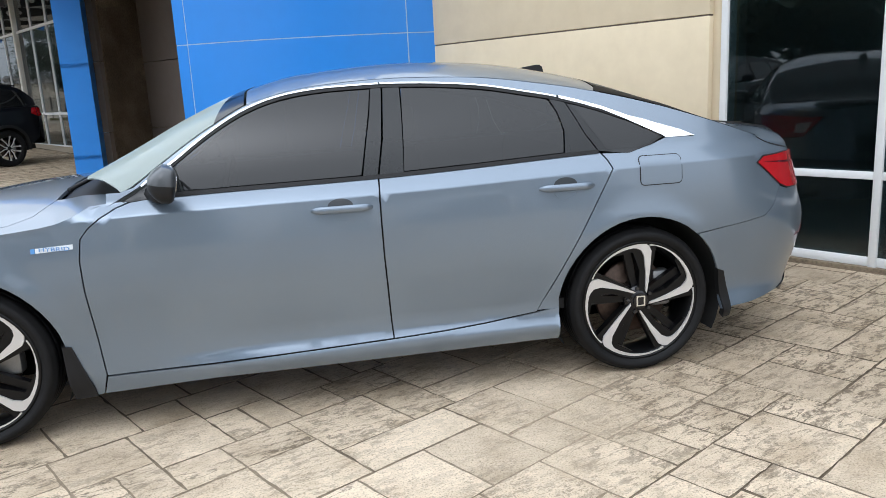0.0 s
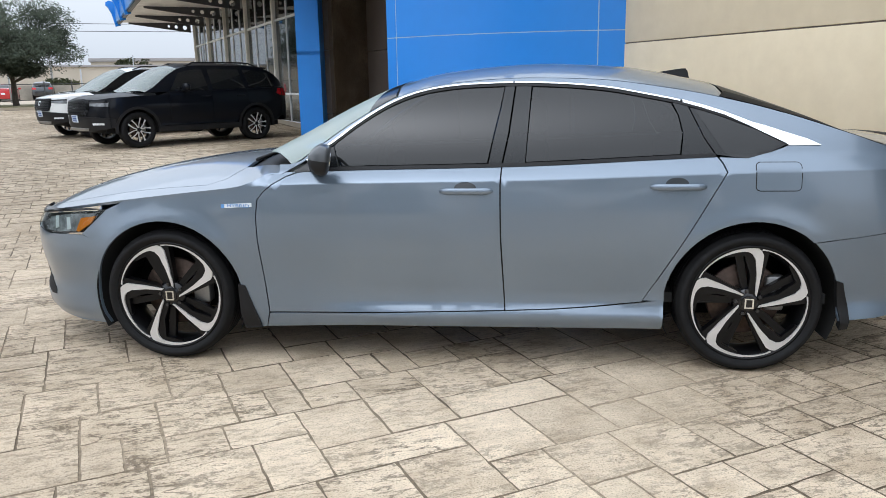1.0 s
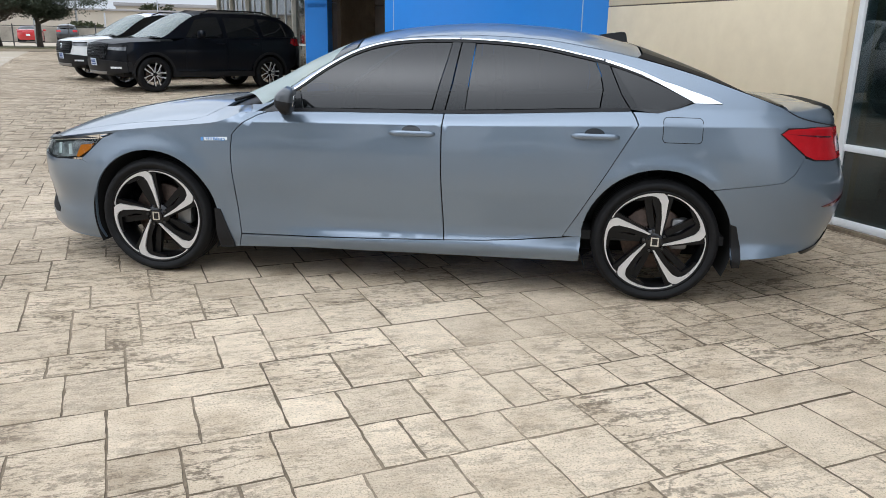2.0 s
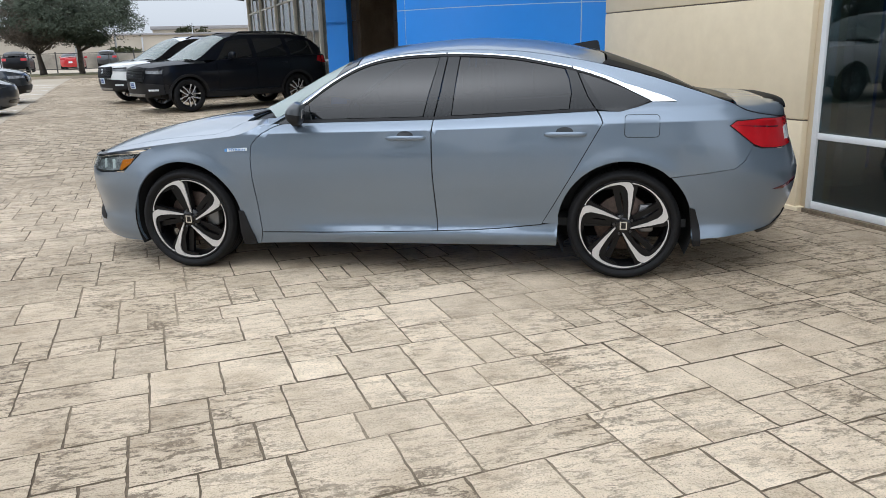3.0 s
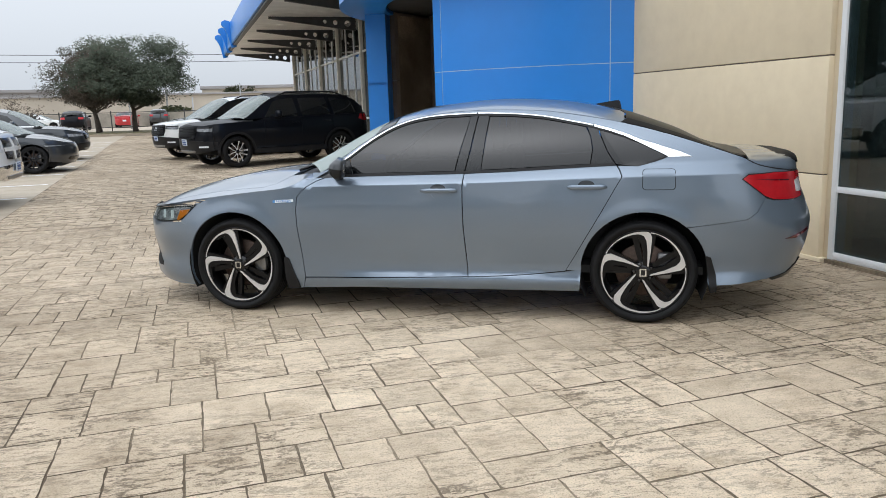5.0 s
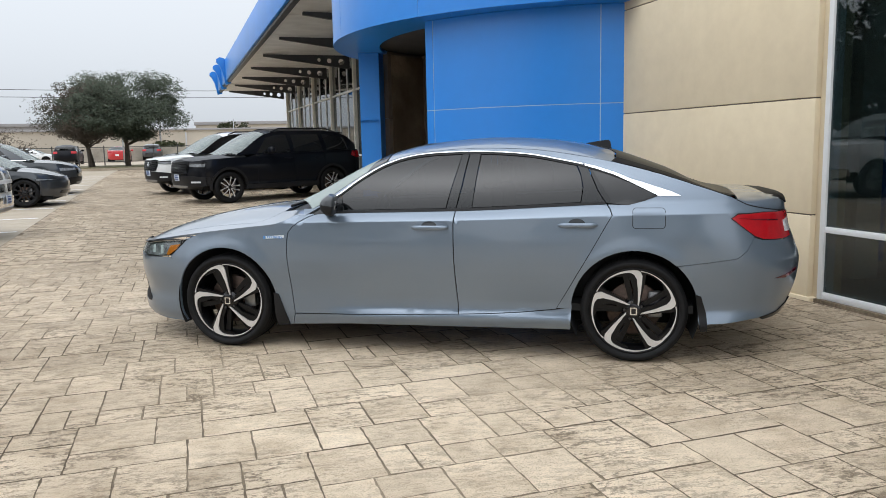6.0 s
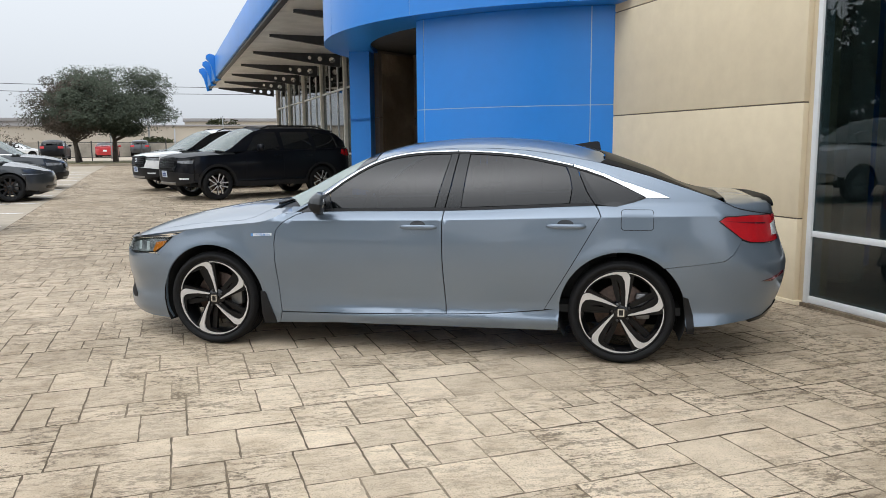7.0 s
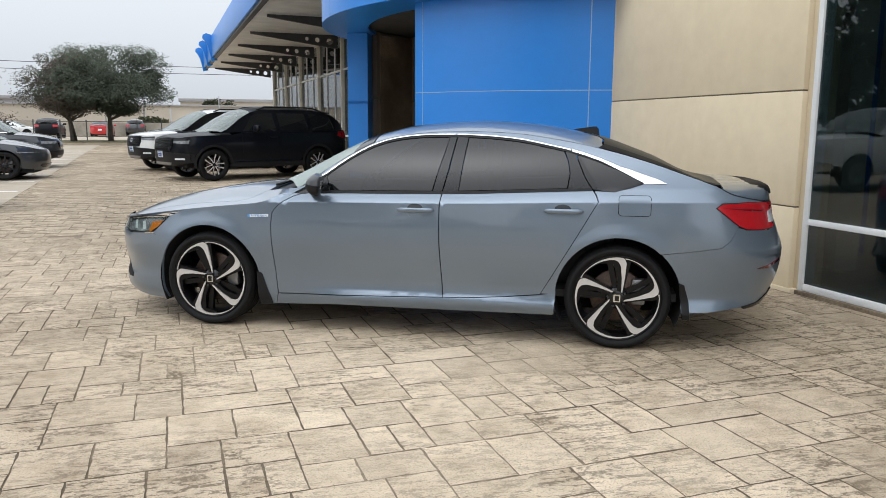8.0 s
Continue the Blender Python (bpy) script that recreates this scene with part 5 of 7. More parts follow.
    # door handles with their dished recess
    for nm, x0, x1, z, par in (("front_handle", 1.388, 1.640, 0.870, door_f), ("rear_handle", 2.354, 2.603, 0.887, door_r)):
        cx = (x0 + x1) / 2
        dish = [(cx - 0.005 + 0.062 * math.cos(radians(a)), z + 0.002 + 0.046 * math.sin(radians(a))) for a in range(0, 360, 15)]
        skin("handle_dish", dish, P, M["paint"], par, 0.02, 0, 0.004, -0.0005)
        # dark half-disc: shade of the hand recess laid on as dark grey paint
        cup_shade = [(cx - 0.005 + 0.052 * math.cos(radians(a)), z + 0.012 + 0.030 * math.sin(radians(a))) for a in range(0, 181, 15)]
        skin("handle_cup", cup_shade, P, M["paint_grey"], par, 0.02, 0, 0.002, 0.0012)
        lip = [(cx - 0.005 + 0.055 * math.cos(radians(a)), z - 0.005 + 0.050 * math.sin(radians(a))) for a in range(200, 341, 10)]
        strip("dish_lip", lip, 0.004, P, M["paint"], par, 0.003, 0.003)
        verts, faces = [], []
        for i in range(15):
            t = i / 14
            x = x0 + (x1 - x0) * t
            hgt = 0.016 * min(1, 6 * t + 0.35, 6 * (1 - t) + 0.4)
            outw = 0.030 * min(1.0, 5 * t + 0.15, 5 * (1 - t) + 0.15)
            b0 = sh.side(x, z)
            for a in range(10):
                an = radians(36 * a)
                verts.append((x, -b0 - outw * 0.55 - 0.011 * math.cos(an) * min(1, 5 * t + 0.4, 5 * (1 - t) + 0.4), z + hgt * math.sin(an)))
        for i in range(14):
            for a in range(10):
                c = (a + 1) % 10
                faces.append((i * 10 + a, i * 10 + c, i * 10 + 10 + c, i * 10 + 10 + a))
        faces += [tuple(range(9, -1, -1)), tuple(140 + a for a in range(10))]
        put(nm, mesh_of(nm, verts, faces, M["paint"], True), par)
        put(nm, mesh_of(nm, [(x, -y, zz) for x, y, zz in verts], [tuple(reversed(f)) for f in faces], M["paint"], True), par)

    # door mirrors: grey cap over a black housing on a foot
    def mirror_shell(z_lo, z_hi, grow):
        bm = bmesh.new()
        bmesh.ops.create_uvsphere(bm, u_segments=24, v_segments=14, radius=1)
        for v in bm.verts:
            x, y, z = v.co
            x = math.copysign(abs(x) ** (0.4 if x > 0 else 0.8), x)
            y = math.copysign(abs(y) ** 0.6, y)
            z = math.copysign(abs(z) ** 0.6, z)
            taper = 1 - 0.48 * max(0, -x)
            v.co = (0.050 * x * grow + 0.010 * z, 0.112 * y * grow, (0.070 * z * taper - 0.008 * x) * grow)
        cut = [v for v in bm.verts if not (z_lo <= v.co.z + 0.25 * v.co.x <= z_hi)]
        bmesh.ops.delete(bm, geom=cut, context="VERTS")
        return bm
    for s in (-1, 1):
        mr = put("door_mirror", None, car, Matrix.Translation((0.838, s * 0.985, 1.030)) @ Matrix.Rotation(radians(s * -12), 4, "Z"))
        part("mirror_housing", mirror_shell(-1, 1, 1.0), M["satin_black"], mr)
        part("mirror_cap", mirror_shell(-0.012, 1, 1.03), M["paint_cap"], mr)
        part("mirror_glass", box_bm(0.004, 0.12, 0.055, 0.001), M["chrome"], mr, "", True, Matrix.Translation((0.050, 0, 0)) @ Matrix.Rotation(radians(8), 4, "Y"))
        v, f = tube([(0.0, -s * 0.06, -0.05), (-0.02, -s * 0.12, -0.055), (-0.03, -s * 0.165, -0.052)], [0.035, 0.030, 0.034], 10)
        put("mirror_arm", mesh_of("mirror_arm", v, f, M["satin_black"], True), mr)

    # shark-fin aerial
    fin = [(2.44, 1.392), (2.52, 1.404), (2.60, 1.416), (2.648, 1.422), (2.668, 1.419), (2.673, 1.40), (2.684, 1.345), (2.60, 1.355), (2.52, 1.370)]
    verts, faces = [], []
    for x, z in fin:
        h = max(0.0, z - sh.roof(x, 0).z)
        verts += [(x, -0.030 + 0.27 * min(h, 0.1), z), (x, 0.030 - 0.27 * min(h, 0.1), z)]
    n = len(fin)
    faces = [tuple(2 * i for i in range(n)), tuple(2 * i + 1 for i in reversed(range(n)))] + [(2 * i, 2 * i + 1, (2 * i + 3) % (2 * n), (2 * i + 2) % (2 * n)) for i in range(n)]
    bm = bmesh.new()
    vs = [bm.verts.new(v) for v in verts]
    for f in faces:
        bm.faces.new([vs[i] for i in f])
    bmesh.ops.recalc_face_normals(bm, faces=bm.faces[:])
    bmesh.ops.bevel(bm, geom=bm.edges[:], offset=0.006, segments=2, affect="EDGES")
    part("aerial_fin", bm, M["satin_black"], car, "black shark-fin aerial")

    # badge on the wing: a blue tab and pale raised letters
    bd = put("wing_badge", None, car)
    skin("badge_plate", [(0.335, 0.789), (0.472, 0.795), (0.472, 0.814), (0.335, 0.808)], P, M["badge_white"], bd, 0.03, 0, 0.003, 0.002, mirror=False)
    skin("badge_tab", [(0.318, 0.788), (0.333, 0.789), (0.333, 0.808), (0.318, 0.807)], P, M["badge_blue"], bd, 0.03, 0, 0.003, 0.003, mirror=False)
    txt = bpy.data.curves.new("badge_text", "FONT")
    txt.body, txt.size, txt.extrude, txt.align_x = "HYBRID", 0.0225, 0.0012, "CENTER"
    tmp = new("badge_text", txt)
    me = bpy.data.meshes.new_from_object(tmp.evaluated_get(bpy.context.evaluated_depsgraph_get()))
    bpy.data.objects.remove(tmp)
    me.materials.clear()
    me.materials.append(M["badge_blue"])
    y = sh.side(0.40, 0.80)
    put("badge_text", me, bd, Matrix.Translation((0.404, -y - 0.0045, 0.7935)) @ Matrix.Rotation(radians(2.5), 4, "Y") @ Matrix.Rotation(radians(90), 4, "X") @ Matrix.Diagonal((1.45, 1, 1, 1)))

    # mud flaps, arch liners, floor pan, dark inner skin
    for (cx, flap_pts) in ((0, [(0.372, 0.405), (0.405, 0.398), (0.462, 0.22), (0.468, 0.172), (0.385, 0.170), (0.375, 0.26)]),
                           (1, [(3.205, 0.452), (3.236, 0.440), (3.268, 0.330), (3.276, 0.222), (3.236, 0.219), (3.222, 0.33)])):
        skin("mud_flap", flap_pts, P, M["satin_black"], car, 0.04, 0, 0.03, 0.010)
    for x0, R in ((FX, F_ARCH), (RX, R_ARCH)):
        prof = [(R + 0.006, -0.88), (R + 0.006, -0.60), (R - 0.02, -0.58), (0.0, -0.58)]
        for s in (1, -1):
            v, f = [], []
            seg = 28
            for i in range(seg + 1):
                a = radians(-26 + 232 * i / seg)
                for r, yy in prof:
                    v.append((x0 + r * math.cos(a), yy * s, 0.335 + r * math.sin(a)))
            for i in range(seg):
                for k in range(3):
                    f.append((i * 4 + k, i * 4 + k + 1, i * 4 + 5 + k, i * 4 + 4 + k))
            put("arch_liner", mesh_of("arch_liner", v, f, M["well"], True), car)
    box("floor_pan", (-0.65, -0.62, 0.20), (3.20, 0.62, 0.30), M["well"], car, 0.02)
    for x0, x1 in ((0.42, 2.42),):
        for s in (-1, 1):
            box("inner_sill", (x0, s * 0.72, 0.19), (x1, s * 0.845, 0.30), M["well"], car, 0.01)
    core = lambda x, z: Vector((x, -max(0.0, sh.side(x, z) - 0.018), z))
    skin("inner_skin", [(-0.40, 0.61)] + arc_pts(FX, 0.335, F_ARCH + 0.01, 135, -8, 14) + [(0.42, 0.21), (2.44, 0.22)] + arc_pts(RX, 0.335, R_ARCH + 0.01, 188, -8, 16) + [(3.5, 0.30), (3.72, 0.5), (3.70, 0.93), (3.2, 1.03), (2.66, 1.0), (1.7, 0.965), (0.7, 0.93), (0.3, 0.85), (-0.40, 0.76)], core, M["well"], car, 0.08, 0, 0.0)
    # cabin: dash, seats, parcel shelf
    box("dashboard", (0.55, -0.72, 0.70), (0.98, 0.72, 0.955), M["seat"], car, 0.06)
    box("cabin_floor", (0.5, -0.80, 0.31), (3.2, 0.80, 0.36), M["seat"], car)
    for y in (-0.38, 0.38):
        box("front_seat", (1.28, y - 0.25, 0.36), (1.80, y + 0.25, 0.62), M["seat"], car, 0.06)
        box("front_backrest", (1.72, y - 0.24, 0.55), (1.90, y + 0.24, 1.10), M["seat"], car, 0.06)
        box("headrest", (1.80, y - 0.12, 1.10), (1.90, y + 0.12, 1.27), M["seat"], car, 0.035)
    box("rear_seat", (2.15, -0.65, 0.36), (2.65, 0.65, 0.62), M["seat"], car, 0.06)
    box("rear_backrest", (2.60, -0.65, 0.55), (2.80, 0.65, 1.04), M["seat"], car, 0.06)
    box("parcel_shelf", (2.75, -0.68, 0.98), (3.40, 0.68, 1.01), M["seat"], car, 0.01)
    v, f = tube([(1.02 + 0.03 * math.sin(radians(a)), -0.38 + 0.18 * math.cos(radians(a)), 0.90 + 0.17 * math.sin(radians(a))) for a in range(0, 361, 15)], 0.014, 8)
    put("steering_wheel", mesh_of("steering_wheel", v, f, M["seat"], True), car)

    for x in (FX, RX):
        t = 16 if x == FX else 0
        alloy_wheel(car, x, -0.895, 0.335, 0.272, 0.225, "blade", -1, True, t)
        alloy_wheel(car, x, 0.895, 0.335, 0.272, 0.225, "blade", 1, True, t)
    car.matrix_basis = Matrix.Translation((0, 0.89, 0))
    return car


M["lamp_grey"] = plain("grey_lamp_bowl", (0.34, 0.35, 0.37), 0.15, metal=0.1, coat=1.0, vary=0.5, scale=22)
M["paint_cap"] = plain("graphite_cap", (0.045, 0.050, 0.056), 0.35, coat=0.4)
M["rear_tint"] = plain("rear_privacy_glass", (0.008, 0.009, 0.010), 0.3, vary=0.05, spec=0.05)
M["frit"] = plain("black_glass_border", (0.008, 0.008, 0.009), 0.5, vary=0.05, spec=0.08)
M["pillar_black"] = plain("pillar_black", (0.010, 0.011, 0.012), 0.22, vary=0.1, spec=0.4)
saloon()


# ---------------------------------------------------------------- the other parked vehicles
class FullShape(Shape):
    """A car's skin with a front and a rear face."""

    def face(self, y, z, rear=False):
        n = self.pt if rear else self.pn
        w = min(0.999, abs(y) / self.W)
        u = (1 - w ** n) ** (1 / n)
        x = self.xr + u * (self.tail(z) - self.xr) if rear else self.xf - u * (self.xf - self.nose(z))
        return Vector((x, y, z))


def sym(half):
    """Close a half outline, given from the middle out, about the car's middle line."""
    return half + [(u, -v) for u, v in reversed(half) if abs(v) > 1e-6]


def sym_y(half):
    return half + [(-u, v) for u, v in reversed(half) if abs(u) > 1e-6]


def vehicle(name, label, sh, paint, spec, step=0.09):
    car = new(name)
    tagged(car, label, spec.get("category", "car"))
    P = sh.P
    wb, R, r, AR = spec["wb"], spec["R"], spec["r"], spec["arch"]
    xa, xb, xc = spec["doors"]
    zs, clad = spec["sill"], M["satin_black"] if spec.get("clad") else paint
    WF = 0.93 * sh.W
    xF, xT = sh.face(WF, 0.6).x, sh.face(WF, 0.6, True).x
    top = lambda x: sh.crease(x) if x < xa - 0.02 else sh.belt(x)
    bl = lambda a, b, n=5: [(a + (b - a) * i / n, top(a + (b - a) * i / n)) for i in range(n + 1)]
    za = R
    # wings, doors, quarters, sills
    a1 = arc_pts(0, za, AR, 150, 8, 12)
    skin("wing", [(xF, zs + 0.08)] + [(-AR, zs + 0.06)] + arc_pts(0, za, AR, 180, 6, 14) + [(xa, zs + 0.02)] + bl(xa - 0.001, xF), P, paint, car, step, 0.003)
    fd = skin("front_door", [(xa, zs)] + [(xb, zs)] + bl(xb, xa), P, paint, car, step, 0.003)
    xk = wb - AR - 0.03
    rd = skin("rear_door", [(xb, zs), (min(xc, xk) - 0.05, zs), (min(xc, xk), zs + 0.15), (xc, za + AR * 0.85)] + bl(xc, xb), P, paint, car, step, 0.003)
    qa = arc_pts(wb, za, AR, 174, 2, 14)
    rail_top = [(x, sh.rail(x)) for x in np.linspace(spec["rear_pillar"], spec["roof_end"], 6)] if spec.get("quarter_up", True) else []
    q_out = [(min(xc, xk), zs + 0.15), (xk, zs)] + qa + [(xT, zs + 0.1), (xT, 0.6), (xT, sh.belt(xT))]
    q_out += bl(xT - 0.001, xc)[1:]
    quarter = skin("quarter", q_out + [(xc, za + AR * 0.85)], P, paint, car, step, 0.003)
    skin("sill", [(AR + 0.04, zs - 0.13), (xk - 0.02, zs - 0.13), (xk, zs - 0.01), (AR + 0.02, zs - 0.01)], P, clad, car, step, 0.0, lift=0.012)
    if spec.get("clad"):
        for cx in (0, wb):
            outer, inner = arc_pts(cx, za, AR + 0.055, -8, 188, 16), arc_pts(cx, za, AR, 188, -8, 16)
            skin("arch_trim", outer + inner, P, clad, car, step, 0, 0.02, 0.010)
    # faces
    zt = spec["nose_top"]
    hb = spec.get("bumper_low", zs - 0.08)
    front = skin("front_bumper", sym_y([(0, hb), (WF * 0.7, hb + 0.02), (WF, hb + 0.08)] + [(y, max(zt - 0.05, sh.bonnet(sh.face(y, zt).x + 0.01, y).z - 0.003)) for y in (WF, WF * 0.93, WF * 0.86, WF * 0.7, WF * 0.5, WF * 0.25, 0.0)]), lambda y, z: sh.face(y, z), paint, car, step, 0.002, mirror=False)
    face = lambda l: (lambda y, z: sh.face(y, z) + Vector((-l, 0, 0)))
    g0, g1, gw = spec["grille"]
    skin("grille", sym_y([(0, g0), (gw * 0.86, g0 + 0.02), (gw, (g0 + g1) / 2), (gw * 0.94, g1), (0, g1)]), face(0.012), M["gloss_black"], front, 0.06, 0, 0.03, mirror=False)
    if spec.get("mesh"):
        for i in range(5):
            z = g0 + 0.04 + (g1 - g0 - 0.08) * i / 4
            pts = [(y, z + (0.018 if k % 2 else -0.018)) for k, y in enumerate(np.linspace(-gw * 0.85, gw * 0.85, 17))]
            strip("grille_wire", pts, 0.016, face(0.016), M["satin_black"], front, 0.008, 0.004, mirror=False)
    if spec.get("bars"):
        skin("grille_bar", sym_y([(0, (g0 + g1) / 2 - 0.035), (gw, (g0 + g1) / 2 - 0.03), (gw, (g0 + g1) / 2 + 0.03), (0, (g0 + g1) / 2 + 0.035)]), face(0.03), paint, front, 0.06, 0, 0.02, mirror=False)
        skin("grille_post", sym_y([(0, g0), (0.035, g0), (0.035, g1), (0, g1)]), face(0.032), paint, front, 0.06, 0, 0.02, mirror=False)
    if spec.get("emblem"):
        zc = (g0 + g1) / 2 + 0.04
        for a, b2 in (((-0.065, -0.05), (-0.05, 0.05)), ((0.05, -0.05), (0.065, 0.05)), ((-0.05, -0.05), (0.05, -0.036)), ((-0.05, 0.036), (0.05, 0.05))):
            skin("emblem_bar", [(a[0], zc + a[1]), (b2[0], zc + a[1]), (b2[0], zc + b2[1]), (a[0], zc + b2[1])], face(0.035), M["chrome"], front, 0.05, 0, 0.01, mirror=False)
    low = spec.get("lower")
    if low:
        skin("lower_bumper", sym_y([(0, hb - 0.01), (WF * 0.66, hb), (WF * 0.997, hb + 0.065), (WF * 0.997, low - 0.025), (WF * 0.8, low), (0, low + 0.02)]), face(0.018), M["satin_black"] if spec.get("lower_dark", True) else M["chrome"], front, 0.07, 0, 0.03, mirror=False)
        skin("skid_plate", sym_y([(0, hb + 0.01), (WF * 0.5, hb + 0.02), (WF * 0.55, hb + 0.07), (0, hb + 0.07)]), face(0.03), M["cast"], front, 0.07, 0, 0.02, mirror=False)
    if spec.get("clad"):
        skin("bumper_corner", [(xF + 0.001, hb + 0.07), (-AR - 0.02, zs + 0.0), (-AR - 0.045, low - 0.04), (xF + 0.001, low - 0.02)], P, clad, front, step, 0, 0.012, 0.007)
    ly0, ly1, lz0, lz1 = spec["lamp"]
    hl = skin("head_lamp", [(-ly0, lz0 + 0.02), (-ly1, lz0), (-ly1 - 0.0, lz1), (-ly0, lz1 - 0.02)], face(0.016), spec.get("lamp_mat", M["lamp_clear"]), front, 0.05, 0, 0.03)
    skin("lamp_brow" if spec.get("clad") and lz1 > 0.9 else "lamp_lip", [(-ly0, lz1 - 0.03), (-ly1, lz1 - 0.02), (-ly1, lz1 + 0.01), (-ly0, lz1)], face(0.022), M["gloss_black"] if spec.get("clad") and lz1 > 0.9 else paint, front, 0.05, 0, 0.03)
    fy = spec.get("fog")
    if fy:
        skin("fog_lamp", [(-fy[0], fy[2]), (-fy[1], fy[2]), (-fy[1], fy[3]), (-fy[0], fy[3])], face(0.026), M["lamp_clear"], front, 0.05, 0, 0.02)
    pz = spec.get("plate")
    if pz:
        pl = skin("number_plate", [(-0.155, pz), (0.155, pz), (0.155, pz + 0.15), (-0.155, pz + 0.15)], face(0.045), M["plate"], front, 0.08, 0, 0.01, mirror=False)
        for i, (h0, h1) in enumerate(((0.02, 0.045), (0.06, 0.10), (0.115, 0.13))):
            skin("plate_bar", [(-0.11, pz + h0), (0.11, pz + h0), (0.11, pz + h1), (-0.11, pz + h1)], face(0.049), M["plate_ink"], pl, 0.08, 0, 0.002, mirror=False)
    zr = spec["rear_top"]
    back = skin("rear_bumper", sym_y([(0, hb + 0.03), (WF * 0.8, hb + 0.05), (WF, zs + 0.12), (WF, zr), (0, zr)]), lambda y, z: sh.face(y, z, True), paint, car, step, 0.002, mirror=False)
    tl = spec["tail_lamp"]
    rface = lambda l: (lambda y, z: sh.face(y, z, True) + Vector((l, 0, 0)))
    skin("tail_lamp", [(-tl[0], tl[2]), (-tl[1], tl[2]), (-tl[1], tl[3]), (-tl[0], tl[3])], rface(0.014), M["red_lens"], back, 0.06, 0, 0.03)
    skin("tail_lamp_side", [(xT - 0.16, tl[2] + 0.06), (xT + 0.01, tl[2]), (xT + 0.01, tl[3]), (xT - 0.10, tl[3])], P, M["red_lens"], quarter, 0.06, 0, 0.03, 0.010)
    if spec.get("rear_plate"):
        skin("rear_plate", [(-0.155, spec["rear_plate"]), (0.155, spec["rear_plate"]), (0.155, spec["rear_plate"] + 0.15), (-0.155, spec["rear_plate"] + 0.15)], rface(0.02), M["badge_white"], back, 0.08, 0, 0.01, mirror=False)
    # bonnet, screens, roof
    cw = spec["cowl"]
    hw = lambda x: sh.side(x, sh.crease(x)) - 0.001
    xs = [x for x in np.linspace(cw, xF + 0.02, 6)]
    half = [(cw, 0.0)] + [(x, -hw(x)) for x in xs]
    zt2 = zt + 0.005
    half += [(sh.face(y, zt).x + 0.01, -y) for y in (WF * 0.86, WF * 0.7, WF * 0.5, WF * 0.25)] + [(sh.face(0, zt).x + 0.01, 0.0)]
    skin("bonnet", sym(half), sh.bonnet, paint, car, step, 0.003, mirror=False)
    yr = lambda x: sh.side(x, sh.rail(x)) - 0.002
    wt = spec["screen_top"]
    half = [(wt + 0.03, 0.0), (wt, -yr(wt))] + [(x, -yr(x)) for x in np.linspace(wt, cw + 0.12, 5)[1:]] + [(cw - 0.02, -0.3), (cw - 0.04, 0.0)]
    ws = skin("windscreen", sym(half), sh.roof, M["screen_dim"], car, step, 0.01, 0.006, mirror=False)
    ws.visible_shadow = False
    re = spec["roof_end"]
    half = [(wt + 0.035, 0.0), (wt + 0.005, -yr(wt + 0.005))] + [(x, -yr(x)) for x in np.linspace(wt, re, 9)[1:]] + [(re + 0.04, 0.0)]
    skin("roof", sym(half), sh.roof, spec.get("roof_mat", paint), car, step, 0.002, mirror=False)
    ge = spec["glass_end"]
    half = [(re + 0.045, 0.0), (re + 0.005, -yr(re + 0.005))] + [(x, -yr(x)) for x in np.linspace(re, ge, 5)[1:]] + [(ge + 0.03, 0.0)]
    skin("rear_screen", sym(half), sh.roof, M["tint"], car, step, 0.004, 0.006, mirror=False)
    if spec.get("boot_end"):
        be = spec["boot_end"]
        half = [(ge + 0.035, 0.0)] + [(x, -yr(x)) for x in np.linspace(ge + 0.003, be, 5)] + [(be + 0.06, 0.0)]
        skin("boot_lid", sym(half), sh.roof, paint, car, step, 0.002, mirror=False)
    # greenhouse sides: a black sheet, painted rail, glass in front of it
    wx0, wx1 = spec["windows"][0][0], spec["windows"][-1][2]
    x0, x1 = cw + 0.10, min(ge, spec.get("side_end", ge))
    low_l = [(x, sh.belt(x) + 0.002) for x in np.linspace(x0, x1, 12)]
    up_l = [(x, max(sh.rail(x) - 0.001, sh.belt(x) + 0.004)) for x in np.linspace(x1, x0, 18)]
    skin("cabin_side", low_l + up_l, P, spec.get("side_mat", paint), car, step, 0.0, 0.01)
    for (b0, t0, b1, t1), par in zip(spec["windows"], (fd, rd, quarter)):
        mx = spec.get("rail_w", 0.075)
        tt = lambda x: max(sh.rail(x) - mx, sh.belt(x) + 0.03)
        o = [(b0, sh.belt(b0) + 0.015), ((b0 + b1) / 2, sh.belt((b0 + b1) / 2) + 0.015), (b1, sh.belt(b1) + 0.015)]
        o += [(x, tt(x)) for x in np.linspace(t1, t0, 7)]
        skin("side_window", o, P, M["tint_body"], par, step, 0.004, 0.004, 0.003)
    if spec.get("chrome_belt"):
        strip("belt_trim", [(x, sh.belt(x) + 0.004) for x in np.linspace(x0 + 0.1, wx1, 16)], 0.022, P, M["chrome"], car, 0.004, 0.006)
    # mirrors, handles, rails
    zm = sh.belt(xa + 0.35) + 0.06
    for s in (-1, 1):
        bm = bmesh.new()
        bmesh.ops.create_uvsphere(bm, u_segments=14, v_segments=8, radius=1)
        for v in bm.verts:
            v.co = Vector([math.copysign(abs(c) ** 0.7, c) for c in v.co])
            v.co = Vector((v.co.x * 0.07, v.co.y * 0.13, v.co.z * 0.085))
        part("door_mirror", bm, spec.get("mirror_mat", paint), car, "", True, Matrix.Translation((xa + 0.33, s * (sh.W + 0.10), zm + 0.03)))
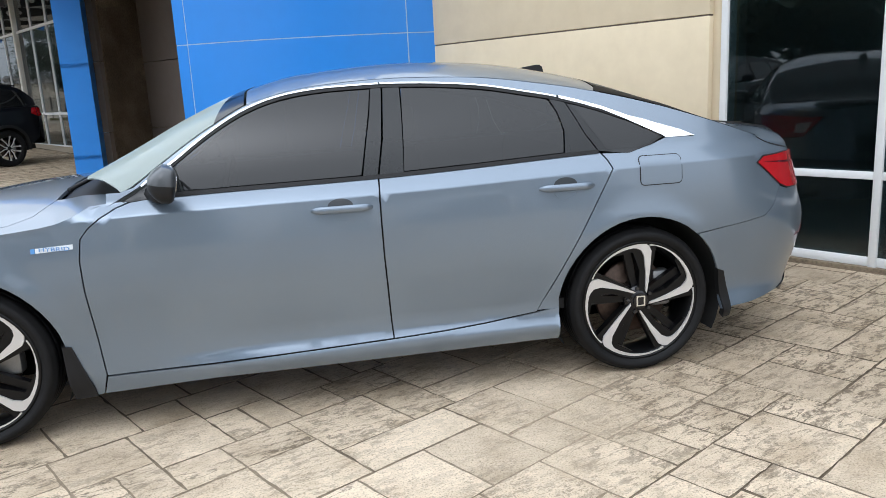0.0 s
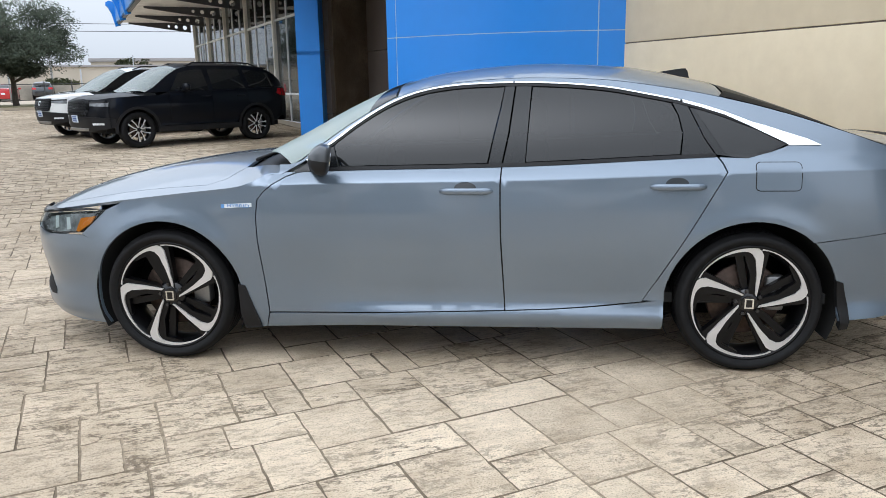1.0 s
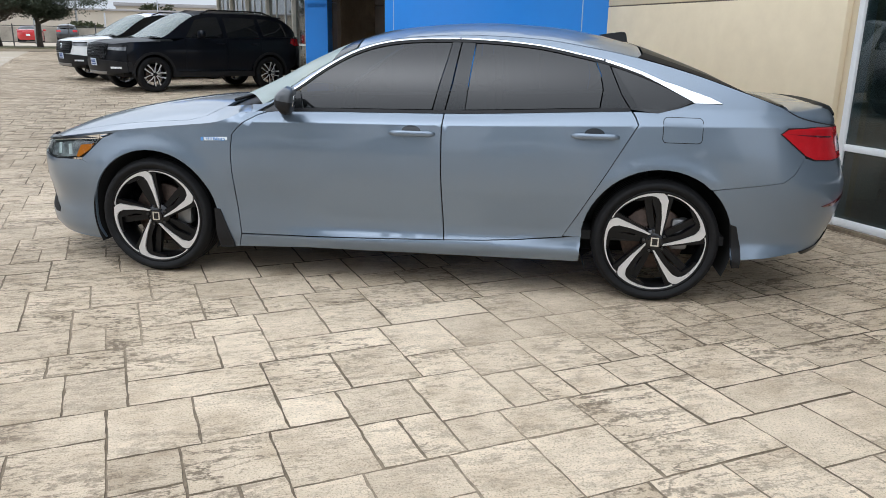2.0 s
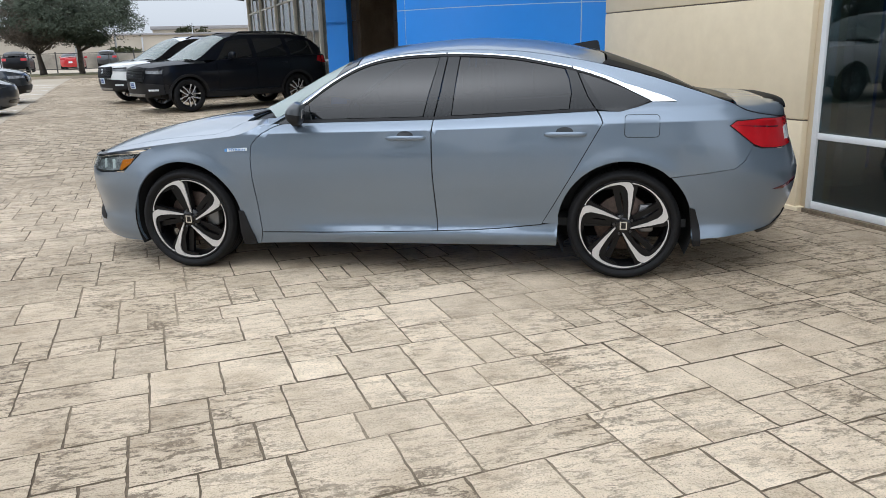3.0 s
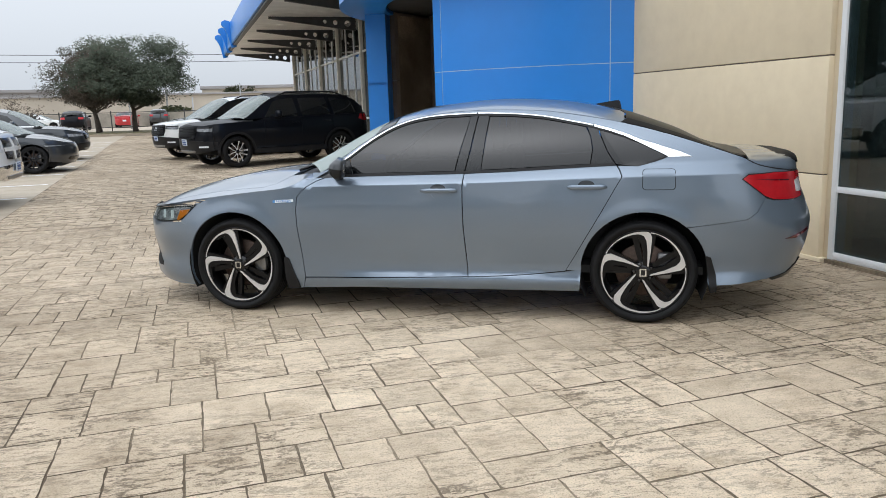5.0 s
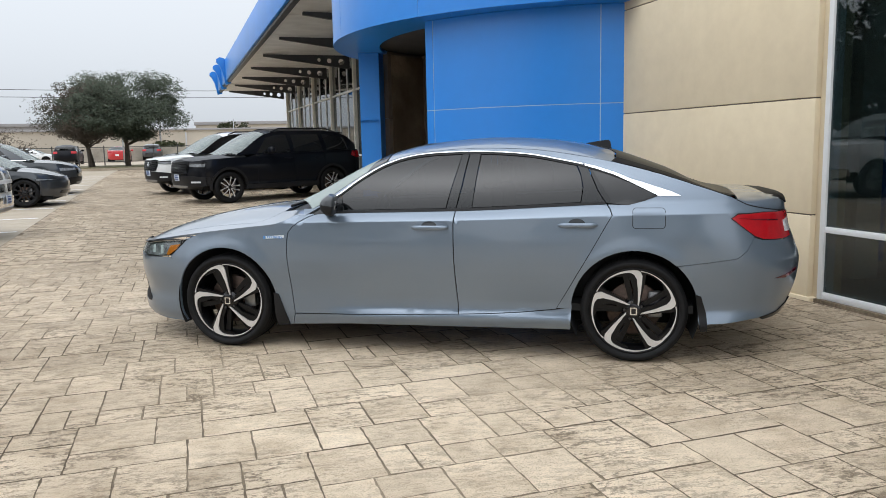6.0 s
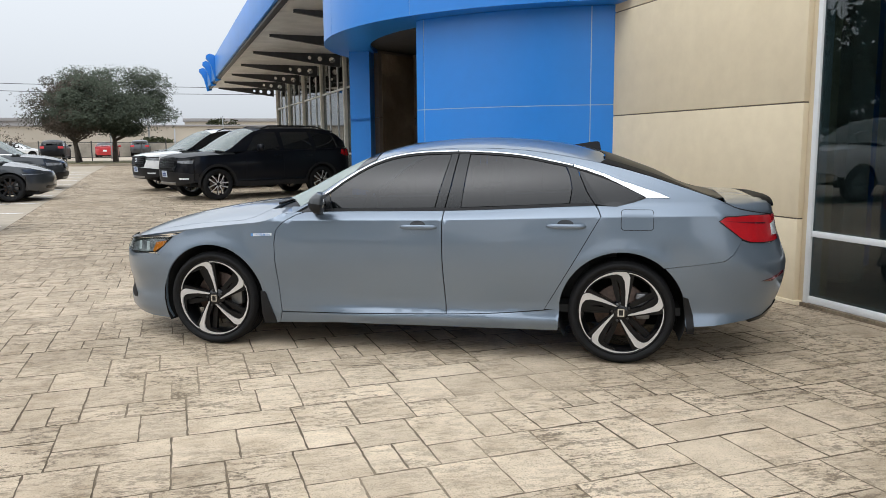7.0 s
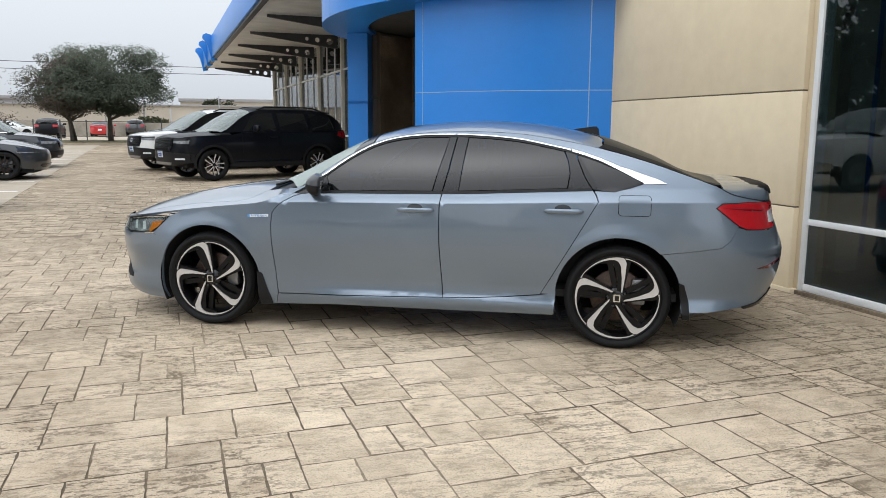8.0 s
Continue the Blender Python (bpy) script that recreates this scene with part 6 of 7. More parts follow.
        v, f = tube([(xa + 0.33, s * (sh.W + 0.03), zm - 0.02), (xa + 0.33, s * (sh.W - 0.14), zm - 0.05)], 0.03, 8)
        put("mirror_arm", mesh_of("mirror_arm", v, f, M["satin_black"], True), car)
        for x, par in ((xb - 0.16, fd), (xc - 0.18, rd)):
            zh = sh.crease(x) - 0.05
            part("door_handle", box_bm(0.22, 0.035, 0.03, 0.012, (x, s * (sh.side(x, zh) + 0.02), zh)), spec.get("mirror_mat", paint), par)
    if spec.get("rails"):
        for s in (-1, 1):
            xs = np.linspace(wt + 0.2, re - 0.1, 9)
            pts = [(x, s * (yr(x) - 0.06), sh.roof(x, yr(x) - 0.06).z + (0.055 if 0 < i < 8 else 0.0)) for i, x in enumerate(xs)]
            v, f = tube(pts, 0.018, 8)
            put("roof_rail", mesh_of("roof_rail", v, f, M["satin_black"], True), car)
    if spec.get("rear_spoiler"):
        half = [(re - 0.02, 0.0), (re - 0.02, -yr(re) + 0.05), (re + 0.16, -yr(re) + 0.09), (re + 0.20, 0.0)]
        zsp = sh.roof(re - 0.02, 0).z
        skin("rear_spoiler", sym(half), lambda x, y: Vector((x, y, zsp + 0.012 - 0.10 * (x - re) - 0.05 * (y / 0.7) ** 2)), paint, car, 0.12, 0, 0.03, mirror=False)
    # underside and inside
    box("floor_pan", (-0.6, -sh.W * 0.75, zs - 0.12), (wb + 0.7, sh.W * 0.75, zs - 0.02), M["well"], car)
    box("dark_core", (AR + 0.05, -sh.W + 0.10, zs), (wb - AR - 0.05, sh.W - 0.10, sh.belt(1.5) - 0.12), M["well"], car)
    box("engine_core", (xF + 0.1, -0.55, zs), (AR + 0.05, 0.55, sh.crease(0) - 0.05), M["well"], car)
    box("boot_core", (wb - AR - 0.05, -0.60, zs), (wb + 0.55, 0.60, sh.belt(wb) - 0.1), M["well"], car)
    for y in (-0.42, 0.42):
        box("seat_back", (1.55, y - 0.24, 0.6), (1.72, y + 0.24, sh.belt(1.5) + 0.28), M["seat"], car, 0.05)
    box("dashboard", (cw + 0.12, -sh.W + 0.2, sh.belt(0.8) - 0.25), (cw + 0.45, sh.W - 0.2, sh.belt(0.8) - 0.03), M["seat"], car, 0.05)
    for cx in (0, wb):
        for s in (1, -1):
            v, f = [], []
            for i in range(19):
                a = radians(-10 + 200 * i / 18)
                for rr, yy in ((AR + 0.004, -sh.W + 0.06), (AR + 0.004, -sh.W + 0.36), (0.0, -sh.W + 0.36)):
                    v.append((cx + rr * math.cos(a), yy * s, za + rr * math.sin(a)))
            for i in range(18):
                for k in range(2):
                    f.append((i * 3 + k, i * 3 + k + 1, i * 3 + 4 + k, i * 3 + 3 + k))
            put("arch_liner", mesh_of("arch_liner", v, f, M["well"], True), car)
            alloy_wheel(car, cx, -s * (sh.W - 0.045), R, r, 0.235, spec["wheel"], -s, True, 12)
    return car


def at(car, x, y, heading, scale=1.0):
    """Set a car with its front axle's middle at x, y; heading: the way its tail points, in degrees."""
    car.matrix_basis = pose(x, y, rise(x, y), 0, 0, heading) @ Matrix.Scale(scale, 4)




def suv_shape():
    return FullShape(
        W=0.985, pn=3.4, pt=3.6, xf=0.05, xr=2.95, z0=0.28, barrel=0.008,
        nose=[(0.3, -0.80), (0.45, -0.88), (0.75, -0.91), (1.0, -0.86), (1.1, -0.80)],
        tail=[(0.35, 3.80), (0.55, 3.88), (0.95, 3.88), (1.25, 3.80), (1.6, 3.62), (1.75, 3.5)],
        crease=[(-0.9, 0.99), (-0.4, 1.05), (0.5, 1.08), (2.0, 1.08), (3.8, 1.12)],
        belt=[(-0.8, 1.03), (0.5, 1.14), (1.5, 1.15), (2.8, 1.18), (3.8, 1.22)],
        rail=[(0.26, 1.14), (0.52, 1.32), (0.82, 1.51), (1.07, 1.63), (1.5, 1.70), (2.5, 1.70), (3.0, 1.67), (3.3, 1.59), (3.55, 1.42), (3.75, 1.25)],
        crown=[(0.03, 1.12), (0.36, 1.34), (0.77, 1.58), (1.08, 1.71), (1.6, 1.77), (2.6, 1.76), (3.1, 1.71), (3.35, 1.62), (3.60, 1.45), (3.82, 1.27)],
        hood=[(-0.86, 1.03), (-0.6, 1.09), (0.0, 1.14), (0.5, 1.165)],
        inset=[(0, 0.05), (0.12, 0.02), (0.25, 0.03), (0.5, 0.006), (0.75, 0.0), (0.92, 0.02), (1.0, 0.03)], sh=0.03, bl=0.06, ta=0.32, tb=0.25)


SUV = dict(lamp_mat=M["lamp_smoke"], wb=2.82, R=0.375, r=0.262, arch=0.425, doors=(0.72, 1.72, 2.62), sill=0.44, clad=True, rear_pillar=2.9, roof_end=3.18, glass_end=3.74,
           nose_top=1.02, grille=(0.68, 1.00, 0.60), mesh=True, emblem=True, lower=0.66, lamp=(0.61, 0.91, 0.87, 0.97), fog=(0.66, 0.86, 0.50, 0.54), plate=0.55,
           rear_top=1.21, tail_lamp=(0.55, 0.915, 1.0, 1.17), cowl=0.09, screen_top=1.06, rail_w=0.085, wheel="fork", rails=True, rear_spoiler=True,
           windows=[(0.74, 1.04, 1.66, 1.62), (1.76, 1.74, 2.58, 2.52), (2.68, 2.62, 3.40, 3.25)], side_end=3.72)

black_suv = vehicle("suv", "glossy black sport utility car with black-and-silver wheels", suv_shape(), M["paint_black"], SUV, 0.08)
at(black_suv, -7.22, 12.72, 51, 1.02)
white_suv = vehicle("suv", "white sport utility car with black roof rails and grille", suv_shape(), M["paint_white"], dict(SUV, mirror_mat=M["satin_black"], side_mat=M["gloss_black"]), 0.10)
at(white_suv, -9.85, 15.45, 51)
grey_suv = vehicle("suv", "grey sport utility car parked in a row", suv_shape(), M["paint_grey"], SUV, 0.12)
at(grey_suv, -11.9, 19.25, 51)


def crossover_shape(h=0.0):
    return FullShape(
        W=0.92, pn=2.8, pt=3.2, xf=0.1, xr=2.8, z0=0.24, barrel=0.008,
        nose=[(0.25, -0.80), (0.45, -0.90), (0.65, -0.90), (0.9, -0.78), (1.0, -0.7)],
        tail=[(0.3, 3.55), (0.55, 3.66), (0.95, 3.63), (1.3, 3.45), (1.5, 3.3)],
        crease=[(-0.9, 0.80 + h), (-0.4, 0.92 + h), (0.5, 0.98 + h), (2.0, 0.99 + h), (3.6, 1.06 + h)],
        belt=[(-0.8, 0.84 + h), (0.5, 1.03 + h), (1.5, 1.05 + h), (2.8, 1.12 + h), (3.6, 1.16 + h)],
        rail=[(0.40, 1.03 + h), (0.75, 1.26 + h), (1.1, 1.43 + h), (1.5, 1.52 + h), (2.3, 1.54 + h), (2.9, 1.48 + h), (3.2, 1.40 + h), (3.5, 1.18 + h)],
        crown=[(0.2, 1.00 + h), (0.55, 1.24 + h), (0.95, 1.46 + h), (1.4, 1.58 + h), (2.3, 1.61 + h), (3.0, 1.54 + h), (3.3, 1.44 + h), (3.58, 1.2 + h)],
        hood=[(-0.85, 0.84 + h), (-0.55, 0.95 + h), (0.0, 1.03 + h), (0.45, 1.06 + h)],
        inset=[(0, 0.05), (0.12, 0.02), (0.25, 0.035), (0.5, 0.01), (0.75, 0.0), (0.92, 0.02), (1.0, 0.03)], sh=0.03, bl=0.07, ta=0.36, tb=0.4)


CROSS = dict(lamp_mat=M["lamp_grey"], wb=2.65, R=0.34, r=0.235, arch=0.385, doors=(0.62, 1.62, 2.50), sill=0.36, clad=True, rear_pillar=2.8, roof_end=3.05, glass_end=3.48,
             nose_top=0.84, grille=(0.58, 0.80, 0.42), emblem=False, lower=0.50, lamp=(0.46, 0.85, 0.70, 0.81), rear_top=1.15, tail_lamp=(0.5, 0.85, 0.90, 1.08),
             cowl=0.22, screen_top=1.12, wheel="dark", windows=[(0.80, 1.12, 1.56, 1.52), (1.66, 1.64, 2.46, 2.36), (2.54, 2.46, 3.10, 2.95)], side_end=3.46, chrome_belt=True)


def saloon_shape():
    return FullShape(
        W=0.915, pn=2.5, pt=3.0, xf=0.15, xr=2.8, z0=0.2, barrel=0.008,
        nose=[(0.2, -0.78), (0.4, -0.87), (0.55, -0.87), (0.75, -0.78), (0.85, -0.66)],
        tail=[(0.25, 3.70), (0.5, 3.80), (0.85, 3.80), (1.05, 3.75)],
        crease=[(-0.9, 0.66), (-0.4, 0.80), (0.5, 0.89), (2.0, 0.90), (3.7, 0.97)],
        belt=[(-0.8, 0.70), (0.4, 0.93), (1.5, 0.95), (2.8, 1.0), (3.7, 1.03)],
        rail=[(0.30, 0.93), (0.7, 1.13), (1.05, 1.28), (1.5, 1.37), (2.1, 1.37), (2.7, 1.27), (3.2, 1.12), (3.5, 1.03), (3.75, 1.02)],
        crown=[(0.05, 0.92), (0.45, 1.13), (0.9, 1.33), (1.4, 1.43), (2.1, 1.44), (2.8, 1.33), (3.3, 1.13), (3.55, 1.06), (3.8, 1.05)],
        hood=[(-0.82, 0.70), (-0.5, 0.83), (0.0, 0.93), (0.4, 0.97)],
        inset=[(0, 0.05), (0.12, 0.02), (0.25, 0.035), (0.5, 0.01), (0.75, 0.0), (0.92, 0.02), (1.0, 0.03)], sh=0.03, bl=0.07, ta=0.40, tb=0.5)


SALOON = dict(lamp_mat=M["lamp_grey"], wb=2.88, R=0.335, r=0.245, arch=0.37, doors=(0.55, 1.58, 2.55), sill=0.27, rear_pillar=2.8, roof_end=2.45, glass_end=3.40, boot_end=3.72,
              nose_top=0.70, grille=(0.26, 0.36, 0.55), lamp=(0.52, 0.87, 0.632, 0.682), rear_top=1.0, tail_lamp=(0.42, 0.84, 0.82, 0.96), cowl=0.12, screen_top=1.10,
              wheel="dark", windows=[(0.72, 1.10, 1.52, 1.50), (1.62, 1.62, 2.60, 2.40)], side_end=3.38, rear_plate=0.55)

hatch = vehicle("car", "dark grey electric saloon with black wheels in a marked bay", saloon_shape(), M["paint_grey"], SALOON, 0.09)
cross = vehicle("car", "dark grey crossover car with chrome window line", crossover_shape(), M["paint_grey"], CROSS, 0.09)


def pickup_shape():
    return FullShape(
        W=1.0, pn=4.2, pt=5.0, xf=0.1, xr=4.3, z0=0.36, barrel=0.004,
        nose=[(0.4, -0.90), (0.6, -0.95), (0.95, -0.93), (1.15, -0.86), (1.25, -0.8)], tail=[(0.5, 4.85), (0.9, 4.9), (1.3, 4.88)],
        crease=[(-0.9, 1.14), (-0.4, 1.18), (0.5, 1.20), (2.6, 1.22), (4.9, 1.26)], belt=[(-0.8, 1.17), (0.5, 1.26), (2.6, 1.28), (4.9, 1.32)],
        rail=[(0.55, 1.27), (0.85, 1.52), (1.1, 1.70), (1.35, 1.80), (1.8, 1.84), (2.6, 1.83), (2.85, 1.78), (3.05, 1.36), (4.9, 1.35)],
        crown=[(0.35, 1.27), (0.7, 1.55), (1.05, 1.78), (1.35, 1.88), (1.8, 1.92), (2.6, 1.91), (2.9, 1.84), (3.08, 1.38), (4.9, 1.37)],
        hood=[(-0.88, 1.18), (-0.6, 1.24), (0.0, 1.28), (0.5, 1.30)],
        inset=[(0, 0.05), (0.12, 0.02), (0.25, 0.03), (0.5, 0.005), (0.75, 0.0), (0.92, 0.02), (1.0, 0.03)], sh=0.03, bl=0.05, ta=0.28, tb=0.2)


PICKUP = dict(wb=3.57, R=0.40, r=0.25, arch=0.46, doors=(0.72, 1.78, 2.75), sill=0.50, rear_pillar=2.9, roof_end=2.80, glass_end=3.05, boot_end=4.80, category="pickup truck",
              nose_top=1.13, grille=(0.74, 1.10, 0.50), bars=True, lower=0.66, lower_dark=False, lamp=(0.55, 0.92, 0.86, 1.08), rear_top=1.3, tail_lamp=(0.8, 0.93, 0.9, 1.2),
              cowl=0.42, screen_top=1.30, wheel="plain", windows=[(0.90, 1.25, 1.72, 1.70), (1.84, 1.84, 2.70, 2.64)], side_end=3.04, plate=0.55)
truck = vehicle("pickup_truck", "white full-size pickup truck with chrome grille", pickup_shape(), M["paint_white"], PICKUP, 0.09)
dark = vehicle("car", "black crossover car with bright grille rim in a marked bay", crossover_shape(), M["paint_black"], dict(CROSS, bars=False), 0.10)


# ---------------------------------------------------------------- car park on the far side


def bay(s, o):
    p = site(s, o)
    return p.x, p.y


for car, s, o, h in ((truck, 9.0, 9.05, 210), (dark, 6.4, 9.5, 210), (hatch, 16.3, 9.15, 210), (cross, 20.9, 9.55, 210)):
    x, y = bay(s, o)
    at(car, x, y, h)

# parked across the lane behind the viewer, mirrored in the paint
for car, x, y in ((white_suv, -4.4, -13.2), (hatch, -1.4, -13.0), (truck, 1.7, -13.4), (white_suv, 4.8, -13.2), (cross, 7.8, -13.0)):
    copy_thing(car, pose(x, y, rise(x, y), 0, 0, 270))

stripe = new("bay_marking")
tagged(stripe, "worn white painted parking bay lines", "marking", kind="structure")
for i in range(-4, 11):
    s = 7.27 + i * 2.56
    verts = []
    for ds in (-0.06, 0.06):
        for k in range(4):
            o = EDGE(s) + 0.12 + 5.0 * k / 3
            p = site(s + ds, o)
            verts.append((p.x, p.y, rise(p.x, p.y) - 0.004))
    faces = [(k, k + 1, k + 5, k + 4) for k in range(3)]
    put("line", mesh_of("line", verts, [tuple(reversed(f)) for f in faces], M["stripe"]), stripe)


# grass verge and its kerb at the end of the lot
def far(s, o, z=0.0):
    p = site(s, o)
    return (p.x, p.y, rise(p.x, p.y) + z)


def slab(name, s0, s1, o0, o1, z0, z1, mat, label, kind="structure", cat="ground"):
    verts = [far(s, o, z) for z in (z0, z1) for s, o in ((s0, o0), (s1, o0), (s1, o1), (s0, o1))]
    bm = bmesh.new()
    vs = [bm.verts.new(v) for v in verts]
    for f in ((3, 2, 1, 0), (4, 5, 6, 7), (0, 1, 5, 4), (1, 2, 6, 5), (2, 3, 7, 6), (3, 0, 4, 7)):
        bm.faces.new([vs[i] for i in f])
    bmesh.ops.recalc_face_normals(bm, faces=bm.faces[:])
    ob = part(name, bm, mat, None, "", False)
    return tagged(ob, label, cat, kind=kind)


slab("grass_verge", 43.6, 50.5, 8.4, 60, -0.1, 0.14, M["grass"], "strip of dry winter grass behind a kerb")
slab("kerb", 43.3, 43.6, 8.4, 60, -0.1, 0.12, M["lot"], "pale concrete kerb", cat="kerb")


# trees -------------------------------------------------------------------
def tree(name, label, x, y, height, spread, leaf, leaves, seed, trunk_r=0.22, bare=False, clear=0.22, leaf_size=0.16):
    rng = random.Random(seed)
    top = new(name)
    tagged(top, label, "tree")
    z0 = rise(x, y)
    limbs = []

    def grow(p, d, length, rad, level):
        pts, rs = [p.copy()], [rad]
        n = 5
        for i in range(n):
            d = (d + Vector((rng.uniform(-1, 1), rng.uniform(-1, 1), rng.uniform(-0.5, 0.6))) * (0.07 if level == 0 else 0.22)).normalized()
            p = p + d * length / n
            pts.append(p.copy())
            rs.append(rad * (1 - 0.62 * (i + 1) / n))
        limbs.append((pts, rs, level))
        if level < 3:
            for _ in range((6, 4, 4)[level]):
                t = rng.uniform(0.6 if level == 0 else 0.35, 1.0)
                q = pts[min(n, int(t * n))]
                a = rng.uniform(0, 2 * math.pi)
                side = Vector((math.cos(a), math.sin(a), rng.uniform(-0.1, 0.75))).normalized()
                grow(q, (d * 0.35 + side).normalized(), length * rng.uniform(0.42, 0.6), rad * 0.42, level + 1)
    grow(Vector((0, 0, -0.1)), Vector((rng.uniform(-0.06, 0.06), rng.uniform(-0.06, 0.06), 1)), height * (0.34 + clear * 0.3), trunk_r, 0)
    for j in range(7):
        a = 2 * math.pi * (j + rng.random() * 0.6) / 7
        grow(Vector((0, 0, height * (clear + 0.06 + 0.05 * rng.random()))), Vector((math.cos(a), math.sin(a), rng.uniform(0.25, 0.9))).normalized(), spread * rng.uniform(0.26, 0.36), trunk_r * 0.5, 1)
    tv, tf, bv, bf = [], [], [], []
    for i, (pts, rs, level) in enumerate(limbs):
        v, f = tube(pts, [max(0.012, q) for q in rs], 8 if level < 2 else 5)
        dst_v, dst_f = (tv, tf) if i == 0 else (bv, bf)
        k = len(dst_v)
        dst_v += v
        dst_f += [tuple(q + k for q in g) for g in f]
    put("trunk", mesh_of("trunk", tv, tf, M["bark"], True), top)
    tagged(put("branch_work", mesh_of("branch_work", bv, bf, M["bark"], True), top), kind="stuff")
    tips = [p for pts, _, level in limbs if level >= 2 for p in pts[2:]]
    lv, lf = [], []
    half, base = spread / 2, height * (clear + 0.02)
    lumps = []
    for _ in range(60):
        a, q = rng.uniform(0, 2 * math.pi), math.sqrt(rng.random())
        hh = rng.uniform(0.0, 1.0)
        rr = half * q * (1 - 0.45 * max(0, hh - 0.45) / 0.55)
        lumps.append((Vector((rr * math.cos(a), rr * math.sin(a), base + (height - base) * (0.12 + 0.74 * hh))), rng.uniform(0.06, 0.16) * spread))
    for _ in range(leaves):
        if rng.random() < 0.45 and tips:
            c = rng.choice(tips) + Vector([rng.gauss(0, 0.28) for _ in range(3)])
        else:
            lc, lr = rng.choice(lumps)
            v = Vector([rng.gauss(0, 1) for _ in range(3)]).normalized() * lr * (0.55 + 0.5 * rng.random())
            v.z *= 0.62
            c = lc + v
        mid = (height + base) / 2
        e = (math.hypot(c.x, c.y) / (half * 1.02)) ** 2 + (abs(c.z - mid) / ((height - base) / 2 * 1.04)) ** (1.9 if c.z > mid else 3.6)
        if e > 1.0 + rng.uniform(-0.35, 0.16) or c.z < base - 0.2:
            continue
        u = Vector([rng.gauss(0, 1) for _ in range(3)]).normalized()
        w = u.orthogonal().normalized()
        s = leaf_size * rng.uniform(0.6, 1.35)
        k = len(lv)
        lv += [c - u * s, c + w * s * 0.45, c + u * s, c - w * s * 0.45]
        lf.append((k, k + 1, k + 2, k + 3))
    if lv:
        put("crown", mesh_of("crown", lv, lf, leaf), top)
    top.matrix_basis = pose(x, y, z0, 0, 0, rng.uniform(0, 360))
    return top


def by_bearing(px_az, dist):
    """A place by its bearing and distance from where the camera ends."""
    a = radians(px_az)
    return 2.70 + dist * math.cos(a), -4.87 + dist * math.sin(a)


x, y = by_bearing(125.1, 52.5)
tree("oak_tree", "dark evergreen live oak with a broad crown on the verge", x, y, 6.2, 8.6, M["oak"], 90000, 3, 0.2, clear=0.27, leaf_size=0.07)
x, y = by_bearing(127.35, 53.5)
tree("oak_tree", "live oak with thin brown-green crown on the verge", x, y, 6.1, 7.0, M["oak_thin"], 26000, 8, 0.2, clear=0.28, leaf_size=0.07)
x, y = by_bearing(127.5, 51.8)
tree("bare_tree", "bare brown winter tree in front of the oak", x, y, 5.6, 4.6, M["brown_twig"], 14000, 21, 0.14, clear=0.28, leaf_size=0.06)
x, y = by_bearing(132.4, 60)
tree("bare_tree", "low bare winter shrub at the edge of the car park", x, y, 3.0, 5.0, M["brown_twig"], 1500, 33, 0.08, clear=0.1, leaf_size=0.06)
for i, (az, d, hh, sp) in enumerate(((117.9, 120, 5.4, 6), (121.0, 150, 5, 8), (116.4, 160, 5, 9), (122.6, 85, 1.9, 4))):
    x, y = by_bearing(az, d)
    tree("small_tree", "distant scrubby tree beside a low building", x, y, hh, sp, M["shrub"], 2200, 50 + i, 0.12, clear=0.1, leaf_size=0.3)
# trees across the road behind the viewer, mirrored in the glass and paint
for i, (x, y, hh, sp, n, ls) in enumerate(((-2.0, -16.5, 10.5, 9, 20000, 0.13), (8, -30, 7.0, 11, 9000, 0.28), (-11, -27, 8.5, 12, 9000, 0.30), (-20, -24, 5.5, 9, 5000, 0.26),
                                            (-30, -14, 5.5, 9, 5000, 0.26), (-31, -2, 9, 12, 14000, 0.32), (-32, 8, 9.5, 13, 16000, 0.32), (-35, 18, 9.5, 13, 16000, 0.32))):
    tree("oak_tree", "live oak at the edge of the car park", x, y, hh, sp, M["oak"], n, 80 + i, 0.24, clear=0.30 if i == 0 else 0.05, leaf_size=ls)


# low buildings, wall and fence in the distance ----------------------------------
def far_building(name, label, az0, az1, d, z0, z1, mat, roof=0.25, windows=0):
    """A low block seen square on between two bearings."""
    a, b = Vector((*by_bearing(az0, d), 0)), Vector((*by_bearing(az1, d), 0))
    e = b - a
    m = Matrix.Translation(a) @ Matrix.Rotation(math.atan2(e.y, e.x), 4, "Z")
    top = new(name)
    tagged(top, label, "building")
    box("wall", (0, -12, z0), (e.length, 0, z1), mat, top, 0, "", m)
    if roof:
        box("roof", (-0.3, -12.3, z1), (e.length + 0.3, 0.3, z1 + roof), M["far_roof"], top, 0.03, "", m)
    for i in range(windows):
        x = e.length * (i + 0.5) / windows
        box("window", (x - 1.2, 0.0, z0 + 1.0), (x + 1.2, 0.06, z0 + 2.4), M["tint_body"], top, 0.01, "", m)
    return top


far_building("warehouse", "long low pale warehouse with a flat roof", 112.0, 133.5, 118, -0.5, 4.2, M["far_wall"])
far_building("warehouse", "low grey building beyond the road", 114.0, 120.5, 150, 0, 5.9, M["far_wall"], 0.6)
far_building("house", "distant low building with grey roof", 130.0, 136.0, 140, 0, 5.6, M["far_roof"], 0.5)
far_building("retaining_wall", "long grey limestone retaining wall", 112.0, 134.0, 84, -0.5, 1.75, M["stone"], 0)

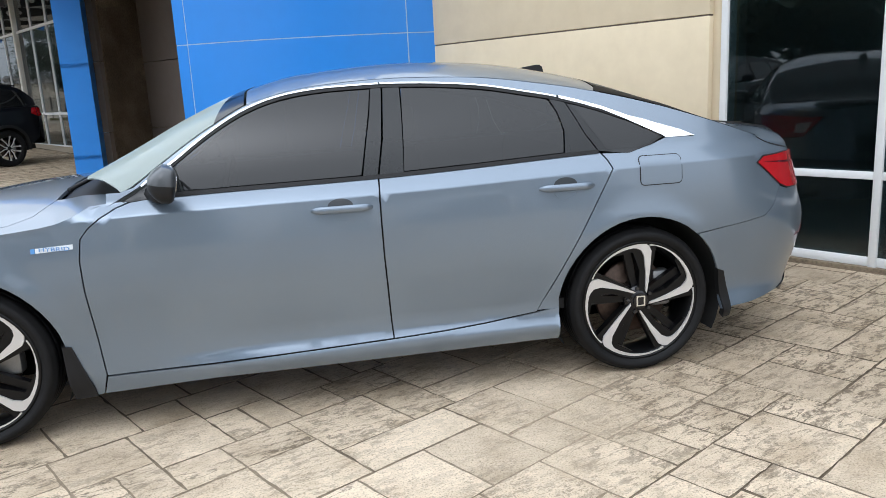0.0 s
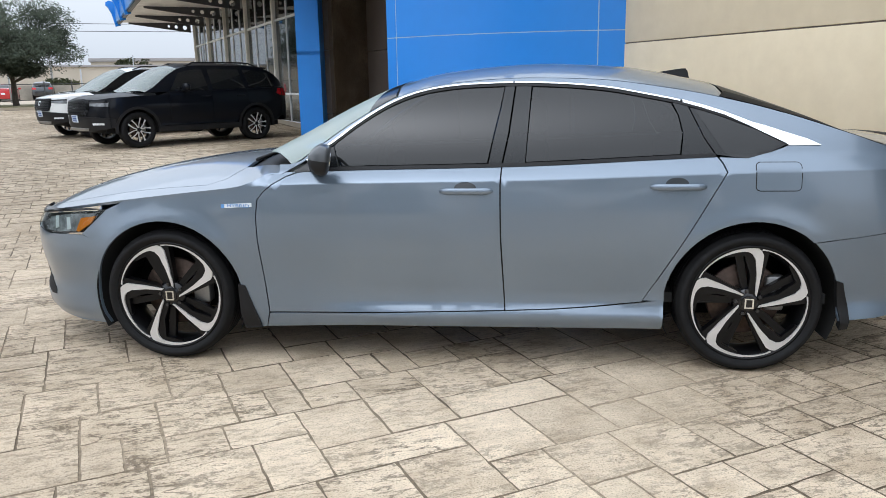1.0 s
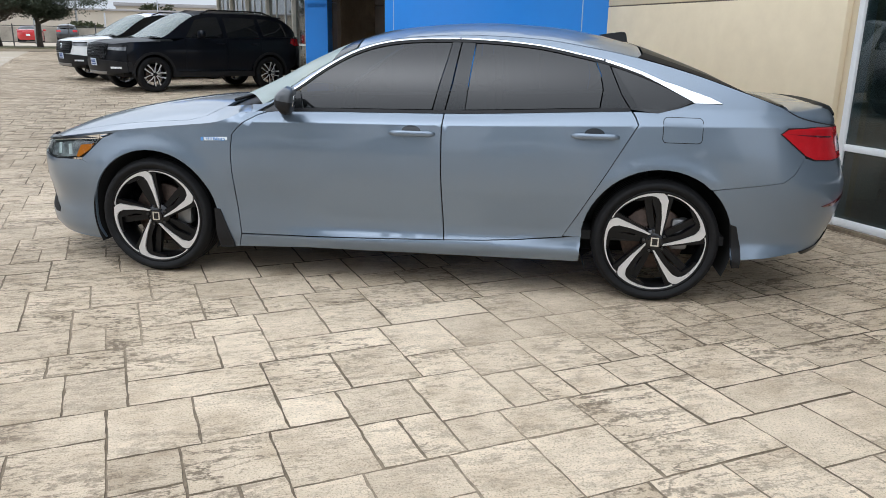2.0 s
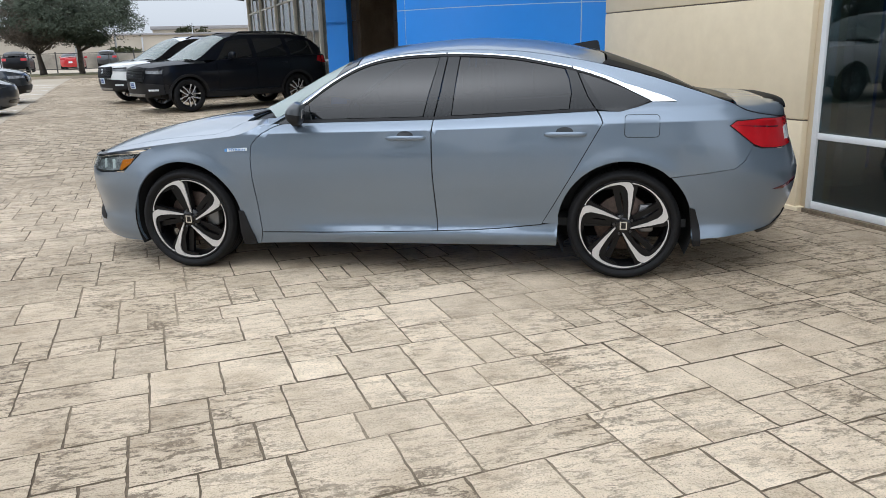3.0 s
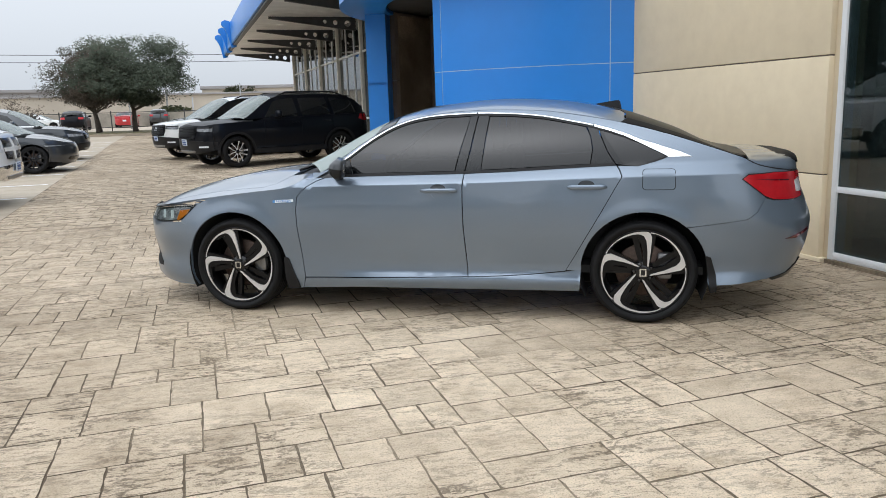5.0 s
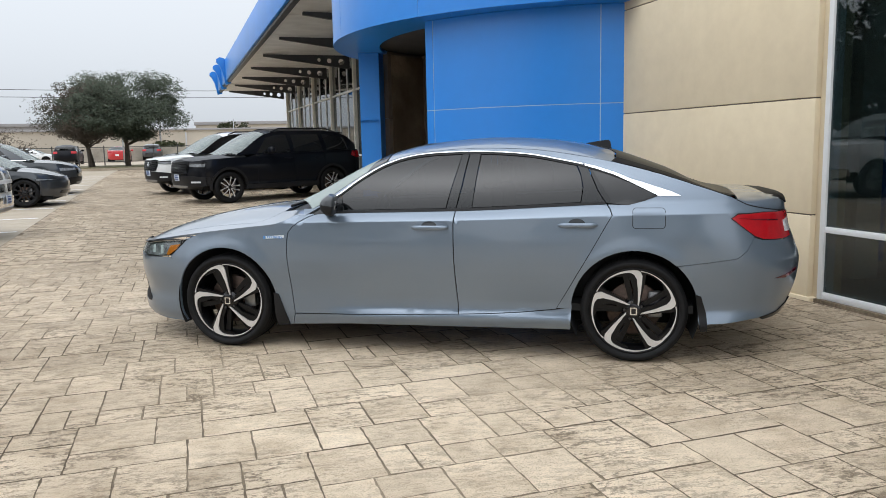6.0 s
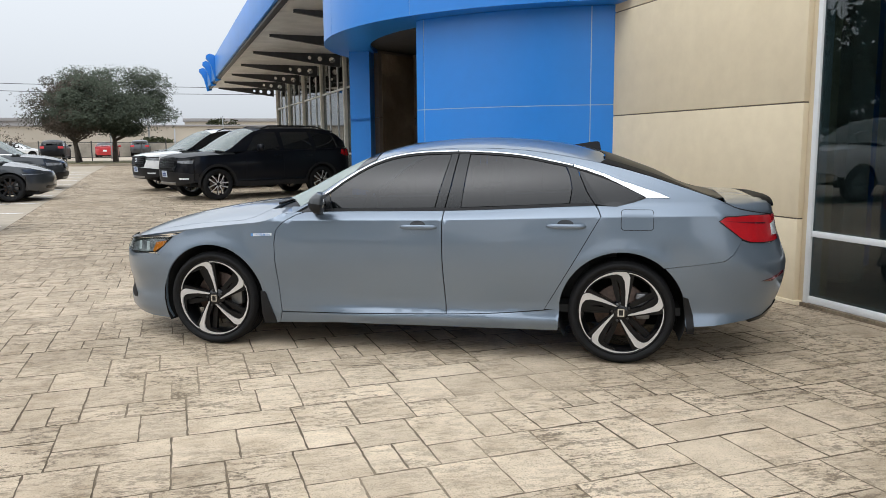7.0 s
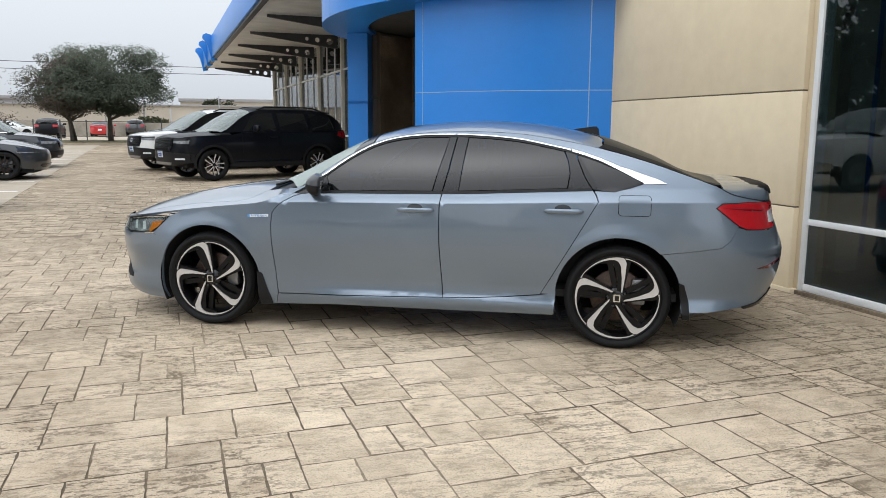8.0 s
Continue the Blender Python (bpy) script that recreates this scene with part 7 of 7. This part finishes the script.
fence = new("fence")
tagged(fence, "dark metal fence along the far road", "fence")
fa, fb = Vector((*by_bearing(136, 62), 0)), Vector((*by_bearing(114, 62), 0))
fe = fb - fa
fm = Matrix.Translation(fa) @ Matrix.Rotation(math.atan2(fe.y, fe.x), 4, "Z")
for i in range(15):
    xx = fe.length * i / 14
    box("post", (xx - 0.04, -0.04, 0.3), (xx + 0.04, 0.04, 1.85), M["fence"], fence, 0, "", fm)
for z in (0.65, 1.7):
    box("rail", (0, -0.02, z), (fe.length, 0.02, z + 0.05), M["fence"], fence, 0, "", fm)

# street light and overhead wires
lx, ly = by_bearing(122.9, 95)
lamp = new("street_lamp")
tagged(lamp, "tall grey street lamp with a twin head", "street lamp")
v, f = tube([(0, 0, 0), (0, 0, 5), (0, 0, 8.9)], [0.13, 0.11, 0.08], 8)
put("pole", mesh_of("pole", v, f, M["pole"], True), lamp)
for s in (-1, 1):
    box("lamp_head", (s * 0.15, -0.15, 8.85), (s * 1.0, 0.15, 9.02), M["pole"], lamp, 0.03, "", Matrix.Rotation(radians(30), 4, "Z"))
lamp.matrix_basis = pose(lx, ly, rise(lx, ly))
for h0, sag in ((7.8, 0.3), (8.6, 0.3)):
    a, b = Vector((*by_bearing(140, 100), h0)), Vector((*by_bearing(108, 100), h0))
    pts = [a.lerp(b, i / 20) - Vector((0, 0, sag * 4 * (i / 20) * (1 - i / 20))) for i in range(21)]
    v, f = tube(pts, 0.035, 5)
    tagged(put("power_line", mesh_of("power_line", v, f, M["wire"], True)), "thin overhead power line across grey sky", "power line")
for az, d, h in ((125.35, 70, 4.4), (117.9, 110, 5.5), (121.2, 74, 3.0)):
    px_, py_ = by_bearing(az, d)
    v, f = tube([(px_, py_, 0), (px_, py_, h)], 0.06, 6)
    tagged(put("post", mesh_of("post", v, f, M["pole"], True)), "thin metal sign post beyond the verge", "post")

# far parked cars, seen small
red = vehicle("car", "bright red saloon seen from behind beyond the verge", saloon_shape(), M["paint_red"], SALOON, 0.2)
x, y = by_bearing(125.5, 79)
at(red, x, y, 300)
far_white = vehicle("car", "white saloon in a distant row", saloon_shape(), M["paint_white"], SALOON, 0.25)
x, y = by_bearing(130.1, 76)
at(far_white, x, y, 215)
far_dark = vehicle("car", "dark crossover in a distant row", crossover_shape(), M["paint_black"], CROSS, 0.25)
x, y = by_bearing(128.6, 72)
at(far_dark, x, y, 300)
far_grey = vehicle("car", "dark grey crossover in a distant row", crossover_shape(), M["paint_grey"], CROSS, 0.25)
x, y = by_bearing(123.4, 84)
at(far_grey, x, y, 300)


# ---------------------------------------------------------------- stamped paving, laid along the building
# The stamp repeats: twelve stones (x, y, width, height in units) fill a cell that steps by (8, -3) and (-3, 24).
UNIT, PAVE_S, PAVE_O, PAVE_TURN = 0.0759, -1.749, 4.846, radians(1.26)
S_MIN, S_MAX, O_MIN = -8.0, 43.2, -0.05
STONES = [(0, 0, 4, 4), (0, 4, 2, 4), (2, 4, 2, 4), (4, 0, 4, 5), (4, 5, 3, 3), (7, 5, 4, 3), (3, 8, 5, 5), (8, 8, 3, 5), (3, 13, 7, 3), (2, 16, 4, 5), (6, 16, 4, 5), (2, 21, 3, 3)]


def paving():
    pave = new("pavement")
    tagged(pave, "tan stamped concrete paving in a random ashlar pattern", "pavement", kind="structure")
    rng = random.Random(11)
    ca, sa = math.cos(PAVE_TURN), math.sin(PAVE_TURN)

    def lattice(x, y):
        """From the stamp's own units to metres along the wall and out of it."""
        return PAVE_S + UNIT * (-y * ca + x * sa), PAVE_O - UNIT * (y * sa + x * ca)
    tiles = []
    for j in range(-26, 10):
        for k in range(-60, 60):
            bx, by = 8 * k - 3 * j, -3 * k + 24 * j
            s, o = lattice(bx, by)
            if not (S_MIN - 2 < s < S_MAX + 2 and O_MIN - 2 < o < 12):
                continue
            for x, y, w, h in STONES:
                if (k - j) % 3 == 1 and y == 8:
                    x, w = (3, 4) if x == 3 else (7, 4)
                s, o = lattice(bx + x + w / 2, by + y + h / 2)
                if S_MIN < s < S_MAX and o + w * UNIT / 2 > O_MIN and o - w * UNIT / 2 < EDGE(s) - 0.06:
                    tiles.append((s, o, w, h))
    order = sorted(tiles, key=lambda q: (q[0] + 2.4) ** 2 + ((q[1] - 4.0) * 0.85) ** 2)
    gap, lip, deep = 0.0042, 0.0048, 0.012

    def tile_geo(w, h, jit):
        """Top with a worn, sloping lip and ragged sides; local axes: x along, y out of the building."""
        hx, hy = h * UNIT / 2, w * UNIT / 2
        ring = []
        for (x0, y0), (x1, y1) in (((-1, -1), (1, -1)), ((1, -1), (1, 1)), ((1, 1), (-1, 1)), ((-1, 1), (-1, -1))):
            for q in (0, 0.13, 0.27, 0.41, 0.55, 0.70, 0.86):
                ring.append((x0 + (x1 - x0) * q, y0 + (y1 - y0) * q))
        off = [(jit(), jit()) for _ in ring]
        v = []
        for inset, zz in ((gap * 0.45, -deep), (gap * 0.6, -0.0045), (lip, 0.0)):
            v += [(sx * (hx - inset) + ox, sy * (hy - inset) + oy, zz) for (sx, sy), (ox, oy) in zip(ring, off)]
        n = len(ring)
        f = [tuple(range(2 * n, 3 * n))]
        for k in range(n):
            l = (k + 1) % n
            f += [(k, l, n + l, n + k), (n + k, n + l, 2 * n + l, 2 * n + k)]
        return v, f, [0] + [1] * (2 * n)
    jit = lambda: rng.uniform(-0.0030, 0.0030)
    shared = {}
    for s, o, w, h in order[:300]:
        key = (w, h, rng.randrange(3))
        if key not in shared:
            v, f, mi = tile_geo(w, h, jit)
            shared[key] = mesh_of("paver", v, f, [M["pave"], M["joint"]])
            shared[key].polygons.foreach_set("material_index", mi)
        q = site(s, o)
        put("paver", shared[key], pave, SITE @ Matrix.Translation((s, o, rise(q.x, q.y) + rng.uniform(-0.0015, 0.0015))) @ Matrix.Rotation(PAVE_TURN + rng.choice((0, math.pi)), 4, "Z"))
    verts, faces, mats = [], [], []
    for s, o, w, h in order[300:]:
        q = site(s, o)
        z = rise(q.x, q.y) + rng.uniform(-0.0015, 0.0015)
        v, f, mi = tile_geo(w, h, jit)
        k = len(verts)
        for x, y, zz in v:
            ss, oo = s + x * ca - y * sa, o + x * sa + y * ca
            # the outer course is cut along the skewed edge of the paving, the inner one at the wall
            verts.append((ss, max(O_MIN, min(oo, EDGE(ss) - 0.004)), z + zz))
        mats += mi
        faces += [tuple(q + k for q in g) for g in f]
    field = mesh_of("paver_field", verts, faces, [M["pave"], M["joint"]])
    field.polygons.foreach_set("material_index", mats)
    rest = put("paver_field", field, pave, SITE)
    tagged(rest, kind="stuff")
    bed_v, bed_f = [], []
    n = 60
    for q in range(n + 1):
        s = S_MIN + (S_MAX - S_MIN) * q / n
        for o in (O_MIN - 0.1, EDGE(s) + 0.012):
            p = site(s, o)
            bed_v.append((s, o, rise(p.x, p.y) - 0.0035))
    bed_f = [(2 * q, 2 * q + 2, 2 * q + 3, 2 * q + 1) for q in range(n)]
    put("joint_bed", mesh_of("joint_bed", bed_v, bed_f, M["joint"]), pave, SITE)


paving()
